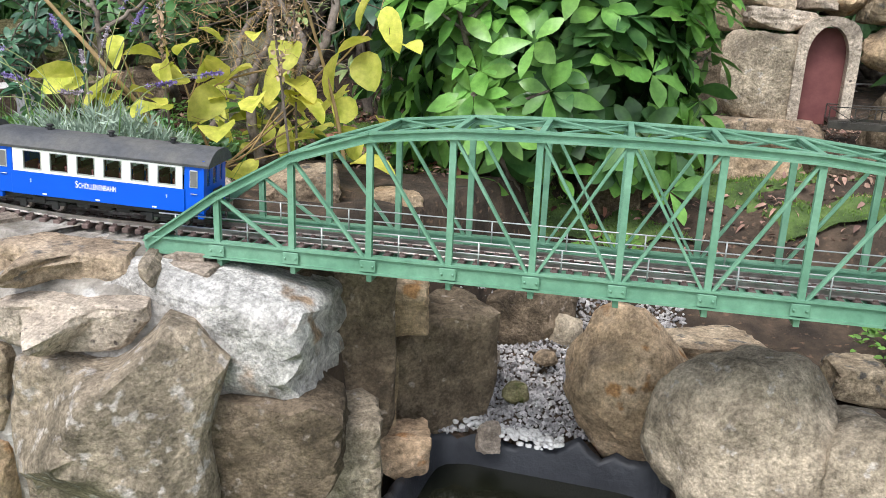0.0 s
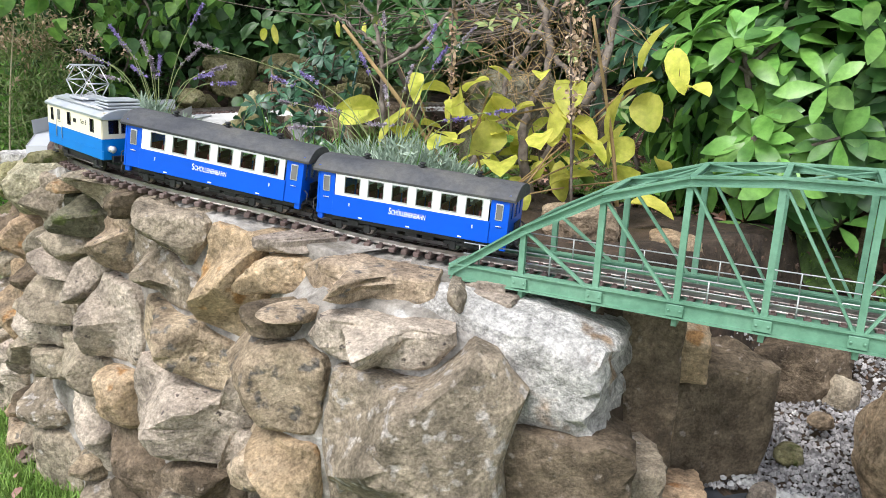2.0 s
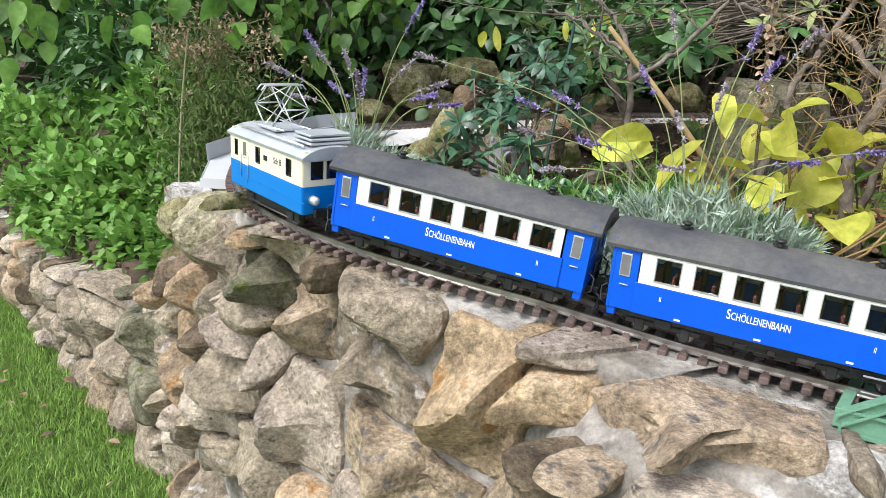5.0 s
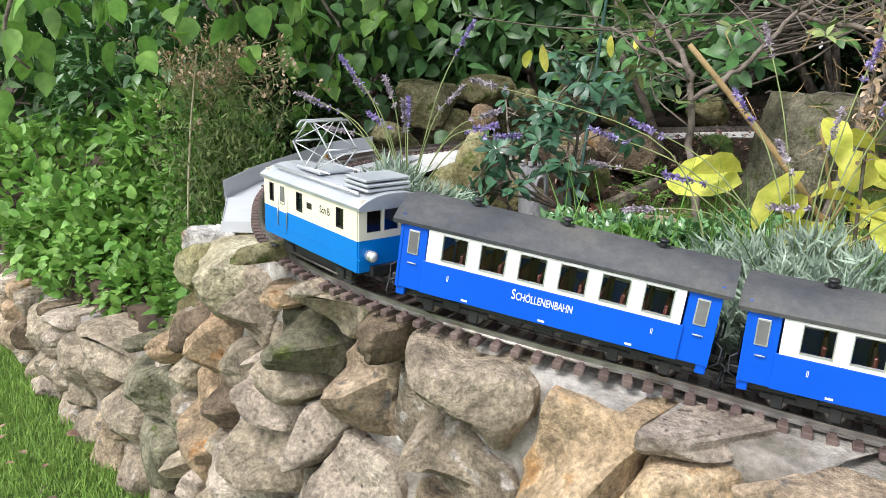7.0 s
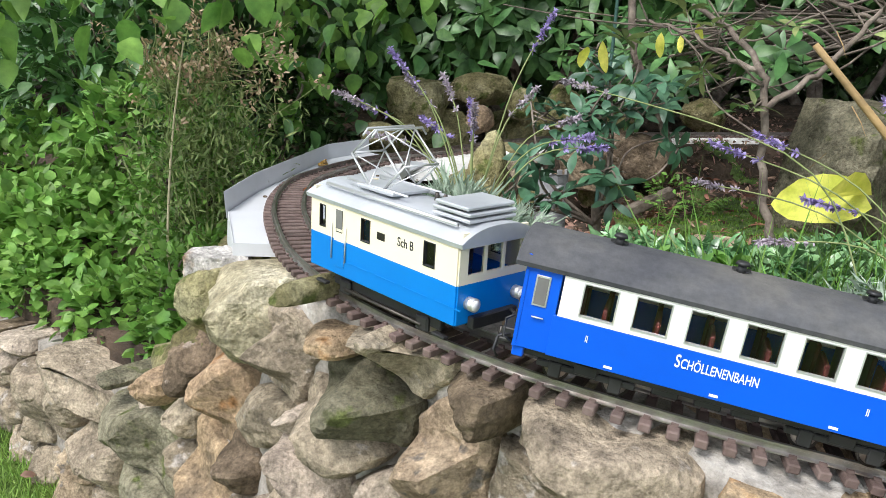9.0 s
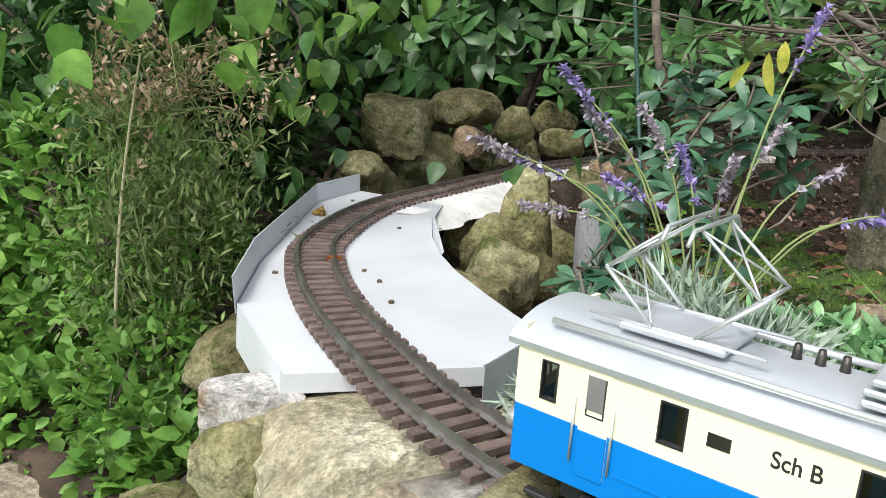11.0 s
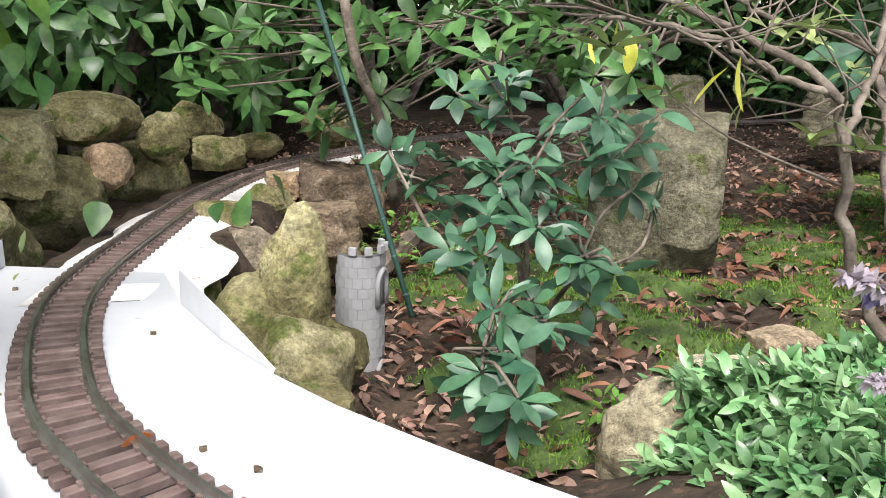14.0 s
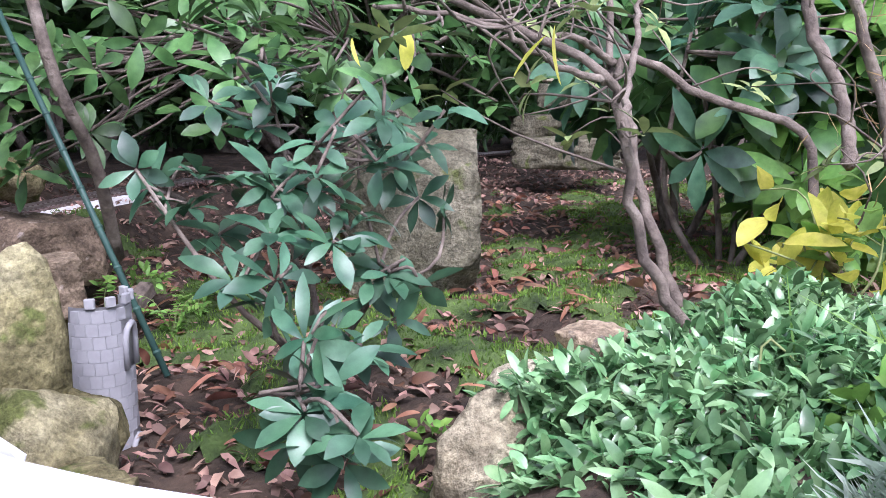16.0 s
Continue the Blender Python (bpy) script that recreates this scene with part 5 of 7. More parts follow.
tagged(mesh_object("sand_bed", sv, sf, SAND, smooth=True), "white sand bed under the back stretch of track", "sand", kind="structure")


def garden_rock(x, y, z, w, d, h, yaw, tone, label, shape=None):
    """A loose stone, let down until it is bedded in the ground below it."""
    return rock("garden_stone", x, y, z, w, d, h, yaw, tone, random.uniform(-4, 4), random.uniform(-6, 6), None, (16 + rock_count[0] % 6 if tone in (4, 6) and shape is None and rock_count[0] % 4 else shape), label, "stone", "stones of the garden")


garden_rock(-1.775, 2.781, 0.783, 0.108, 0.086, 0.071, 13, 6, "low mossy boulder beside the grey sheet")
garden_rock(-1.774, 3.030, 0.854, 0.181, 0.145, 0.147, 11, 6, "mossy brown boulder beside the back stretch of track")
garden_rock(-1.644, 3.260, 0.898, 0.197, 0.157, 0.110, 6, 6, "mossy brown boulder beside the back stretch of track")
garden_rock(-1.503, 3.269, 0.856, 0.103, 0.083, 0.105, 2, 6, "mossy brown boulder beside the back stretch of track")
garden_rock(-1.430, 3.523, 0.853, 0.132, 0.106, 0.101, 0, 6, "mossy brown boulder beside the back stretch of track")
garden_rock(-1.384, 3.367, 0.804, 0.120, 0.096, 0.079, -1, 6, "mossy brown boulder beside the back stretch of track")
garden_rock(-1.268, 3.615, 0.795, 0.131, 0.105, 0.062, -3, 6, "mossy brown boulder beside the back stretch of track")
garden_rock(-1.010, 3.995, 0.810, 0.163, 0.130, 0.103, -8, 6, "mossy brown boulder beside the back stretch of track")
garden_rock(-1.600, 3.130, 0.815, 0.085, 0.075, 0.09, 23, 4, "rounded tan stone beside the track")
garden_rock(-1.410, 2.919, 0.724, 0.114, 0.091, 0.097, 0, 6, "mossy sandstone rock on the inside of the curve")
garden_rock(-1.296, 3.122, 0.732, 0.094, 0.075, 0.071, -3, 6, "mossy sandstone rock on the inside of the curve")
garden_rock(-1.118, 3.237, 0.725, 0.189, 0.151, 0.128, -7, 3, "broad flat brown rock on the inside of the curve")
garden_rock(-1.335, 2.47, 0.705, 0.105, 0.09, 0.25, -3, 6, "tall pointed mossy rock beside the toy tower", 18)
garden_rock(-1.209, 2.909, 0.721, 0.120, 0.096, 0.101, -6, 3, "mossy sandstone rock on the inside of the curve")
garden_rock(-1.431, 2.736, 0.685, 0.087, 0.069, 0.116, 1, 6, "mossy sandstone rock on the inside of the curve")
garden_rock(-1.357, 2.810, 0.690, 0.085, 0.068, 0.113, -1, 0, "mossy sandstone rock on the inside of the curve")
garden_rock(-1.282, 2.441, 0.648, 0.081, 0.064, 0.089, -5, 6, "angular lichen-covered rock at the foot of the tower")
garden_rock(-1.249, 3.253, 0.744, 0.082, 0.065, 0.056, -4, 4, "mossy sandstone rock on the inside of the curve")
garden_rock(-1.684, 2.153, 0.648, 0.092, 0.073, 0.162, 16, 6, "mossy boulder under the grey sheet")
garden_rock(-1.764, 2.409, 0.653, 0.053, 0.042, 0.076, 16, 6, "mossy boulder under the grey sheet")
garden_rock(-1.652, 2.023, 0.601, 0.170, 0.136, 0.105, 16, 6, "mossy boulder under the grey sheet")
garden_rock(-1.586, 1.885, 0.653, 0.086, 0.069, 0.091, 24, 6, "mossy boulder under the grey sheet")
garden_rock(-0.57, 2.8, 0.79, 0.26, 0.22, 0.34, -37, 8, "large square olive-brown boulder standing in the moss", 9)
garden_rock(0.723, 3.558, 0.837, 0.367, 0.294, 0.110, -47, 8, "stacked flat grey stone at the back of the garden")
garden_rock(0.691, 3.670, 0.918, 0.203, 0.162, 0.090, -46, 8, "stacked flat grey stone at the back of the garden")
garden_rock(0.856, 3.563, 0.968, 0.195, 0.156, 0.159, -49, 8, "stacked flat grey stone at the back of the garden")
garden_rock(0.861, 3.709, 1.032, 0.202, 0.161, 0.094, -47, 8, "stacked flat grey stone at the back of the garden")
garden_rock(0.216, 3.890, 0.83, 0.17, 0.14, 0.32, -37, 8, "stacked flat grey stone at the back of the garden")
garden_rock(-1.0, 2.103, 0.635, 0.12, 0.083, 0.15, -20, 9, "pale ochre stone beside the periwinkle", 18)
garden_rock(-0.86, 2.15, 0.675, 0.15, 0.095, 0.075, -49, 9, "pale stone half covered by periwinkle", 17)
garden_rock(-0.635, 1.714, 0.702, 0.132, 0.106, 0.108, -3, 2, "large brown rock among the ground cover")
garden_rock(-0.796, 2.152, 0.728, 0.078, 0.063, 0.029, 10, 2, "flat stone among the ground cover")
garden_rock(-0.921, 1.596, 0.741, 0.152, 0.122, 0.057, 33, 4, "flat pale stone behind the track")
garden_rock(-0.699, 1.511, 0.697, 0.175, 0.140, 0.082, 2, 2, "flat pale slab behind the track")
garden_rock(-0.836, 1.605, 0.706, 0.057, 0.045, 0.049, 10, 2, "pale stone behind the track")
garden_rock(-0.328, 1.571, 0.720, 0.163, 0.130, 0.066, 21, 1, "pale rounded stone behind the track")
garden_rock(-0.154, 1.732, 0.701, 0.146, 0.116, 0.082, 13, 2, "brown stone behind the bridge end")
garden_rock(0.026, 1.758, 0.666, 0.101, 0.081, 0.071, 7, 4, "ochre stone behind the bridge")
garden_rock(-1.127, 1.961, 0.623, 0.063, 0.050, 0.053, -11, 4, "pale stone near the grey sheet")
garden_rock(-1.452, 1.648, 0.705, 0.088, 0.075, 0.085, 30, 7, "squared white stone block under the grey sheet")
garden_rock(-1.315, 1.615, 0.690, 0.2, 0.16, 0.125, 30, 9, "large yellowish rock carrying the track at the sheet", 3)
garden_rock(-1.175, 1.665, 0.700, 0.17, 0.11, 0.09, 40, 9, "pale yellowish stone between the track and the lavender", 7)
for x, y, z, w, h in ((-1.44, 1.62, 0.68, 0.1, 0.09), (-1.52, 1.7, 0.55, 0.12, 0.12), (-1.6, 1.78, 0.46, 0.14, 0.12), (-1.72, 2.15, 0.5, 0.16, 0.14), (-1.78, 2.45, 0.55, 0.14, 0.14), (-1.35, 2.32, 0.67, 0.13, 0.13), (-1.39, 2.48, 0.69, 0.13, 0.13), (-1.37, 2.2, 0.63, 0.12, 0.14),
                      (-1.4, 2.45, 0.6, 0.12, 0.12), (-1.47, 2.62, 0.68, 0.1, 0.1), (-1.3, 2.75, 0.63, 0.1, 0.1), (-1.18, 3.0, 0.66, 0.12, 0.1),
                      (-1.8, 2.86, 0.7, 0.19, 0.17), (-1.7, 3.1, 0.75, 0.2, 0.15), (-1.54, 3.42, 0.76, 0.19, 0.14)):
    garden_rock(x, y, z, w, w * 0.85, h, random.uniform(0, 90), 6, "mossy stone packed under the track bed")

# ---- toy castle tower ----
tower = thing("toy_tower", (-1.215, 2.6, 0.52), "half-ruined grey plastic toy castle tower", "toy tower")
R0 = 0.038
bm = bmesh.new()
seg, rws = 22, 14
grid = []
for j in range(rws + 1):
    row = []
    for i in range(seg + 1):
        a = radians(-215 + 250 * i / seg)
        edge = 1 - 0.75 * max(0, (4 - i) / 4)
        zz = 0.235 * j / rws * edge
        row.append(bm.verts.new((R0 * math.cos(a), R0 * math.sin(a), zz)))
    grid.append(row)
for j in range(rws):
    for i in range(seg):
        a = -215 + 250 * (i + 0.5) / seg
        if abs(a + 42) < 18 and (j < 3 or 9 <= j < 12):
            continue
        bm.faces.new((grid[j][i], grid[j][i + 1], grid[j + 1][i + 1], grid[j + 1][i]))
ext = bmesh.ops.solidify(bm, geom=bm.faces[:], thickness=0.006)
part("tower_wall", bm, TOWERGREY, tower)
for j in range(14):
    z = 0.008 + j * 0.0165
    n = 11
    for i in range(n):
        a = radians(-205 + 235 * (i + (0.5 if j % 2 else 0)) / n)
        deg = math.degrees(a)
        if abs(deg + 42) < 22 and (z < 0.06 or 0.14 < z < 0.21) or z > 0.225 * (1 - 0.7 * max(0, (-165 - deg) / 45)):
            continue
        bm = bmesh.new()
        add_box(bm, R0 - 0.0003, 0, z, 0.0016, 2 * math.pi * R0 * 235 / 360 / n * 0.992, 0.0162, 0.0003)
        bmesh.ops.rotate(bm, cent=(0, 0, 0), matrix=Matrix.Rotation(a, 3, 'Z'), verts=bm.verts)
        part("brick", bm, TOWERGREY, tower)
for i in range(5):
    a = radians(-120 + i * 35)
    bm = bmesh.new()
    add_box(bm, R0 + 0.001, 0, 0.24, 0.007, 0.012, 0.013, 0.001)
    bmesh.ops.rotate(bm, cent=(0, 0, 0), matrix=Matrix.Rotation(a, 3, 'Z'), verts=bm.verts)
    part("battlement", bm, TOWERGREY, tower)
for z0, h in ((0.0, 0.055), (0.15, 0.055)):
    pts = []
    for k in range(9):
        t = math.pi * k / 8
        a = radians(-42) + 0.34 * math.cos(t)
        pts.append((1.06 * R0 * math.cos(a), 1.06 * R0 * math.sin(a), z0 + h * 0.6 + h * 0.45 * math.sin(t)))
    pts = [(pts[0][0], pts[0][1], z0)] + pts + [(pts[-1][0], pts[-1][1], z0)]
    tubes("arch_moulding", tower, TOWERGREY, [(pts, [0.0042])], 6)

# frog figure on the trough
frog = thing("frog_figure", (-1.672, 2.31, ZP), "small brown and yellow ceramic frog on the pale sheet", "figurine")
frog.scale = (0.6, 0.6, 0.6)
FROG = material("glazed_frog", [(0.2, 0.1, 0.03), (0.42, 0.26, 0.05)], 120, 0.3, 0.1, 90)
for nm, c, s in (("body", (0, 0, 0.011), (0.016, 0.012, 0.011)), ("head", (0.008, -0.008, 0.02), (0.009, 0.009, 0.008)), ("haunch", (-0.008, 0.01, 0.007), (0.011, 0.007, 0.007)), ("haunch", (-0.012, -0.006, 0.007), (0.011, 0.007, 0.007)),
                 ("eye", (0.01, -0.002, 0.028), (0.003, 0.003, 0.003)), ("eye", (0.013, -0.012, 0.028), (0.003, 0.003, 0.003)), ("foreleg", (0.012, -0.014, 0.006), (0.004, 0.004, 0.008)), ("foreleg", (0.014, 0.004, 0.006), (0.004, 0.004, 0.008))):
    bm = bmesh.new()
    bmesh.ops.create_uvsphere(bm, u_segments=14, v_segments=9, radius=1)
    bmesh.ops.scale(bm, vec=s, verts=bm.verts)
    bmesh.ops.translate(bm, vec=c, verts=bm.verts)
    part(nm, bm, FROG, frog, "", True)

# green plant stake, leaning
stake = thing("plant_stake", (-1.115, 2.65, 0.62), "thin dark green plant stake leaning beside the tower", "plant stake")
cyl("rod", stake, STAKE, (0, 0, 0), (-0.1, 0.56, 0.67), 0.005, None, 10)
for k in range(12):
    t = (k + 0.5) / 12
    cyl("ring", stake, STAKE, (-0.1 * t, 0.56 * t, 0.67 * t), (-0.1 * t - 0.0005, 0.56 * t + 0.003, 0.67 * t + 0.004), 0.006, None, 10)
board = thing("timber_offcut", (-1.08, 3.0, 0.6), "weathered brown timber offcut lying in the soil", "timber", yaw=40)
box("plank", board, BARK, 0.03, 0, 0.02, 0.2, 0.03, 0.03, 0.004, rot=Matrix.Rotation(radians(-22), 3, 'Y'))
crate = thing("timber_box", (0.99, 3.75, 1.11), "pale timber box on the stacked stones", "box", yaw=-40)
for zz in (0.0, 0.045):
    box("board", crate, PALETIMBER, 0, 0, zz, 0.26, 0.14, 0.04, 0.003)

# ---- stone face with an arched tunnel mouth, and the small dark footbridge ----
for x, y, z, w, h, tone, lab in ((0.98, 2.62, 0.9, 0.22, 0.24, 0, "squared grey stone beside the tunnel mouth"), (0.83, 2.66, 0.86, 0.13, 0.3, 3, "brown upright stone behind the leaves"), (1.0, 2.58, 0.75, 0.34, 0.08, 2, "flat stone under the tunnel mouth"),
                                 (1.03, 2.66, 1.06, 0.2, 0.06, 1, "grey slab above the tunnel mouth"), (1.14, 2.7, 1.12, 0.09, 0.07, 1, "small grey stone above the arch"), (1.0, 2.7, 1.13, 0.15, 0.1, 0, "grey stone on the rock face"),
                                 (1.22, 2.7, 1.12, 0.1, 0.08, 4, "ochre stone above the arch"), (1.37, 2.6, 0.98, 0.2, 0.12, 4, "ochre rock beside the arch"), (1.36, 2.62, 1.1, 0.2, 0.1, 2, "brown rock beside the arch"),
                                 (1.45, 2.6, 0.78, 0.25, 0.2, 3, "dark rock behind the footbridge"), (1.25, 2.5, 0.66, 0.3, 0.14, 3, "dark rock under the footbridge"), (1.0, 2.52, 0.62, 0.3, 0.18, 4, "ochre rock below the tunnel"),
                                 (0.75, 2.55, 0.72, 0.2, 0.18, 2, "brown rock behind the bridge"), (0.86, 2.72, 1.1, 0.2, 0.16, 2, "tan stone on top of the rock face")):
    garden_rock(x - 0.055, y, z, w, 0.16, h, 5, tone, lab)
portal = thing("tunnel_mouth", (1.09, 2.545, 0.79), "whitewashed arched tunnel mouth with a dark red door", "tunnel mouth", yaw=-12)
prof = []
for k in range(13):
    t = math.pi * k / 12
    prof.append((0.052 * math.cos(t), 0.17 + 0.085 * math.sin(t)))
prof = [(0.052, 0.0)] + prof + [(-0.052, 0.0)]
bm = bmesh.new()
rings = []
for (x, z) in prof:
    o = Vector((x, z - 0.1))
    o = Vector((x + 0.028 * (1 if x > 0 else -1) * min(1, abs(x) / 0.03), z + (0.026 if z > 0.16 else 0)))
    wob = 0.004 * noise.noise(Vector((x * 40, z * 40, 0)))
    rings.append([bm.verts.new(v) for v in ((x, -0.025, z), (o.x + wob, -0.025 + wob, o.y + wob), (o.x, 0.06, o.y), (x, 0.06, z))])
for p, q in zip(rings[:-1], rings[1:]):
    for k in range(4):
        bm.faces.new((p[k], p[(k + 1) % 4], q[(k + 1) % 4], q[k]))
bm.faces.new(rings[0])
bm.faces.new(rings[-1][::-1])
bmesh.ops.recalc_face_normals(bm, faces=bm.faces)
part("arch_surround", bm, STONE[1], portal, "rough whitewashed arch")
box("door", portal, REDPAINT, 0, 0.03, 0.12, 0.11, 0.01, 0.26, 0.001, "dark red recessed door")
foot = thing("model_footbridge", (1.15, 2.49, 0.8), "small dark metal lattice footbridge", "footbridge", yaw=-14)
box("deck", foot, DARKMETAL, 0.2, 0, 0, 0.5, 0.085, 0.01, 0.001)
for y in (-0.042, 0.042):
    beam("lower_girder", foot, DARKMETAL, (-0.05, y, -0.008), (0.45, y, -0.008), 0.006, 0.018)
    beam("rail_bar", foot, DARKMETAL, (-0.05, y, 0.04), (0.45, y, 0.04), 0.003, 0.003)
    for k in range(9):
        x = -0.05 + k * 0.0625
        beam("upright", foot, DARKMETAL, (x, y, 0), (x, y, 0.04), 0.003, 0.003, (0, 1, 0))
        if k < 8:
            beam("brace", foot, DARKMETAL, (x, y, 0.003 if k % 2 else 0.038), (x + 0.0625, y, 0.038 if k % 2 else 0.003), 0.002, 0.002, (0, 1, 0))


# ---- plants ----
def plant(name, at, label, category, group=""):
    return thing(name, at, label, category, group)


def shift(pts, at):
    return np.asarray(pts, float) - np.asarray(at, float)


def twigs(parent, at, root, tips, r0, r1, mat, name="branch", sag=0.1, wig=0.04, sides=6):
    """Forked branches from a root to shoot tips: a few limbs, and boughs that leave them part-way."""
    root, tips = np.asarray(root, float), np.asarray(tips, float)
    k = max(1, min(6, len(tips) // 4))
    mains = [bezier([root, (root + t) / 2 + rng.normal(0, wig, 3) - [0, 0, sag * np.linalg.norm(t - root)], t], 12) for t in tips[:k]]
    paths = [(m, [r0, r0 * 0.35]) for m in mains]
    for t in tips[k:]:
        best = min(((np.linalg.norm(m[q] - t) + 0.25 * np.linalg.norm(m[q] - root), i, q) for i, m in enumerate(mains) for q in range(2, 11)))
        a = mains[best[1]][best[2]]
        paths.append((bezier([a, (a + t) / 2 + rng.normal(0, wig * 0.6, 3), t], 8), [max(r0 * 0.4, r1), r1]))
    if len(paths) <= 60:
        for q, r in paths:
            tubes(name, parent, mat, [(shift(q, at), r)], sides)
    else:
        tagged(tubes(name, parent, mat, [(shift(q, at), r) for q, r in paths], sides), kind="stuff")


def rhododendron(at, centre, radii, n, length, width, mat, label, old=None, group="", low=-0.6, inner=0.6, tips=18, full=None):
    p = plant("rhododendron", at, label, "shrub", group)
    pts, d = dome(n, centre, radii, low, inner)
    ax = unit(d + np.array([0, 0, 0.6]) + rng.normal(0, 0.3, d.shape))
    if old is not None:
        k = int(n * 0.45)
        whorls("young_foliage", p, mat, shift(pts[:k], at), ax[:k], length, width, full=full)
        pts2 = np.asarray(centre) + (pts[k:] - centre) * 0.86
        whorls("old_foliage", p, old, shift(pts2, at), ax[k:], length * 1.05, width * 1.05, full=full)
    else:
        whorls("crown", p, mat, shift(pts, at), ax, length, width)
    twigs(p, at, np.asarray(at, float), pts[:tips], 0.014 * radii[0] / 0.4, 0.003, BARK)
    return p


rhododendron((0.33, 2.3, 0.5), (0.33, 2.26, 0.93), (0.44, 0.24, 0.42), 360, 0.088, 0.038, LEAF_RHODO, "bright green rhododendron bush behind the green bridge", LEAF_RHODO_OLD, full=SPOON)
HG = "dark evergreen shrubs behind the railway"
for cx, cy, cz, rx, ry, rz, n in ((-1.75, 4.15, 1.3, .8, .5, .72, 420), (-2.7, 4.0, 1.25, .75, .6, .8, 380), (-.55, 5.35, 1.55, .95, .5, .6, 380), (.75, 5.5, 1.5, 1.0, .5, .7, 380), (2.1, 4.6, 1.3, .9, .7, .85, 340),
                                  (-3.9, 3.9, 1.2, .9, .7, 1.0, 300), (3.2, 3.6, 1.4, .9, .9, 1.0, 240), (-4.9, 3.5, 1.1, .8, .6, 1.1, 260), (-6.0, 3.9, 1.4, 1.0, .7, 1.4, 260)):
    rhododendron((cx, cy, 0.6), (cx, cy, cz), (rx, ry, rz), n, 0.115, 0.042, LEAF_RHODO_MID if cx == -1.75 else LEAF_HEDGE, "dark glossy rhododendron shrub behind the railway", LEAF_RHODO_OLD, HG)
for cx, cy, cz, rx, ry, rz, n in ((-1.2, 5.2, 2.5, 1.3, .7, .9, 420), (.6, 6.0, 2.6, 1.4, .8, 1.0, 420), (-3.2, 4.9, 2.4, 1.4, .8, 1.0, 420), (2.6, 5.4, 2.5, 1.4, .9, 1.1, 380)):
    rhododendron((cx, cy, 0.6), (cx, cy, cz), (rx, ry, rz), n, 0.15, 0.06, LEAF_HEDGE, "tall dark evergreen shrub closing the garden", None, HG, -0.9, 0.5)
back = plant("clipped_hedge", (0, 7.4, 0.5), "dense dark green hedge along the end of the garden", "hedge")
hp = np.c_[rng.uniform(-9, 9, 24000), rng.normal(7.2, 0.35, 24000), rng.uniform(0.3, 4.4, 24000)]
leaves("foliage", back, LEAF_HEDGE, shift(hp, (0, 7.4, 0.5)), rng.normal(0, 1, hp.shape) + [0, -0.6, 0.1], 0.24, 0.14)
for x in np.linspace(-7.5, 7.5, 16):
    tubes("stem", back, BARK, [(shift([(x, 7.4, 0.3), (x + 0.05, 7.3, 2), (x, 7.4, 4)], (0, 7.4, 0.5)), [0.04, 0.02])])

# broad tree crown out of view, added so its boughs shade the back garden
TR = (0.3, 6.6, 0.5)
tree = plant("unseen_shade_tree", TR, "unseen broad dark green tree added overhead to shade the back of the garden", "tree")
boughs = np.array([(-1.0, 3.8, 2.45), (-0.3, 3.4, 2.4), (0.8, 3.5, 2.4), (1.9, 3.6, 2.5), (-1.2, 5.0, 2.9), (0.0, 5.0, 3.0), (1.6, 5.0, 2.9)])
for e in boughs:
    tubes("bough", tree, BARK, [(shift(bezier([(0.3, 6.6, 2.2), (np.array([0.3, 6.6, 2.6]) + e) / 2 + [0, 0, 0.5], e], 14), TR), [0.06, 0.012])], 8)
tubes("trunk", tree, BARK, [(shift(bezier([(0.3, 6.6, 0.5), (0.33, 6.6, 1.4), (0.3, 6.6, 2.3), (0.3, 6.6, 3.2)], 12), TR), [0.13, 0.08])], 10)
cp = boughs[rng.integers(0, len(boughs), 7000)] + rng.normal(0, 1, (7000, 3)) * [0.55, 0.5, 0.16]
cp = cp[(cp[:, 2] > 2.05) & (cp[:, 1] > 2.75)]
leaves("crown", tree, LEAF_HEDGE, shift(cp, TR), rng.normal(0, 1, cp.shape), 0.13, 0.075)

# bushes on the low terrace
def bush(name, at, centre, radii, n, length, width, mat, label, category="shrub", low=-0.3, inner=0.5, stems=14, droop=0.2):
    p = plant(name, at, label, category)
    pts, d = dome(n, centre, radii, low, inner)
    leaves("foliage", p, mat, shift(pts, at), d * 0.6 + rng.normal(0, 0.55, d.shape) + [0, 0, 0.15], length, width, droop)
    twigs(p, at, np.asarray(at, float), pts[:stems], 0.006, 0.0015, BARK if mat is not LEAF_BRIGHT else GREENSTEM)
    return p


bush("ground_cover", (-2.45, 2.4, 0.38), (-2.5, 2.42, 0.42), (0.5, 0.28, 0.22), 2600, 0.042, 0.032, LEAF_BRIGHT, "bright green leafy ground cover on the low terrace", "ground cover")
bush("ground_cover", (-3.3, 2.8, 0.4), (-3.3, 2.8, 0.45), (0.6, 0.4, 0.3), 2000, 0.05, 0.038, LEAF_BRIGHT, "bright green leafy ground cover along the low wall", "ground cover")
for bx, by, bz, br in ((-1.78, 1.99, 0.41, 0.13), (-2.08, 2.1, 0.4, 0.16), (-2.4, 2.2, 0.38, 0.18), (-2.75, 2.35, 0.36, 0.2)):
    bush("ground_cover", (bx, by, bz - 0.03), (bx, by, bz), (br, br * 0.75, 0.11), 620, 0.036, 0.028, LEAF_BRIGHT if bx < -2 else LEAF_MID, "leafy green ground cover behind the low wall", "ground cover", stems=8)
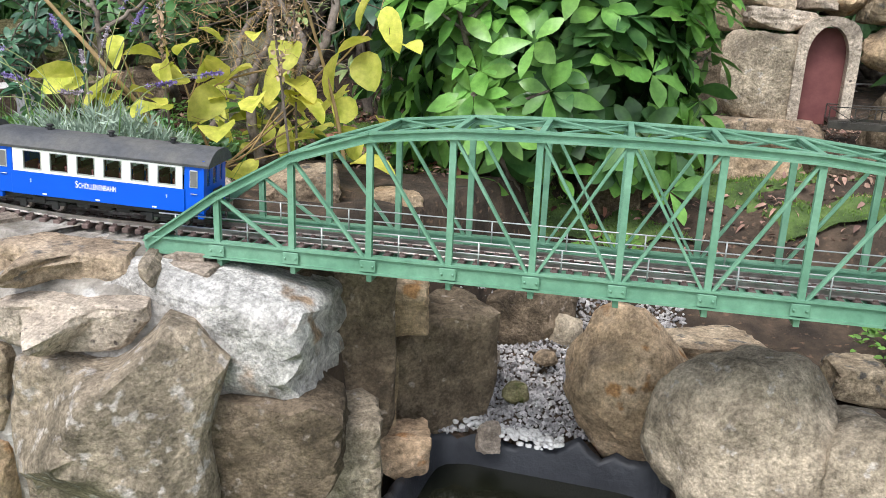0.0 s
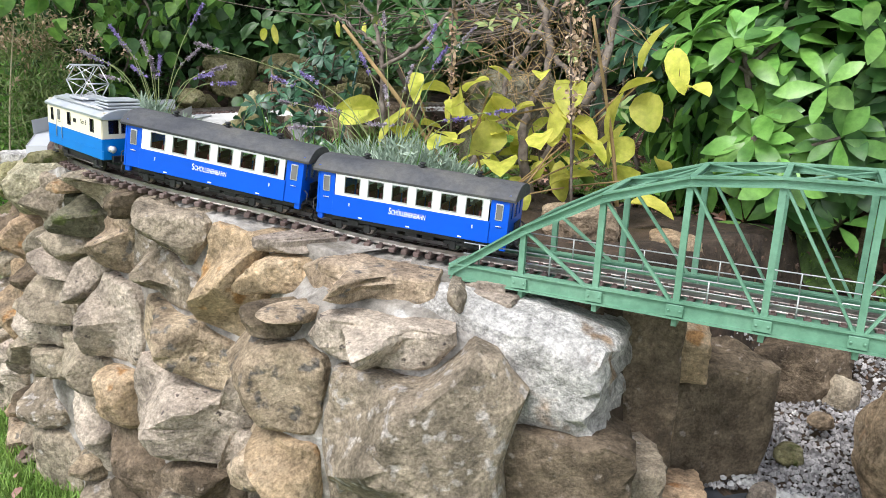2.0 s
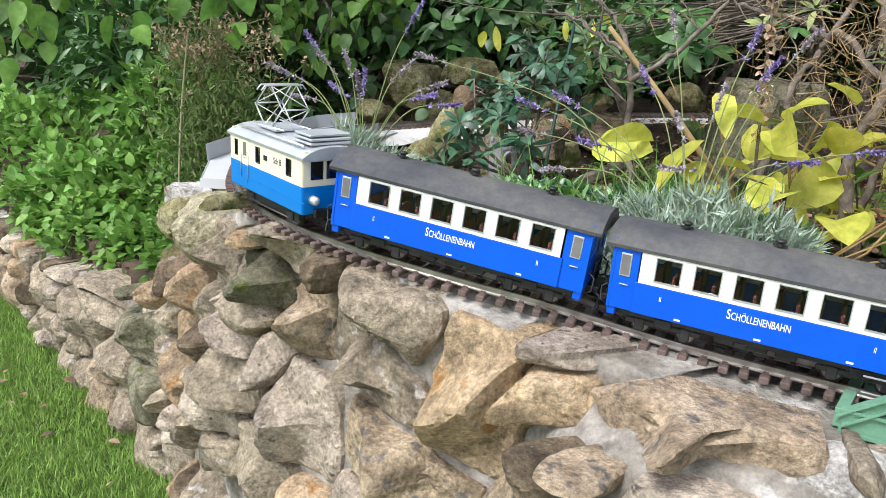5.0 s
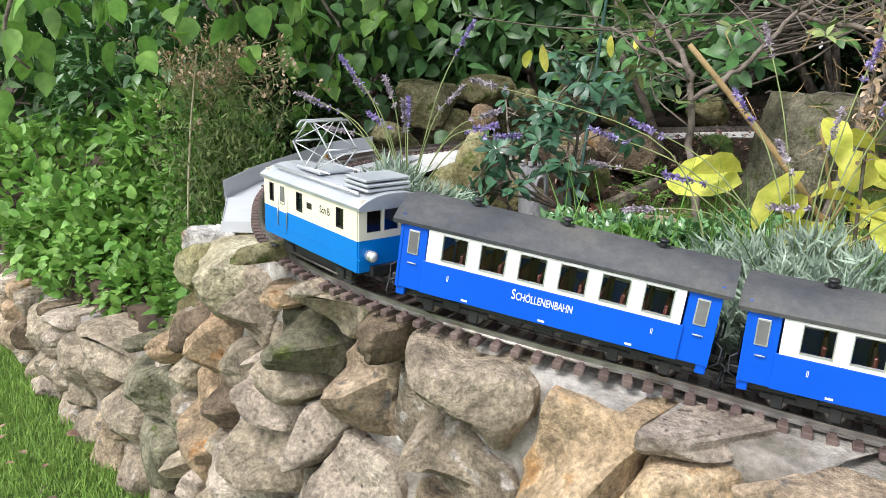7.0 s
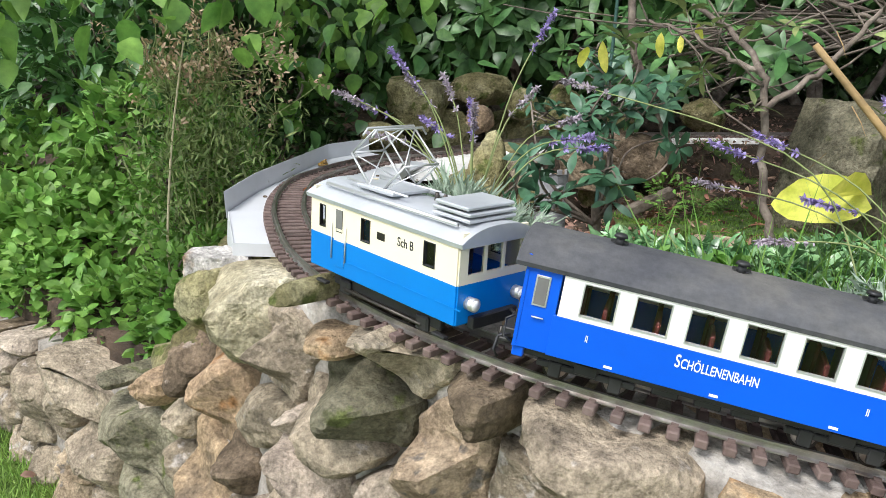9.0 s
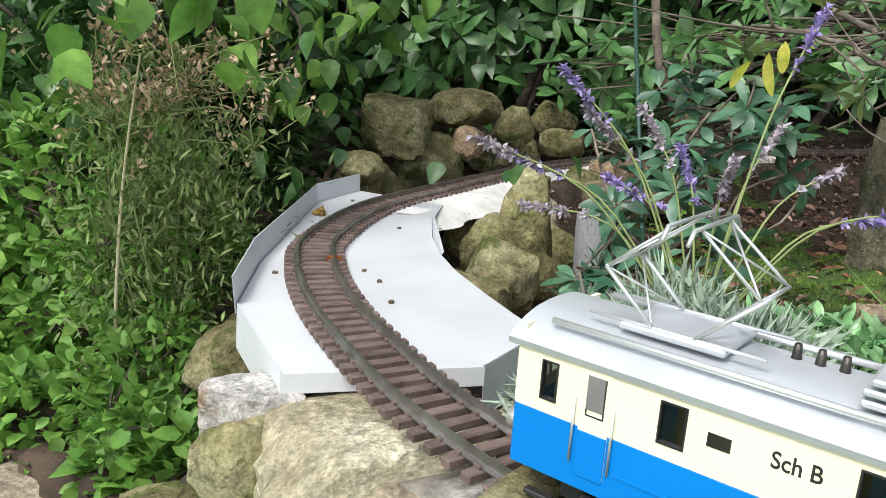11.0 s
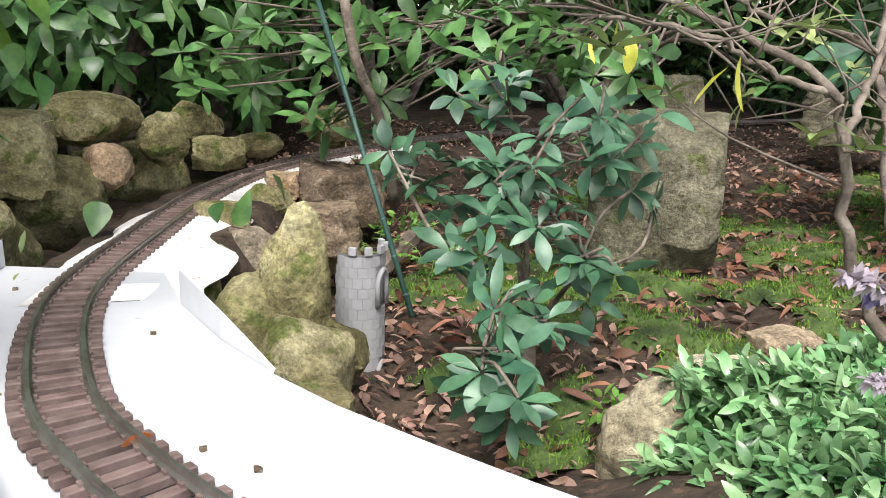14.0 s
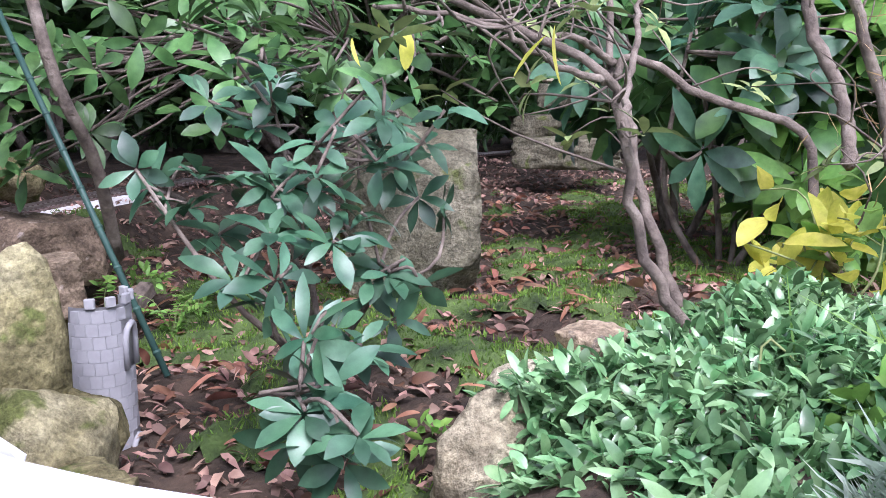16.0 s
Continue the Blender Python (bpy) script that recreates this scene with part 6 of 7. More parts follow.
for bx, by in ((-1.7, 5.0), (-0.6, 5.7), (0.6, 5.9), (-2.8, 4.7), (1.8, 5.6)):
    bush("undergrowth", (bx, by, 0.72), (bx, by, 0.95), (0.6, 0.35, 0.4), 1300, 0.09, 0.045, LEAF_HEDGE, "dark leafy undergrowth in deep shade", "shrub", stems=10)
bush("cotoneaster", (-1.98, 2.3, 0.4), (-1.98, 2.3, 0.62), (0.2, 0.17, 0.26), 2600, 0.022, 0.013, LEAF_MID, "small-leaved dark green cotoneaster beside the low wall", "shrub")
bush("cotoneaster", (-1.85, 2.06, 0.4), (-1.84, 2.08, 0.47), (0.15, 0.13, 0.16), 1300, 0.024, 0.016, LEAF_MID, "small-leaved green shrub at the foot of the stone block", "shrub")
bush("ivy_shrub", (-2.2, 2.75, 0.45), (-2.2, 2.75, 0.75), (0.3, 0.25, 0.35), 2200, 0.035, 0.026, LEAF_HEDGE, "dark ivy-like shrub in shade", "shrub")
bush("laurel_shrub", (-2.9, 3.1, 0.45), (-2.9, 3.0, 0.85), (0.5, 0.35, 0.45), 1500, 0.075, 0.03, LEAF_RHODO_OLD, "dark green laurel-leaved shrub on the terrace", "shrub")
bush("leafy_shrub", (-2.35, 2.62, 0.45), (-2.4, 2.6, 0.72), (0.3, 0.2, 0.2), 700, 0.055, 0.03, LEAF_MID, "mid-green leafy shrub on the terrace", "shrub")
SPI = (-1.88, 2.14, 0.43)
spir = plant("spiraea", SPI, "twiggy shrub with dry brown seed heads", "shrub")
tips = np.array([-1.87, 2.17, 0.99]) + rng.normal(0, 1, (110, 3)) * [0.085, 0.07, 0.05]
twigs(spir, SPI, np.array(SPI), tips, 0.003, 0.001, GREENSTEM, sag=-0.05)
sp = np.repeat(tips, 9, 0) + rng.normal(0, 0.009, (990, 3))
leaves("seed_head_mass", spir, SEEDHEAD, shift(sp, SPI), rng.normal(0, 1, sp.shape) + [0, 0, 0.8], 0.014, 0.007)
lp = np.array([-1.88, 2.17, 0.78]) + rng.normal(0, 1, (3200, 3)) * [0.085, 0.07, 0.12]
leaves("foliage", spir, LEAF_OLIVE, shift(lp, SPI), rng.normal(0, 0.6, lp.shape) + [0, 0, 0.6], 0.022, 0.0055)

# corkscrew hazel that hangs over the far curve
HZ = (-2.35, 3.05, 0.5)
hazel = plant("corkscrew_hazel", HZ, "corkscrew hazel with twisted twigs and hanging green leaves", "shrub")
paths, lp = [], []
ends = [(-1.92, 2.72, 1.0), (-1.95, 2.6, 1.12), (-2.05, 2.45, 1.2), (-2.1, 2.2, 1.22), (-1.9, 1.95, 1.25), (-1.75, 2.7, 1.25), (-1.55, 2.75, 1.32), (-1.85, 2.9, 1.15), (-2.3, 2.3, 1.2), (-2.0, 1.75, 1.22), (-1.35, 2.7, 1.35), (-1.72, 2.45, 1.3), (-2.2, 1.95, 1.2), (-2.45, 2.0, 1.2), (-1.97, 2.66, 0.85), (-1.95, 1.7, 1.06), (-2.06, 1.8, 1.08), (-1.88, 1.86, 1.13), (-1.76, 2.02, 1.17), (-1.62, 2.2, 1.22), (-2.15, 1.72, 1.12)]
for e in ends:
    e = np.array(e)
    top = (np.array(HZ) + e) / 2 + [0, 0, 0.55]
    q = bezier([HZ, (np.array(HZ) * 0.7 + e * 0.3) + [0, 0, 0.5], top, e + [0, 0, 0.12], e - [0, 0, 0.06]], 30)
    q += 0.016 * np.c_[np.sin(np.arange(30) * 0.9), np.cos(np.arange(30) * 0.8), 0 * np.arange(30)] * np.linspace(0, 1, 30)[:, None]
    paths.append((shift(q, HZ), [0.012, 0.0025]))
    for _ in range(42):
        k = rng.integers(13, 30)
        lp.append(q[k] + rng.normal(0, 0.05, 3))
for q in paths:
    tubes("twisted_stem", hazel, BARK, [q])
lp = np.array(lp)
leaves("hanging_foliage", hazel, LEAF_MID, shift(lp, HZ), rng.normal(0, 0.4, lp.shape) + [0, -0.1, -0.8], 0.058, 0.044, 0.2, full=HEART)
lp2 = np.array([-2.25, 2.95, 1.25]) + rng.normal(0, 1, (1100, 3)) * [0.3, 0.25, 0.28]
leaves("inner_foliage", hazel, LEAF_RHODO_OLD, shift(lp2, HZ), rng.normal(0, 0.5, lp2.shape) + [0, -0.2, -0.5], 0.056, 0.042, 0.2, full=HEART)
cane = plant("dry_cane", (-1.9, 2.06, 0.42), "thin pale dry cane standing in the shrubs", "cane")
tubes("cane_stem", cane, PALETIMBER, [(bezier([(0, 0, 0), (-0.02, 0.01, 0.15), (0.0, 0.0, 0.3), (0.03, -0.01, 0.45), (0.08, -0.03, 0.61)], 14), [0.0035, 0.0016])])


# lavender
def lavender(at, centre, radii, n, label, stems):
    p = plant("lavender", at, label, "lavender")
    pts, d = dome(n, centre, radii, -0.05, 0.3)
    d = unit(d * 0.7 + rng.normal(0, 0.5, d.shape) + [0, 0, 0.55])
    blades("foliage", p, LEAF_LAV, shift(pts, at), d, 0.03, 0.0026, bend=0.5)
    k = rng.integers(0, n, n // 5)
    rep = np.repeat(pts[k] + d[k] * 0.012, 6, 0) + rng.normal(0, 0.004, (len(k) * 6, 3))
    blades("shoot_mass", p, LEAF_LAV, shift(rep, at), np.repeat(d[k], 6, 0) + rng.normal(0, 0.45, rep.shape), 0.024, 0.003)
    for i, (a, b, c) in enumerate(stems):
        q = bezier([a, b, c], 12)
        st = tubes("flower_stem", p, GREENSTEM, [(shift(q, at), [0.0011, 0.0008])], 5)
        ax = unit(q[-1] - q[-2])
        t = np.where(rng.random(170) < 0.9, rng.uniform(0, 0.038, 170), rng.uniform(0.048, 0.055, 170))
        fp = q[-1] - ax * t[:, None] + ax * 0.012
        fd = rng.normal(0, 0.8, (170, 3)) + ax * 0.9
        leaves("flower_spike", st, FLOWER_DRY if i % 2 == 0 else FLOWER, shift(fp, at), fd, 0.0062, 0.0032)
    return p


def stem(a, tip, bow=0.04):
    a, tip = np.array(a, float), np.array(tip, float)
    if tip[0] < -0.9:
        tip[1] = min(tip[1], 1.53 + 0.4 * (tip[0] + 1.51))
    return (a, (a + tip) / 2 + [0, 0, bow], tip)


A = (-1.07, 1.65, 0.72)
lavender(A, (-1.07, 1.63, 0.74), (0.12, 0.08, 0.12), 5200, "silver-green lavender bush with long flower stems beside the track",
         [stem((-1.07, 1.66, 0.82), t) for t in ((-1.16, 1.76, 1.0), (-1.22, 1.74, 0.97), (-1.12, 1.8, 1.0), (-1.09, 1.74, 0.97), (-1.02, 1.78, 0.99), (-1.0, 1.72, 1.08), (-0.97, 1.76, 0.96), (-0.93, 1.72, 0.93), (-1.24, 1.8, 0.98),
                                                 (-1.14, 1.68, 0.95), (-1.06, 1.63, 0.97), (-0.93, 1.64, 0.95), (-1.2, 1.68, 0.93), (-1.18, 1.72, 1.03))])
B = (-0.5, 1.62, 0.7)
lavender(B, (-0.5, 1.63, 0.71), (0.19, 0.11, 0.115), 6500, "broad silver-green lavender bush behind the track",
         [((-0.62, 1.62, 0.8), (-0.7, 1.66, 0.94), (-0.945, 1.64, 1.01))] +
         [stem((-0.52, 1.64, 0.78), t) for t in ((-0.62, 1.72, 1.0), (-0.56, 1.7, 0.94), (-0.68, 1.66, 0.9), (-0.6, 1.78, 1.08), (-0.47, 1.72, 1.06), (-0.5, 1.68, 0.98), (-0.44, 1.7, 1.02), (-0.4, 1.74, 1.06), (-0.74, 1.7, 0.96),
                                                 (-0.72, 1.62, 0.86), (-0.38, 1.66, 0.9), (-0.55, 1.62, 0.88), (-0.3, 1.68, 0.92), (-0.8, 1.72, 0.9), (-0.78, 1.66, 0.95))])
wisps = plant("wild_grass", (-0.62, 1.7, 0.7), "thin wild grass blades between lavender and perennial", "grass")
wp = np.array([-0.62, 1.72, 0.7]) + rng.normal(0, 1, (220, 3)) * [0.1, 0.06, 0.01]
blades("blade_mass", wisps, LEAF_MID, shift(wp, (-0.62, 1.7, 0.7)), rng.normal(0, 0.35, wp.shape) + [0, 0, 1], 0.17, 0.0025, bend=0.6)

# periwinkle mound
PV = (-0.68, 1.95, 0.64)
peri = plant("periwinkle", PV, "glossy green periwinkle mound spilling over stones", "ground cover")
pts, d = dome(13000, (-0.7, 1.95, 0.64), (0.37, 0.24, 0.13), -0.05, 0.72)
leaves("foliage", peri, LEAF_VINCA, shift(pts, PV), d * 0.35 + rng.normal(0, 0.6, d.shape) + [0, 0, 0.15], 0.023, 0.0095, 0.4, 0.4, full=OVAL)
near, nd = dome(9500, (-0.89, 1.8, 0.65), (0.22, 0.17, 0.1), 0.0, 0.7)
leaves("near_foliage", peri, LEAF_VINCA, shift(near, PV), nd * 0.35 + rng.normal(0, 0.6, nd.shape) + [0, 0, 0.15], 0.0205, 0.0085, 0.4, 0.4, full=OVAL)
mid, md = dome(5000, (-0.78, 1.86, 0.655), (0.26, 0.16, 0.115), 0.0, 0.75)
leaves("middle_foliage", peri, LEAF_VINCA, shift(mid, PV), md * 0.35 + rng.normal(0, 0.6, md.shape) + [0, 0, 0.15], 0.0215, 0.009, 0.4, 0.4, full=OVAL)
twigs(peri, PV, np.array(PV), pts[:40], 0.002, 0.0012, GREENSTEM)
pts, d = dome(800, (-0.8, 1.78, 0.7), (0.11, 0.08, 0.08), 0.0, 0.6)
g2 = plant("ground_cover", (-0.83, 1.86, 0.7), "low light green leafy ground cover by the lavender", "ground cover")
twigs(g2, (-0.83, 1.86, 0.7), np.array([-0.83, 1.86, 0.68]), pts[:16], 0.002, 0.001, GREENSTEM)
leaves("foliage", g2, LEAF_MID, shift(pts, (-0.83, 1.86, 0.7)), d * 0.4 + rng.normal(0, 0.6, d.shape) + [0, 0, 0.2], 0.03, 0.016, 0.3)

edge, ed = dome(1500, (-1.09, 1.77, 0.7), (0.1, 0.08, 0.06), 0.0, 0.6)
g3 = plant("periwinkle", (-1.09, 1.77, 0.69), "small periwinkle tuft between the grey sheet and the lavender", "ground cover")
leaves("foliage", g3, LEAF_VINCA, shift(edge, (-1.09, 1.77, 0.69)), ed * 0.35 + rng.normal(0, 0.6, ed.shape) + [0, 0, 0.15], 0.021, 0.009, 0.4, 0.4, full=OVAL)
twigs(g3, (-1.09, 1.77, 0.69), np.array([-1.09, 1.77, 0.68]), edge[:14], 0.002, 0.001, GREENSTEM)

# plant with large yellowing leaves
YP = (-0.4, 1.86, 0.68)
yel = plant("yellowing_perennial", YP, "tall perennial with large yellowing leaves and dry stems", "perennial")
lp, ld = [], []
spots = [(-0.52, 1.76, 0.96), (-0.48, 1.78, 0.87), (-0.42, 1.82, 0.9), (-0.57, 1.82, 0.87), (-0.38, 1.84, 0.95), (-0.3, 1.85, 0.88), (-0.24, 1.87, 0.84), (-0.12, 1.9, 0.95), (-0.06, 1.92, 1.0), (-0.16, 1.9, 0.82), (-0.33, 1.8, 0.8), (-0.08, 1.86, 0.78), (-0.2, 1.86, 0.93)]
for c in spots:
    for _ in range(4):
        lp.append(np.array(c) + rng.normal(0, 0.035, 3))
        ld.append(rng.normal(0, 0.55, 3) + [0, -0.35, -0.1])
leaves("foliage", yel, LEAF_YELLOW, shift(lp, YP), ld, 0.08, 0.056, 0.4, 0.4, fold=0.4, full=OVAL)
twigs(yel, YP, np.array([-0.35, 1.87, 0.68]), spots, 0.005, 0.002, DRYSTEM)
for q in [(shift(bezier([(-0.45, 1.84, 0.75), (-0.563, 1.8, 0.909), (-0.70, 1.797, 1.063)], 10), YP), [0.006, 0.004]),
                                   (shift(bezier([(-0.1, 1.88, 0.72), (-0.122, 1.87, 0.857), (-0.17, 1.77, 1.1)], 10), YP), [0.005, 0.003])]:
    tubes("dry_stalk", yel, DRYSTEM, [q])
spikes = [((-0.2, 1.87, 0.7), (-0.2, 1.86, 1.12)), ((-0.46, 1.85, 0.7), (-0.47, 1.83, 1.16)), ((-0.17, 1.72, 0.72), (-0.2, 1.67, 1.15))]
for a, b in spikes:
    tubes("seed_stalk", yel, BARK, [(shift(bezier([a, (np.array(a) + b) / 2, b], 8), YP), [0.003, 0.002])])
for a, b in spikes:
    t = rng.uniform(0.45, 1, 150)[:, None]
    fp = np.array(b) * t + np.array(a) * (1 - t) + rng.normal(0, 0.005, (150, 3))
    leaves("seed_spike", yel, SEEDHEAD, shift(fp, YP), rng.normal(0, 1, fp.shape), 0.012, 0.008)
fl = np.array([-0.33, 1.9, 1.02]) + rng.normal(0, 1, (700, 3)) * [0.1, 0.06, 0.08]
tagged(blades("tendril_mass", yel, DRYSTEM, shift(fl, YP), rng.normal(0, 1, fl.shape), 0.035, 0.0014, bend=1.2), kind="stuff")

# gnarled azalea with bare crooked limbs
AZ = (-0.55, 2.15, 0.66)
az = plant("azalea", AZ, "gnarled bare-limbed azalea with a few leaves", "shrub")
limbs = [([(-0.66, 2.04, 0.66), (-0.713, 2.1, 0.76), (-0.735, 2.125, 0.82), (-0.746, 2.14, 0.88), (-0.756, 2.153, 0.985), (-0.769, 2.167, 1.028), (-0.82, 2.245, 1.078), (-0.9, 2.33, 1.13)], [0.0085, 0.0045]),
         ([(-0.53, 2.2, 0.68), (-0.5, 2.27, 0.78), (-0.475, 2.341, 0.896), (-0.47, 2.36, 0.97), (-0.422, 2.439, 1.047), (-0.36, 2.5, 1.2)], [0.01, 0.006]),
         ([(-0.43, 2.42, 1.04), (-0.4, 2.41, 1.072), (-0.331, 2.315, 1.008), (-0.26, 2.188, 0.95), (-0.3, 2.129, 0.796), (-0.32, 2.07, 0.72)], [0.007, 0.008]),
         ([(-0.15, 2.25, 1.25), (-0.178, 2.233, 1.144), (-0.19, 2.161, 0.998), (-0.23, 2.12, 0.9)], [0.01, 0.011]),
         ([(-0.765, 2.16, 1.02), (-0.82, 2.2, 1.04), (-0.9, 2.22, 1.08), (-1.0, 2.3, 1.1)], [0.005, 0.0025]),
         ([(-0.754, 2.15, 0.96), (-0.68, 2.2, 1.02), (-0.6, 2.25, 1.12), (-0.52, 2.3, 1.2)], [0.006, 0.003]),
         ([(-0.42, 2.43, 1.06), (-0.5, 2.45, 1.1), (-0.6, 2.5, 1.12), (-0.72, 2.5, 1.18)], [0.007, 0.003]),
         ([(-0.3, 1.95, 0.7), (-0.34, 2.0, 0.85), (-0.3, 2.06, 1.02), (-0.36, 2.1, 1.18)], [0.013, 0.007])]
for p, r in limbs:
    tubes("crooked_limb", az, BARK, [(shift(bezier(p, 26), AZ) + rng.normal(0, 0.0025, (26, 3)), r)], 8)
tips = []
paths = []
for p, _ in limbs:
    q = bezier(p, 26)
    for _ in range(9):
        k = rng.integers(9, 26)
        tip = q[k] + rng.normal(0, 0.09, 3) + [0, 0, 0.04]
        if tip[2] < 0.9:
            continue
        paths.append((shift(bezier([q[k], (q[k] + tip) / 2 + rng.normal(0, 0.02, 3), tip], 7), AZ), [0.0022, 0.0008]))
        tips.append(tip)
tagged(tubes("twig_mass", az, BARK, paths, 5), kind="stuff")
tips = np.array(tips)
sel = tips[rng.random(len(tips)) < 0.4]
whorls("foliage", az, LEAF_OLIVE, shift(sel, AZ), rng.normal(0, 0.4, sel.shape) + [0, 0, 0.8], 0.04, 0.014, 5)
yl = np.array([(-1.0, 2.03, 1.06), (-1.02, 2.02, 1.05), (-0.95, 2.3, 1.08), (-0.9, 2.42, 1.1), (-0.93, 2.44, 1.08)])
leaves("yellowing_foliage", az, LEAF_YELLOW, shift(yl, AZ), rng.normal(0, 0.3, yl.shape) + [0, 0, -0.8], 0.04, 0.016, full=OVAL)

# young rhododendron in the moss
SR = (-1.06, 2.34, 0.58)
srh = plant("young_rhododendron", SR, "open young rhododendron with blue-green leaf whorls in the moss", "shrub")
seeds = np.array([(-0.795, 2.762, 0.937), (-0.954, 2.642, 0.708), (-1.032, 2.412, 0.62), (-1.061, 2.882, 0.897), (-0.811, 2.887, 1.014), (-0.746, 2.64, 0.724), (-0.632, 2.775, 0.942), (-0.993, 2.851, 0.839), (-0.597, 2.738, 0.828), (-0.875, 2.518, 0.65),
                  (-0.72, 2.75, 0.87), (-0.85, 2.8, 0.86), (-0.7, 2.7, 0.98), (-0.92, 2.7, 0.8), (-0.8, 2.66, 0.8), (-0.98, 2.5, 0.68)])
seeds = np.array([-1.509, 1.559, 0.993]) * 0.36 + seeds * 0.64   # nearer the track
extra = seeds[rng.integers(0, len(seeds), 42)] + rng.normal(0, 0.032, (42, 3))
extra[:, 0] = np.maximum(extra[:, 0], -1.2)
extra[:, 2] = np.maximum(extra[:, 2], 0.64)
tp = np.concatenate([seeds, extra])
whorls("foliage", srh, LEAF_BLUISH, shift(tp, SR), rng.normal(0, 0.35, tp.shape) + [-0.15, -0.35, 0.75], 0.041, 0.017, 7, 0.95, 0.5, full=SPOON)
twigs(srh, SR, np.array([-1.05, 2.33, 0.7]), tp, 0.005, 0.002, BARK)
tubes("trunk", srh, BARK, [(shift(bezier([(-1.06, 2.34, 0.55), (-1.045, 2.34, 0.64), (-1.05, 2.33, 0.74)], 8), SR), [0.013, 0.009])], 8)
UR = (-0.3, 3.4, 0.62)
ur = plant("overhanging_rhododendron", UR, "rhododendron boughs hanging over the mossy ground", "shrub")
seeds = np.array([(-0.494, 3.156, 1.157), (-0.623, 3.344, 1.164), (-0.256, 2.983, 1.107), (-0.206, 2.941, 1.005), (-0.049, 2.598, 1.163), (-0.4, 3.0, 1.22), (-0.7, 3.2, 1.22), (-0.85, 3.1, 1.2), (-0.1, 2.9, 1.2), (-0.55, 3.0, 1.1), (-0.95, 3.3, 1.2)])
tp = np.concatenate([seeds, seeds[rng.integers(0, len(seeds), 44)] + rng.normal(0, 0.1, (44, 3)) * [1.3, 1, 0.5] + [0, 0.05, 0.06]])
low_boughs = np.array([(-1.07, 3.21, 1.11), (-1.0, 3.09, 1.06), (-1.14, 3.32, 1.02), (-0.96, 2.88, 1.12), (-0.89, 2.75, 1.05), (-0.8, 2.83, 1.11), (-0.77, 2.71, 1.02), (-1.37, 3.43, 1.03), (-1.27, 3.43, 1.1), (-1.18, 3.22, 0.95), (-0.74, 2.58, 1.06), (-0.9, 2.86, 1.14)])
tp = np.concatenate([tp, low_boughs, low_boughs[rng.integers(0, len(low_boughs), 40)] + rng.normal(0, 0.07, (40, 3))])
whorls("foliage", ur, LEAF_RHODO_MID, shift(tp, UR), rng.normal(0, 0.35, tp.shape) + [-0.15, -0.4, 0.6], 0.066, 0.025, 7, full=SPOON)
twigs(ur, UR, np.array([-0.35, 3.4, 1.0]), tp, 0.008, 0.0025, BARK, sag=-0.08)
tubes("trunk", ur, BARK, [(shift(bezier([(-0.3, 3.4, 0.6), (-0.34, 3.4, 0.85), (-0.35, 3.4, 1.05)], 8), UR), [0.022, 0.014])], 8)
tubes("second_trunk", ur, BARK, [(shift(bezier([(-1.0, 3.2, 0.7), (-1.06, 3.1, 0.9), (-1.13, 3.05, 1.05), (-1.16, 3.1, 1.3)], 12), UR), [0.013, 0.01])], 8)
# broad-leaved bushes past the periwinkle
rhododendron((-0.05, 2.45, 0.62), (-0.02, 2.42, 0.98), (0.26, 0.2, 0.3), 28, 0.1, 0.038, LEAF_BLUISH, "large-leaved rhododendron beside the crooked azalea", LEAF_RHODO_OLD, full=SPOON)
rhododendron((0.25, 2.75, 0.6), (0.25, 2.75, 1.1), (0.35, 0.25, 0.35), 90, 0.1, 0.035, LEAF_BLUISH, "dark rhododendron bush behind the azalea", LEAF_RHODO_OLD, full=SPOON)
bl = plant("broad_leaved_perennial", (-0.33, 2.1, 0.66), "light yellow-green broad leaves beside the periwinkle", "perennial")
lp = np.array([-0.34, 2.1, 0.78]) + rng.normal(0, 1, (64, 3)) * [0.09, 0.06, 0.05]
leaves("foliage", bl, LEAF_YELLOW, shift(lp[:40], (-0.33, 2.1, 0.66)), rng.normal(0, 0.5, (40, 3)) + [-0.3, -0.3, 0.1], 0.06, 0.034, fold=0.4, full=OVAL)
leaves("green_foliage", bl, LEAF_BRIGHT, shift(lp[40:], (-0.33, 2.1, 0.66)), rng.normal(0, 0.5, (24, 3)) + [-0.3, -0.3, 0.2], 0.06, 0.034, full=OVAL)
twigs(bl, (-0.33, 2.1, 0.66), np.array([-0.33, 2.1, 0.66]), lp[:16], 0.003, 0.0015, GREENSTEM)

# ---- moss, fallen leaves, grass ----
mx = np.arange(-1.25, 1.2, 0.018)
my = np.arange(2.15, 3.7, 0.018)
MX, MY = np.meshgrid(mx, my)
mask = np.array([[noise.fractal(Vector((x * 4.2, y * 4.2, 3.1)), 1.0, 2.0, 3) for x in mx] for y in my])
mask = mask + 0.2 - 0.5 * np.clip((-0.95 - MX) / 0.2, 0, 1.5) - 0.35 * np.clip((MY - 3.0) / 0.4, 0, 2)
MZ = ground_z(MX, MY) - 0.022 + 0.036 * np.clip((mask - 0.02) * 5, 0, 1) ** 0.7 + 0.004 * np.sin(MX * 90) * np.cos(MY * 83)
ok = mask > 0.02
cells = np.where(ok[:-1, :-1] & ok[1:, :-1] & ok[:-1, 1:] & ok[1:, 1:])
nxm = len(mx)
ci = cells[0] * nxm + cells[1]
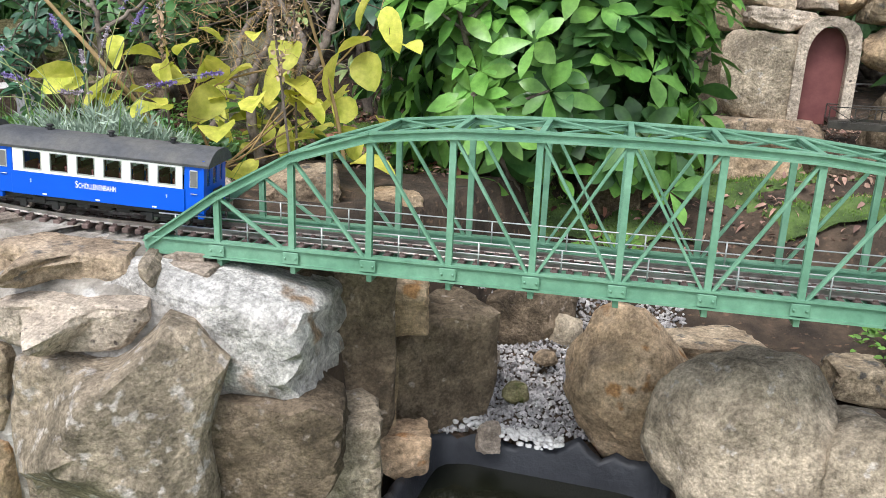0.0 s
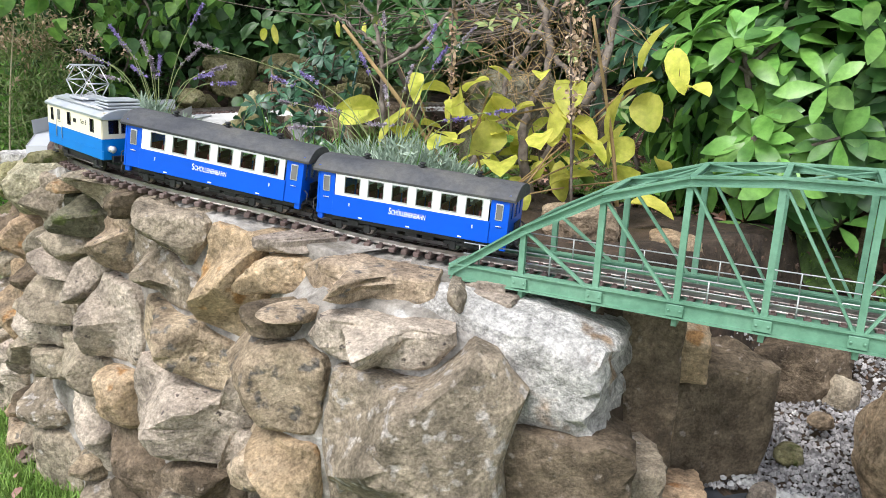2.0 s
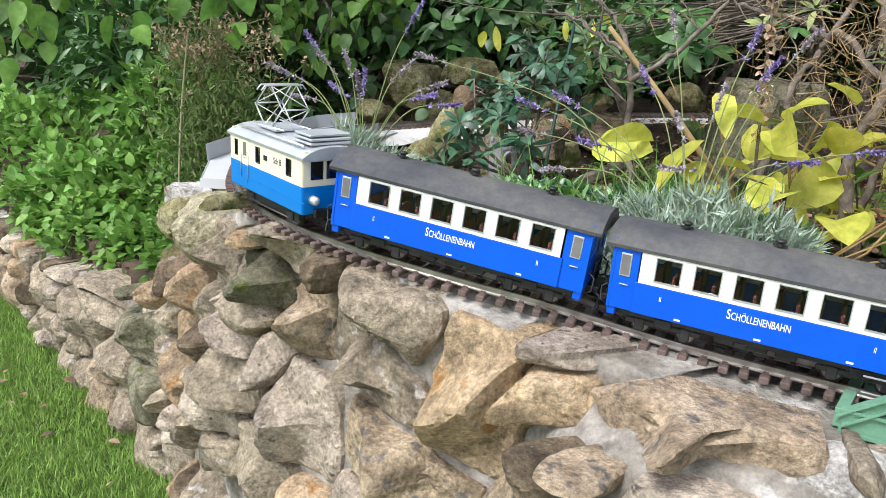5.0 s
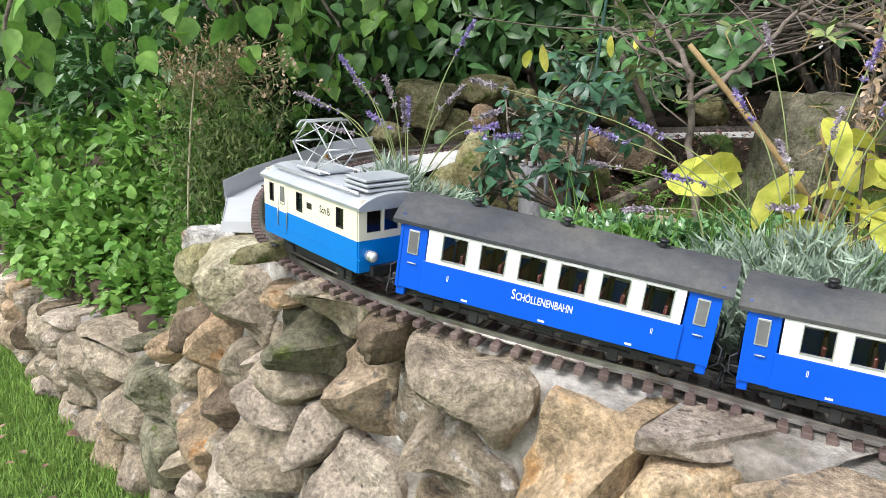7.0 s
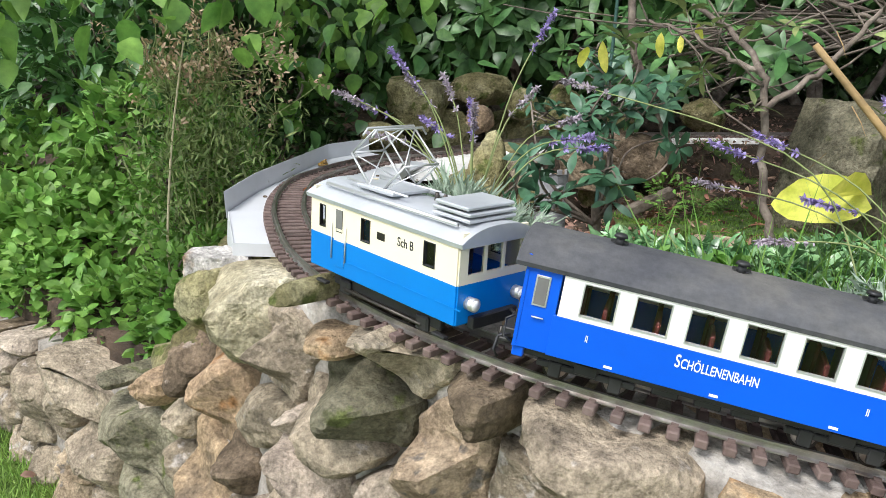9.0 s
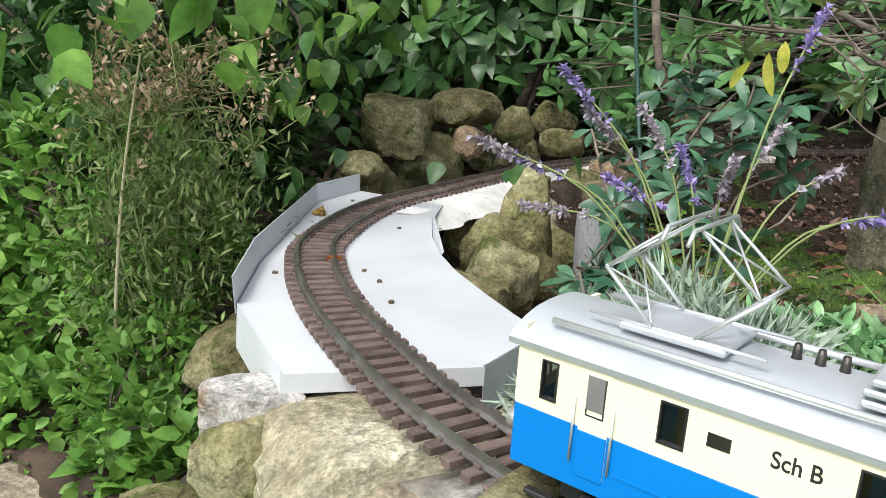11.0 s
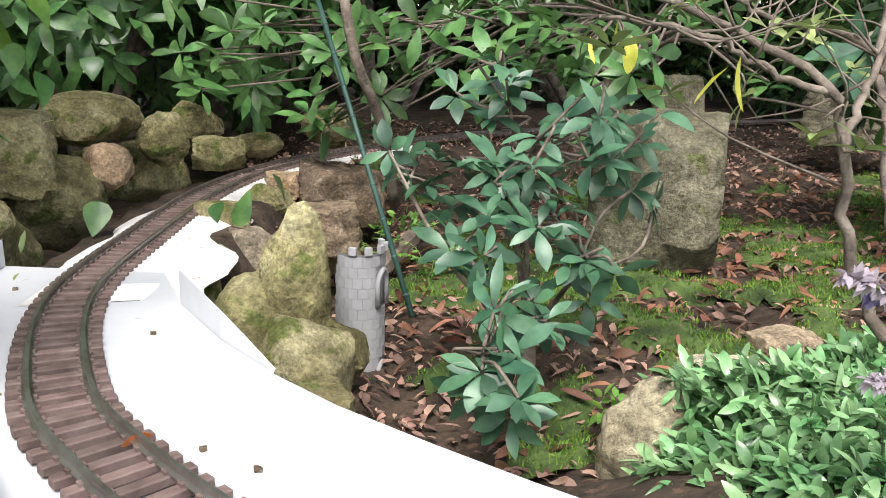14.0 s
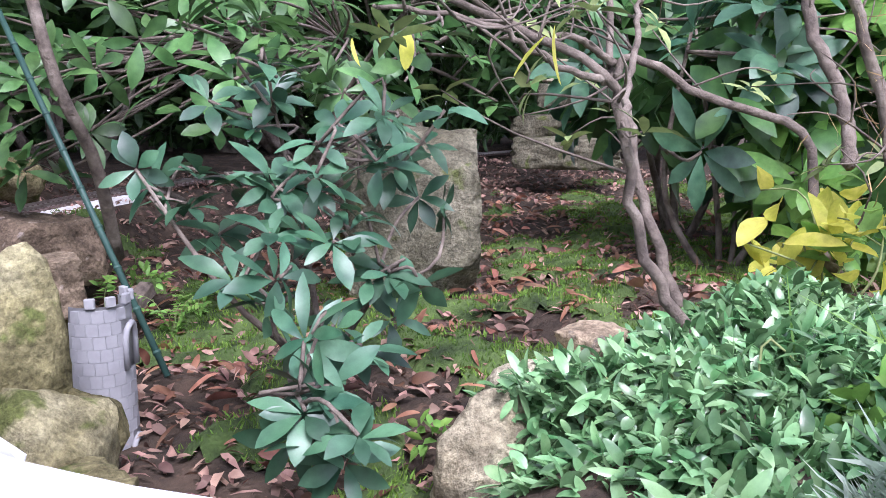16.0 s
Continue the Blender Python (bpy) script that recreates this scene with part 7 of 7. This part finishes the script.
moss = tagged(mesh_object("moss", np.stack([MX, MY, MZ], -1).reshape(-1, 3), np.stack([ci, ci + 1, ci + nxm + 1, ci + nxm], 1), material("moss_mat", [(0.03, 0.05, 0.015), (0.085, 0.14, 0.035), (0.16, 0.24, 0.065)], 14, 0.95, 1.0, 160, depth=0.01), smooth=True),
              "uneven bright green moss over garden soil", "moss", kind="stuff")
sel = rng.integers(0, len(cells[0]), 45000)
mp = np.stack([mx[cells[1][sel]], my[cells[0][sel]]], 1) + rng.uniform(0, 0.018, (45000, 2))
mz = MZ[cells[0][sel], cells[1][sel]]
tagged(blades("moss_tufts", None, MOSS, np.c_[mp, mz - 0.001], rng.normal(0, 0.45, (45000, 3)) + [0, 0, 1], 0.01, 0.0022), "short moss tufts", "moss", kind="stuff")
dp = rng.uniform([-1.3, 2.1], [1.6, 4.6], (16000, 2))
keep = rng.random(16000) < np.where(dp[:, 0] < -0.9, 1.0, 0.65)
dp = dp[keep]
tagged(leaves("fallen_leaves", None, DRYLEAF, np.c_[dp, ground_z(dp[:, 0], dp[:, 1]) + 0.012], np.c_[rng.normal(0, 1, (len(dp), 2)), rng.normal(0.1, 0.2, len(dp))], 0.019, 0.0095, 0.6, 0.7), "curled brown fallen leaves", "fallen leaves", kind="stuff")
lp = rng.uniform([-1.15, 2.15], [0.7, 3.5], (1100, 2))
tagged(leaves("long_fallen_leaves", None, leaf_mat("red_brown_leaf", (0.13, 0.05, 0.03), (0.34, 0.17, 0.1), 0.6, 0.6, 0.1), np.c_[lp, ground_z(lp[:, 0], lp[:, 1]) + 0.017],
              np.c_[rng.normal(0, 1, (len(lp), 2)), rng.normal(0.08, 0.2, len(lp))], 0.036, 0.011, 0.5, 0.5, full=OVAL), "long curled red-brown fallen leaves on the moss", "fallen leaves", kind="stuff")
gp = rng.uniform([-3.4, 0.7], [-0.6, 2.3], (90000, 2))
gp = gp[(gp[:, 1] < np.interp(gp[:, 0], WX, WY) + 0.01) & (gp[:, 1] > np.interp(gp[:, 0], WX, WY) - 0.75)]
gz = 0.03 + 0.012 * np.sin(gp[:, 0] * 2.1) * np.cos(gp[:, 1] * 1.7)
tagged(blades("grass", None, GRASS, np.c_[gp, gz - 0.002], rng.normal(0, 0.4, (len(gp), 3)) + [0, 0, 1], 0.034, 0.0032), "mown green grass of the lawn", "grass", kind="stuff")
dp = rng.uniform([-2.4, 1.2], [-1.0, 1.9], (60, 2))
dp = dp[dp[:, 1] < np.interp(dp[:, 0], WX, WY) - 0.04]
tagged(leaves("lawn_leaves", None, DRYLEAF, np.c_[dp, np.full(len(dp), 0.06)], np.c_[rng.normal(0, 1, (len(dp), 2)), np.zeros(len(dp))], 0.03, 0.018), "a few orange fallen leaves on the lawn", "fallen leaves", kind="stuff")
track_leaf = plant("fallen_leaf", (-1.528, 1.994, 0.768), "curled orange fallen leaf lying between the rails", "leaf")
leaves("leaf_blade", track_leaf, leaf_mat("orange_leaf", (0.5, 0.14, 0.03), (0.62, 0.24, 0.06), 0.6, 0.2, 0.2), [(0, 0, 0.004)], [(0.8, 0.5, 0.1)], 0.026, 0.013, 0.3, 0.1, full=OVAL)
# small seedlings in wall crevices and on the bank
for x, y, z, r, n in ((-0.19, 1.2, 0.2, 0.05, 160), (0.5, 2.05, 0.5, 0.09, 200), (1.05, 1.72, 0.45, 0.12, 260), (-1.06, 2.3, 0.6, 0.03, 26), (-0.98, 2.22, 0.63, 0.03, 22), (-1.0, 3.1, 0.66, 0.07, 60)):
    c = plant("seedling", (x, y, z), "small green seedling growing between stones", "seedling", "seedlings")
    pts, d = dome(n, (x, y, z), (r, r, r * 0.6), 0, 0.3)
    leaves("foliage", c, LEAF_MID, shift(pts, (x, y, z)), d + rng.normal(0, 0.4, d.shape), 0.018, 0.011)

# small ferns in the soil behind the tower
for fx, fy in ((-0.98, 2.98), (-0.9, 3.06), (-1.06, 3.12)):
    fz = float(ground_z(fx, fy))
    fern = plant("fern", (fx, fy, fz), "small light green fern in the soil", "fern", "ferns behind the tower")
    for k in range(6):
        a = 6.283 * k / 6 + rng.normal(0, 0.25)
        rise, reach = rng.uniform(0.05, 0.09), rng.uniform(0.05, 0.09)
        q = bezier([(0, 0, 0), (0.4 * reach * math.cos(a), 0.4 * reach * math.sin(a), 0.8 * rise), (reach * math.cos(a), reach * math.sin(a), rise)], 14)
        frond = tubes("frond", fern, GREENSTEM, [(q, [0.0012, 0.0006])], 4)
        side = np.array([-math.sin(a), math.cos(a), 0.1])
        lp = np.repeat(q[2:], 2, 0)
        ld = np.tile([side, -side], (12, 1)) + 0.35 * np.array([math.cos(a), math.sin(a), 0])
        for nm, mask_ in (("lower_blade", slice(0, 12)), ("tip_blade", slice(12, 24))):
            leaves(nm, frond, LEAF_BRIGHT, lp[mask_], ld[mask_], 0.016 if nm[0] == "t" else 0.022, 0.006)
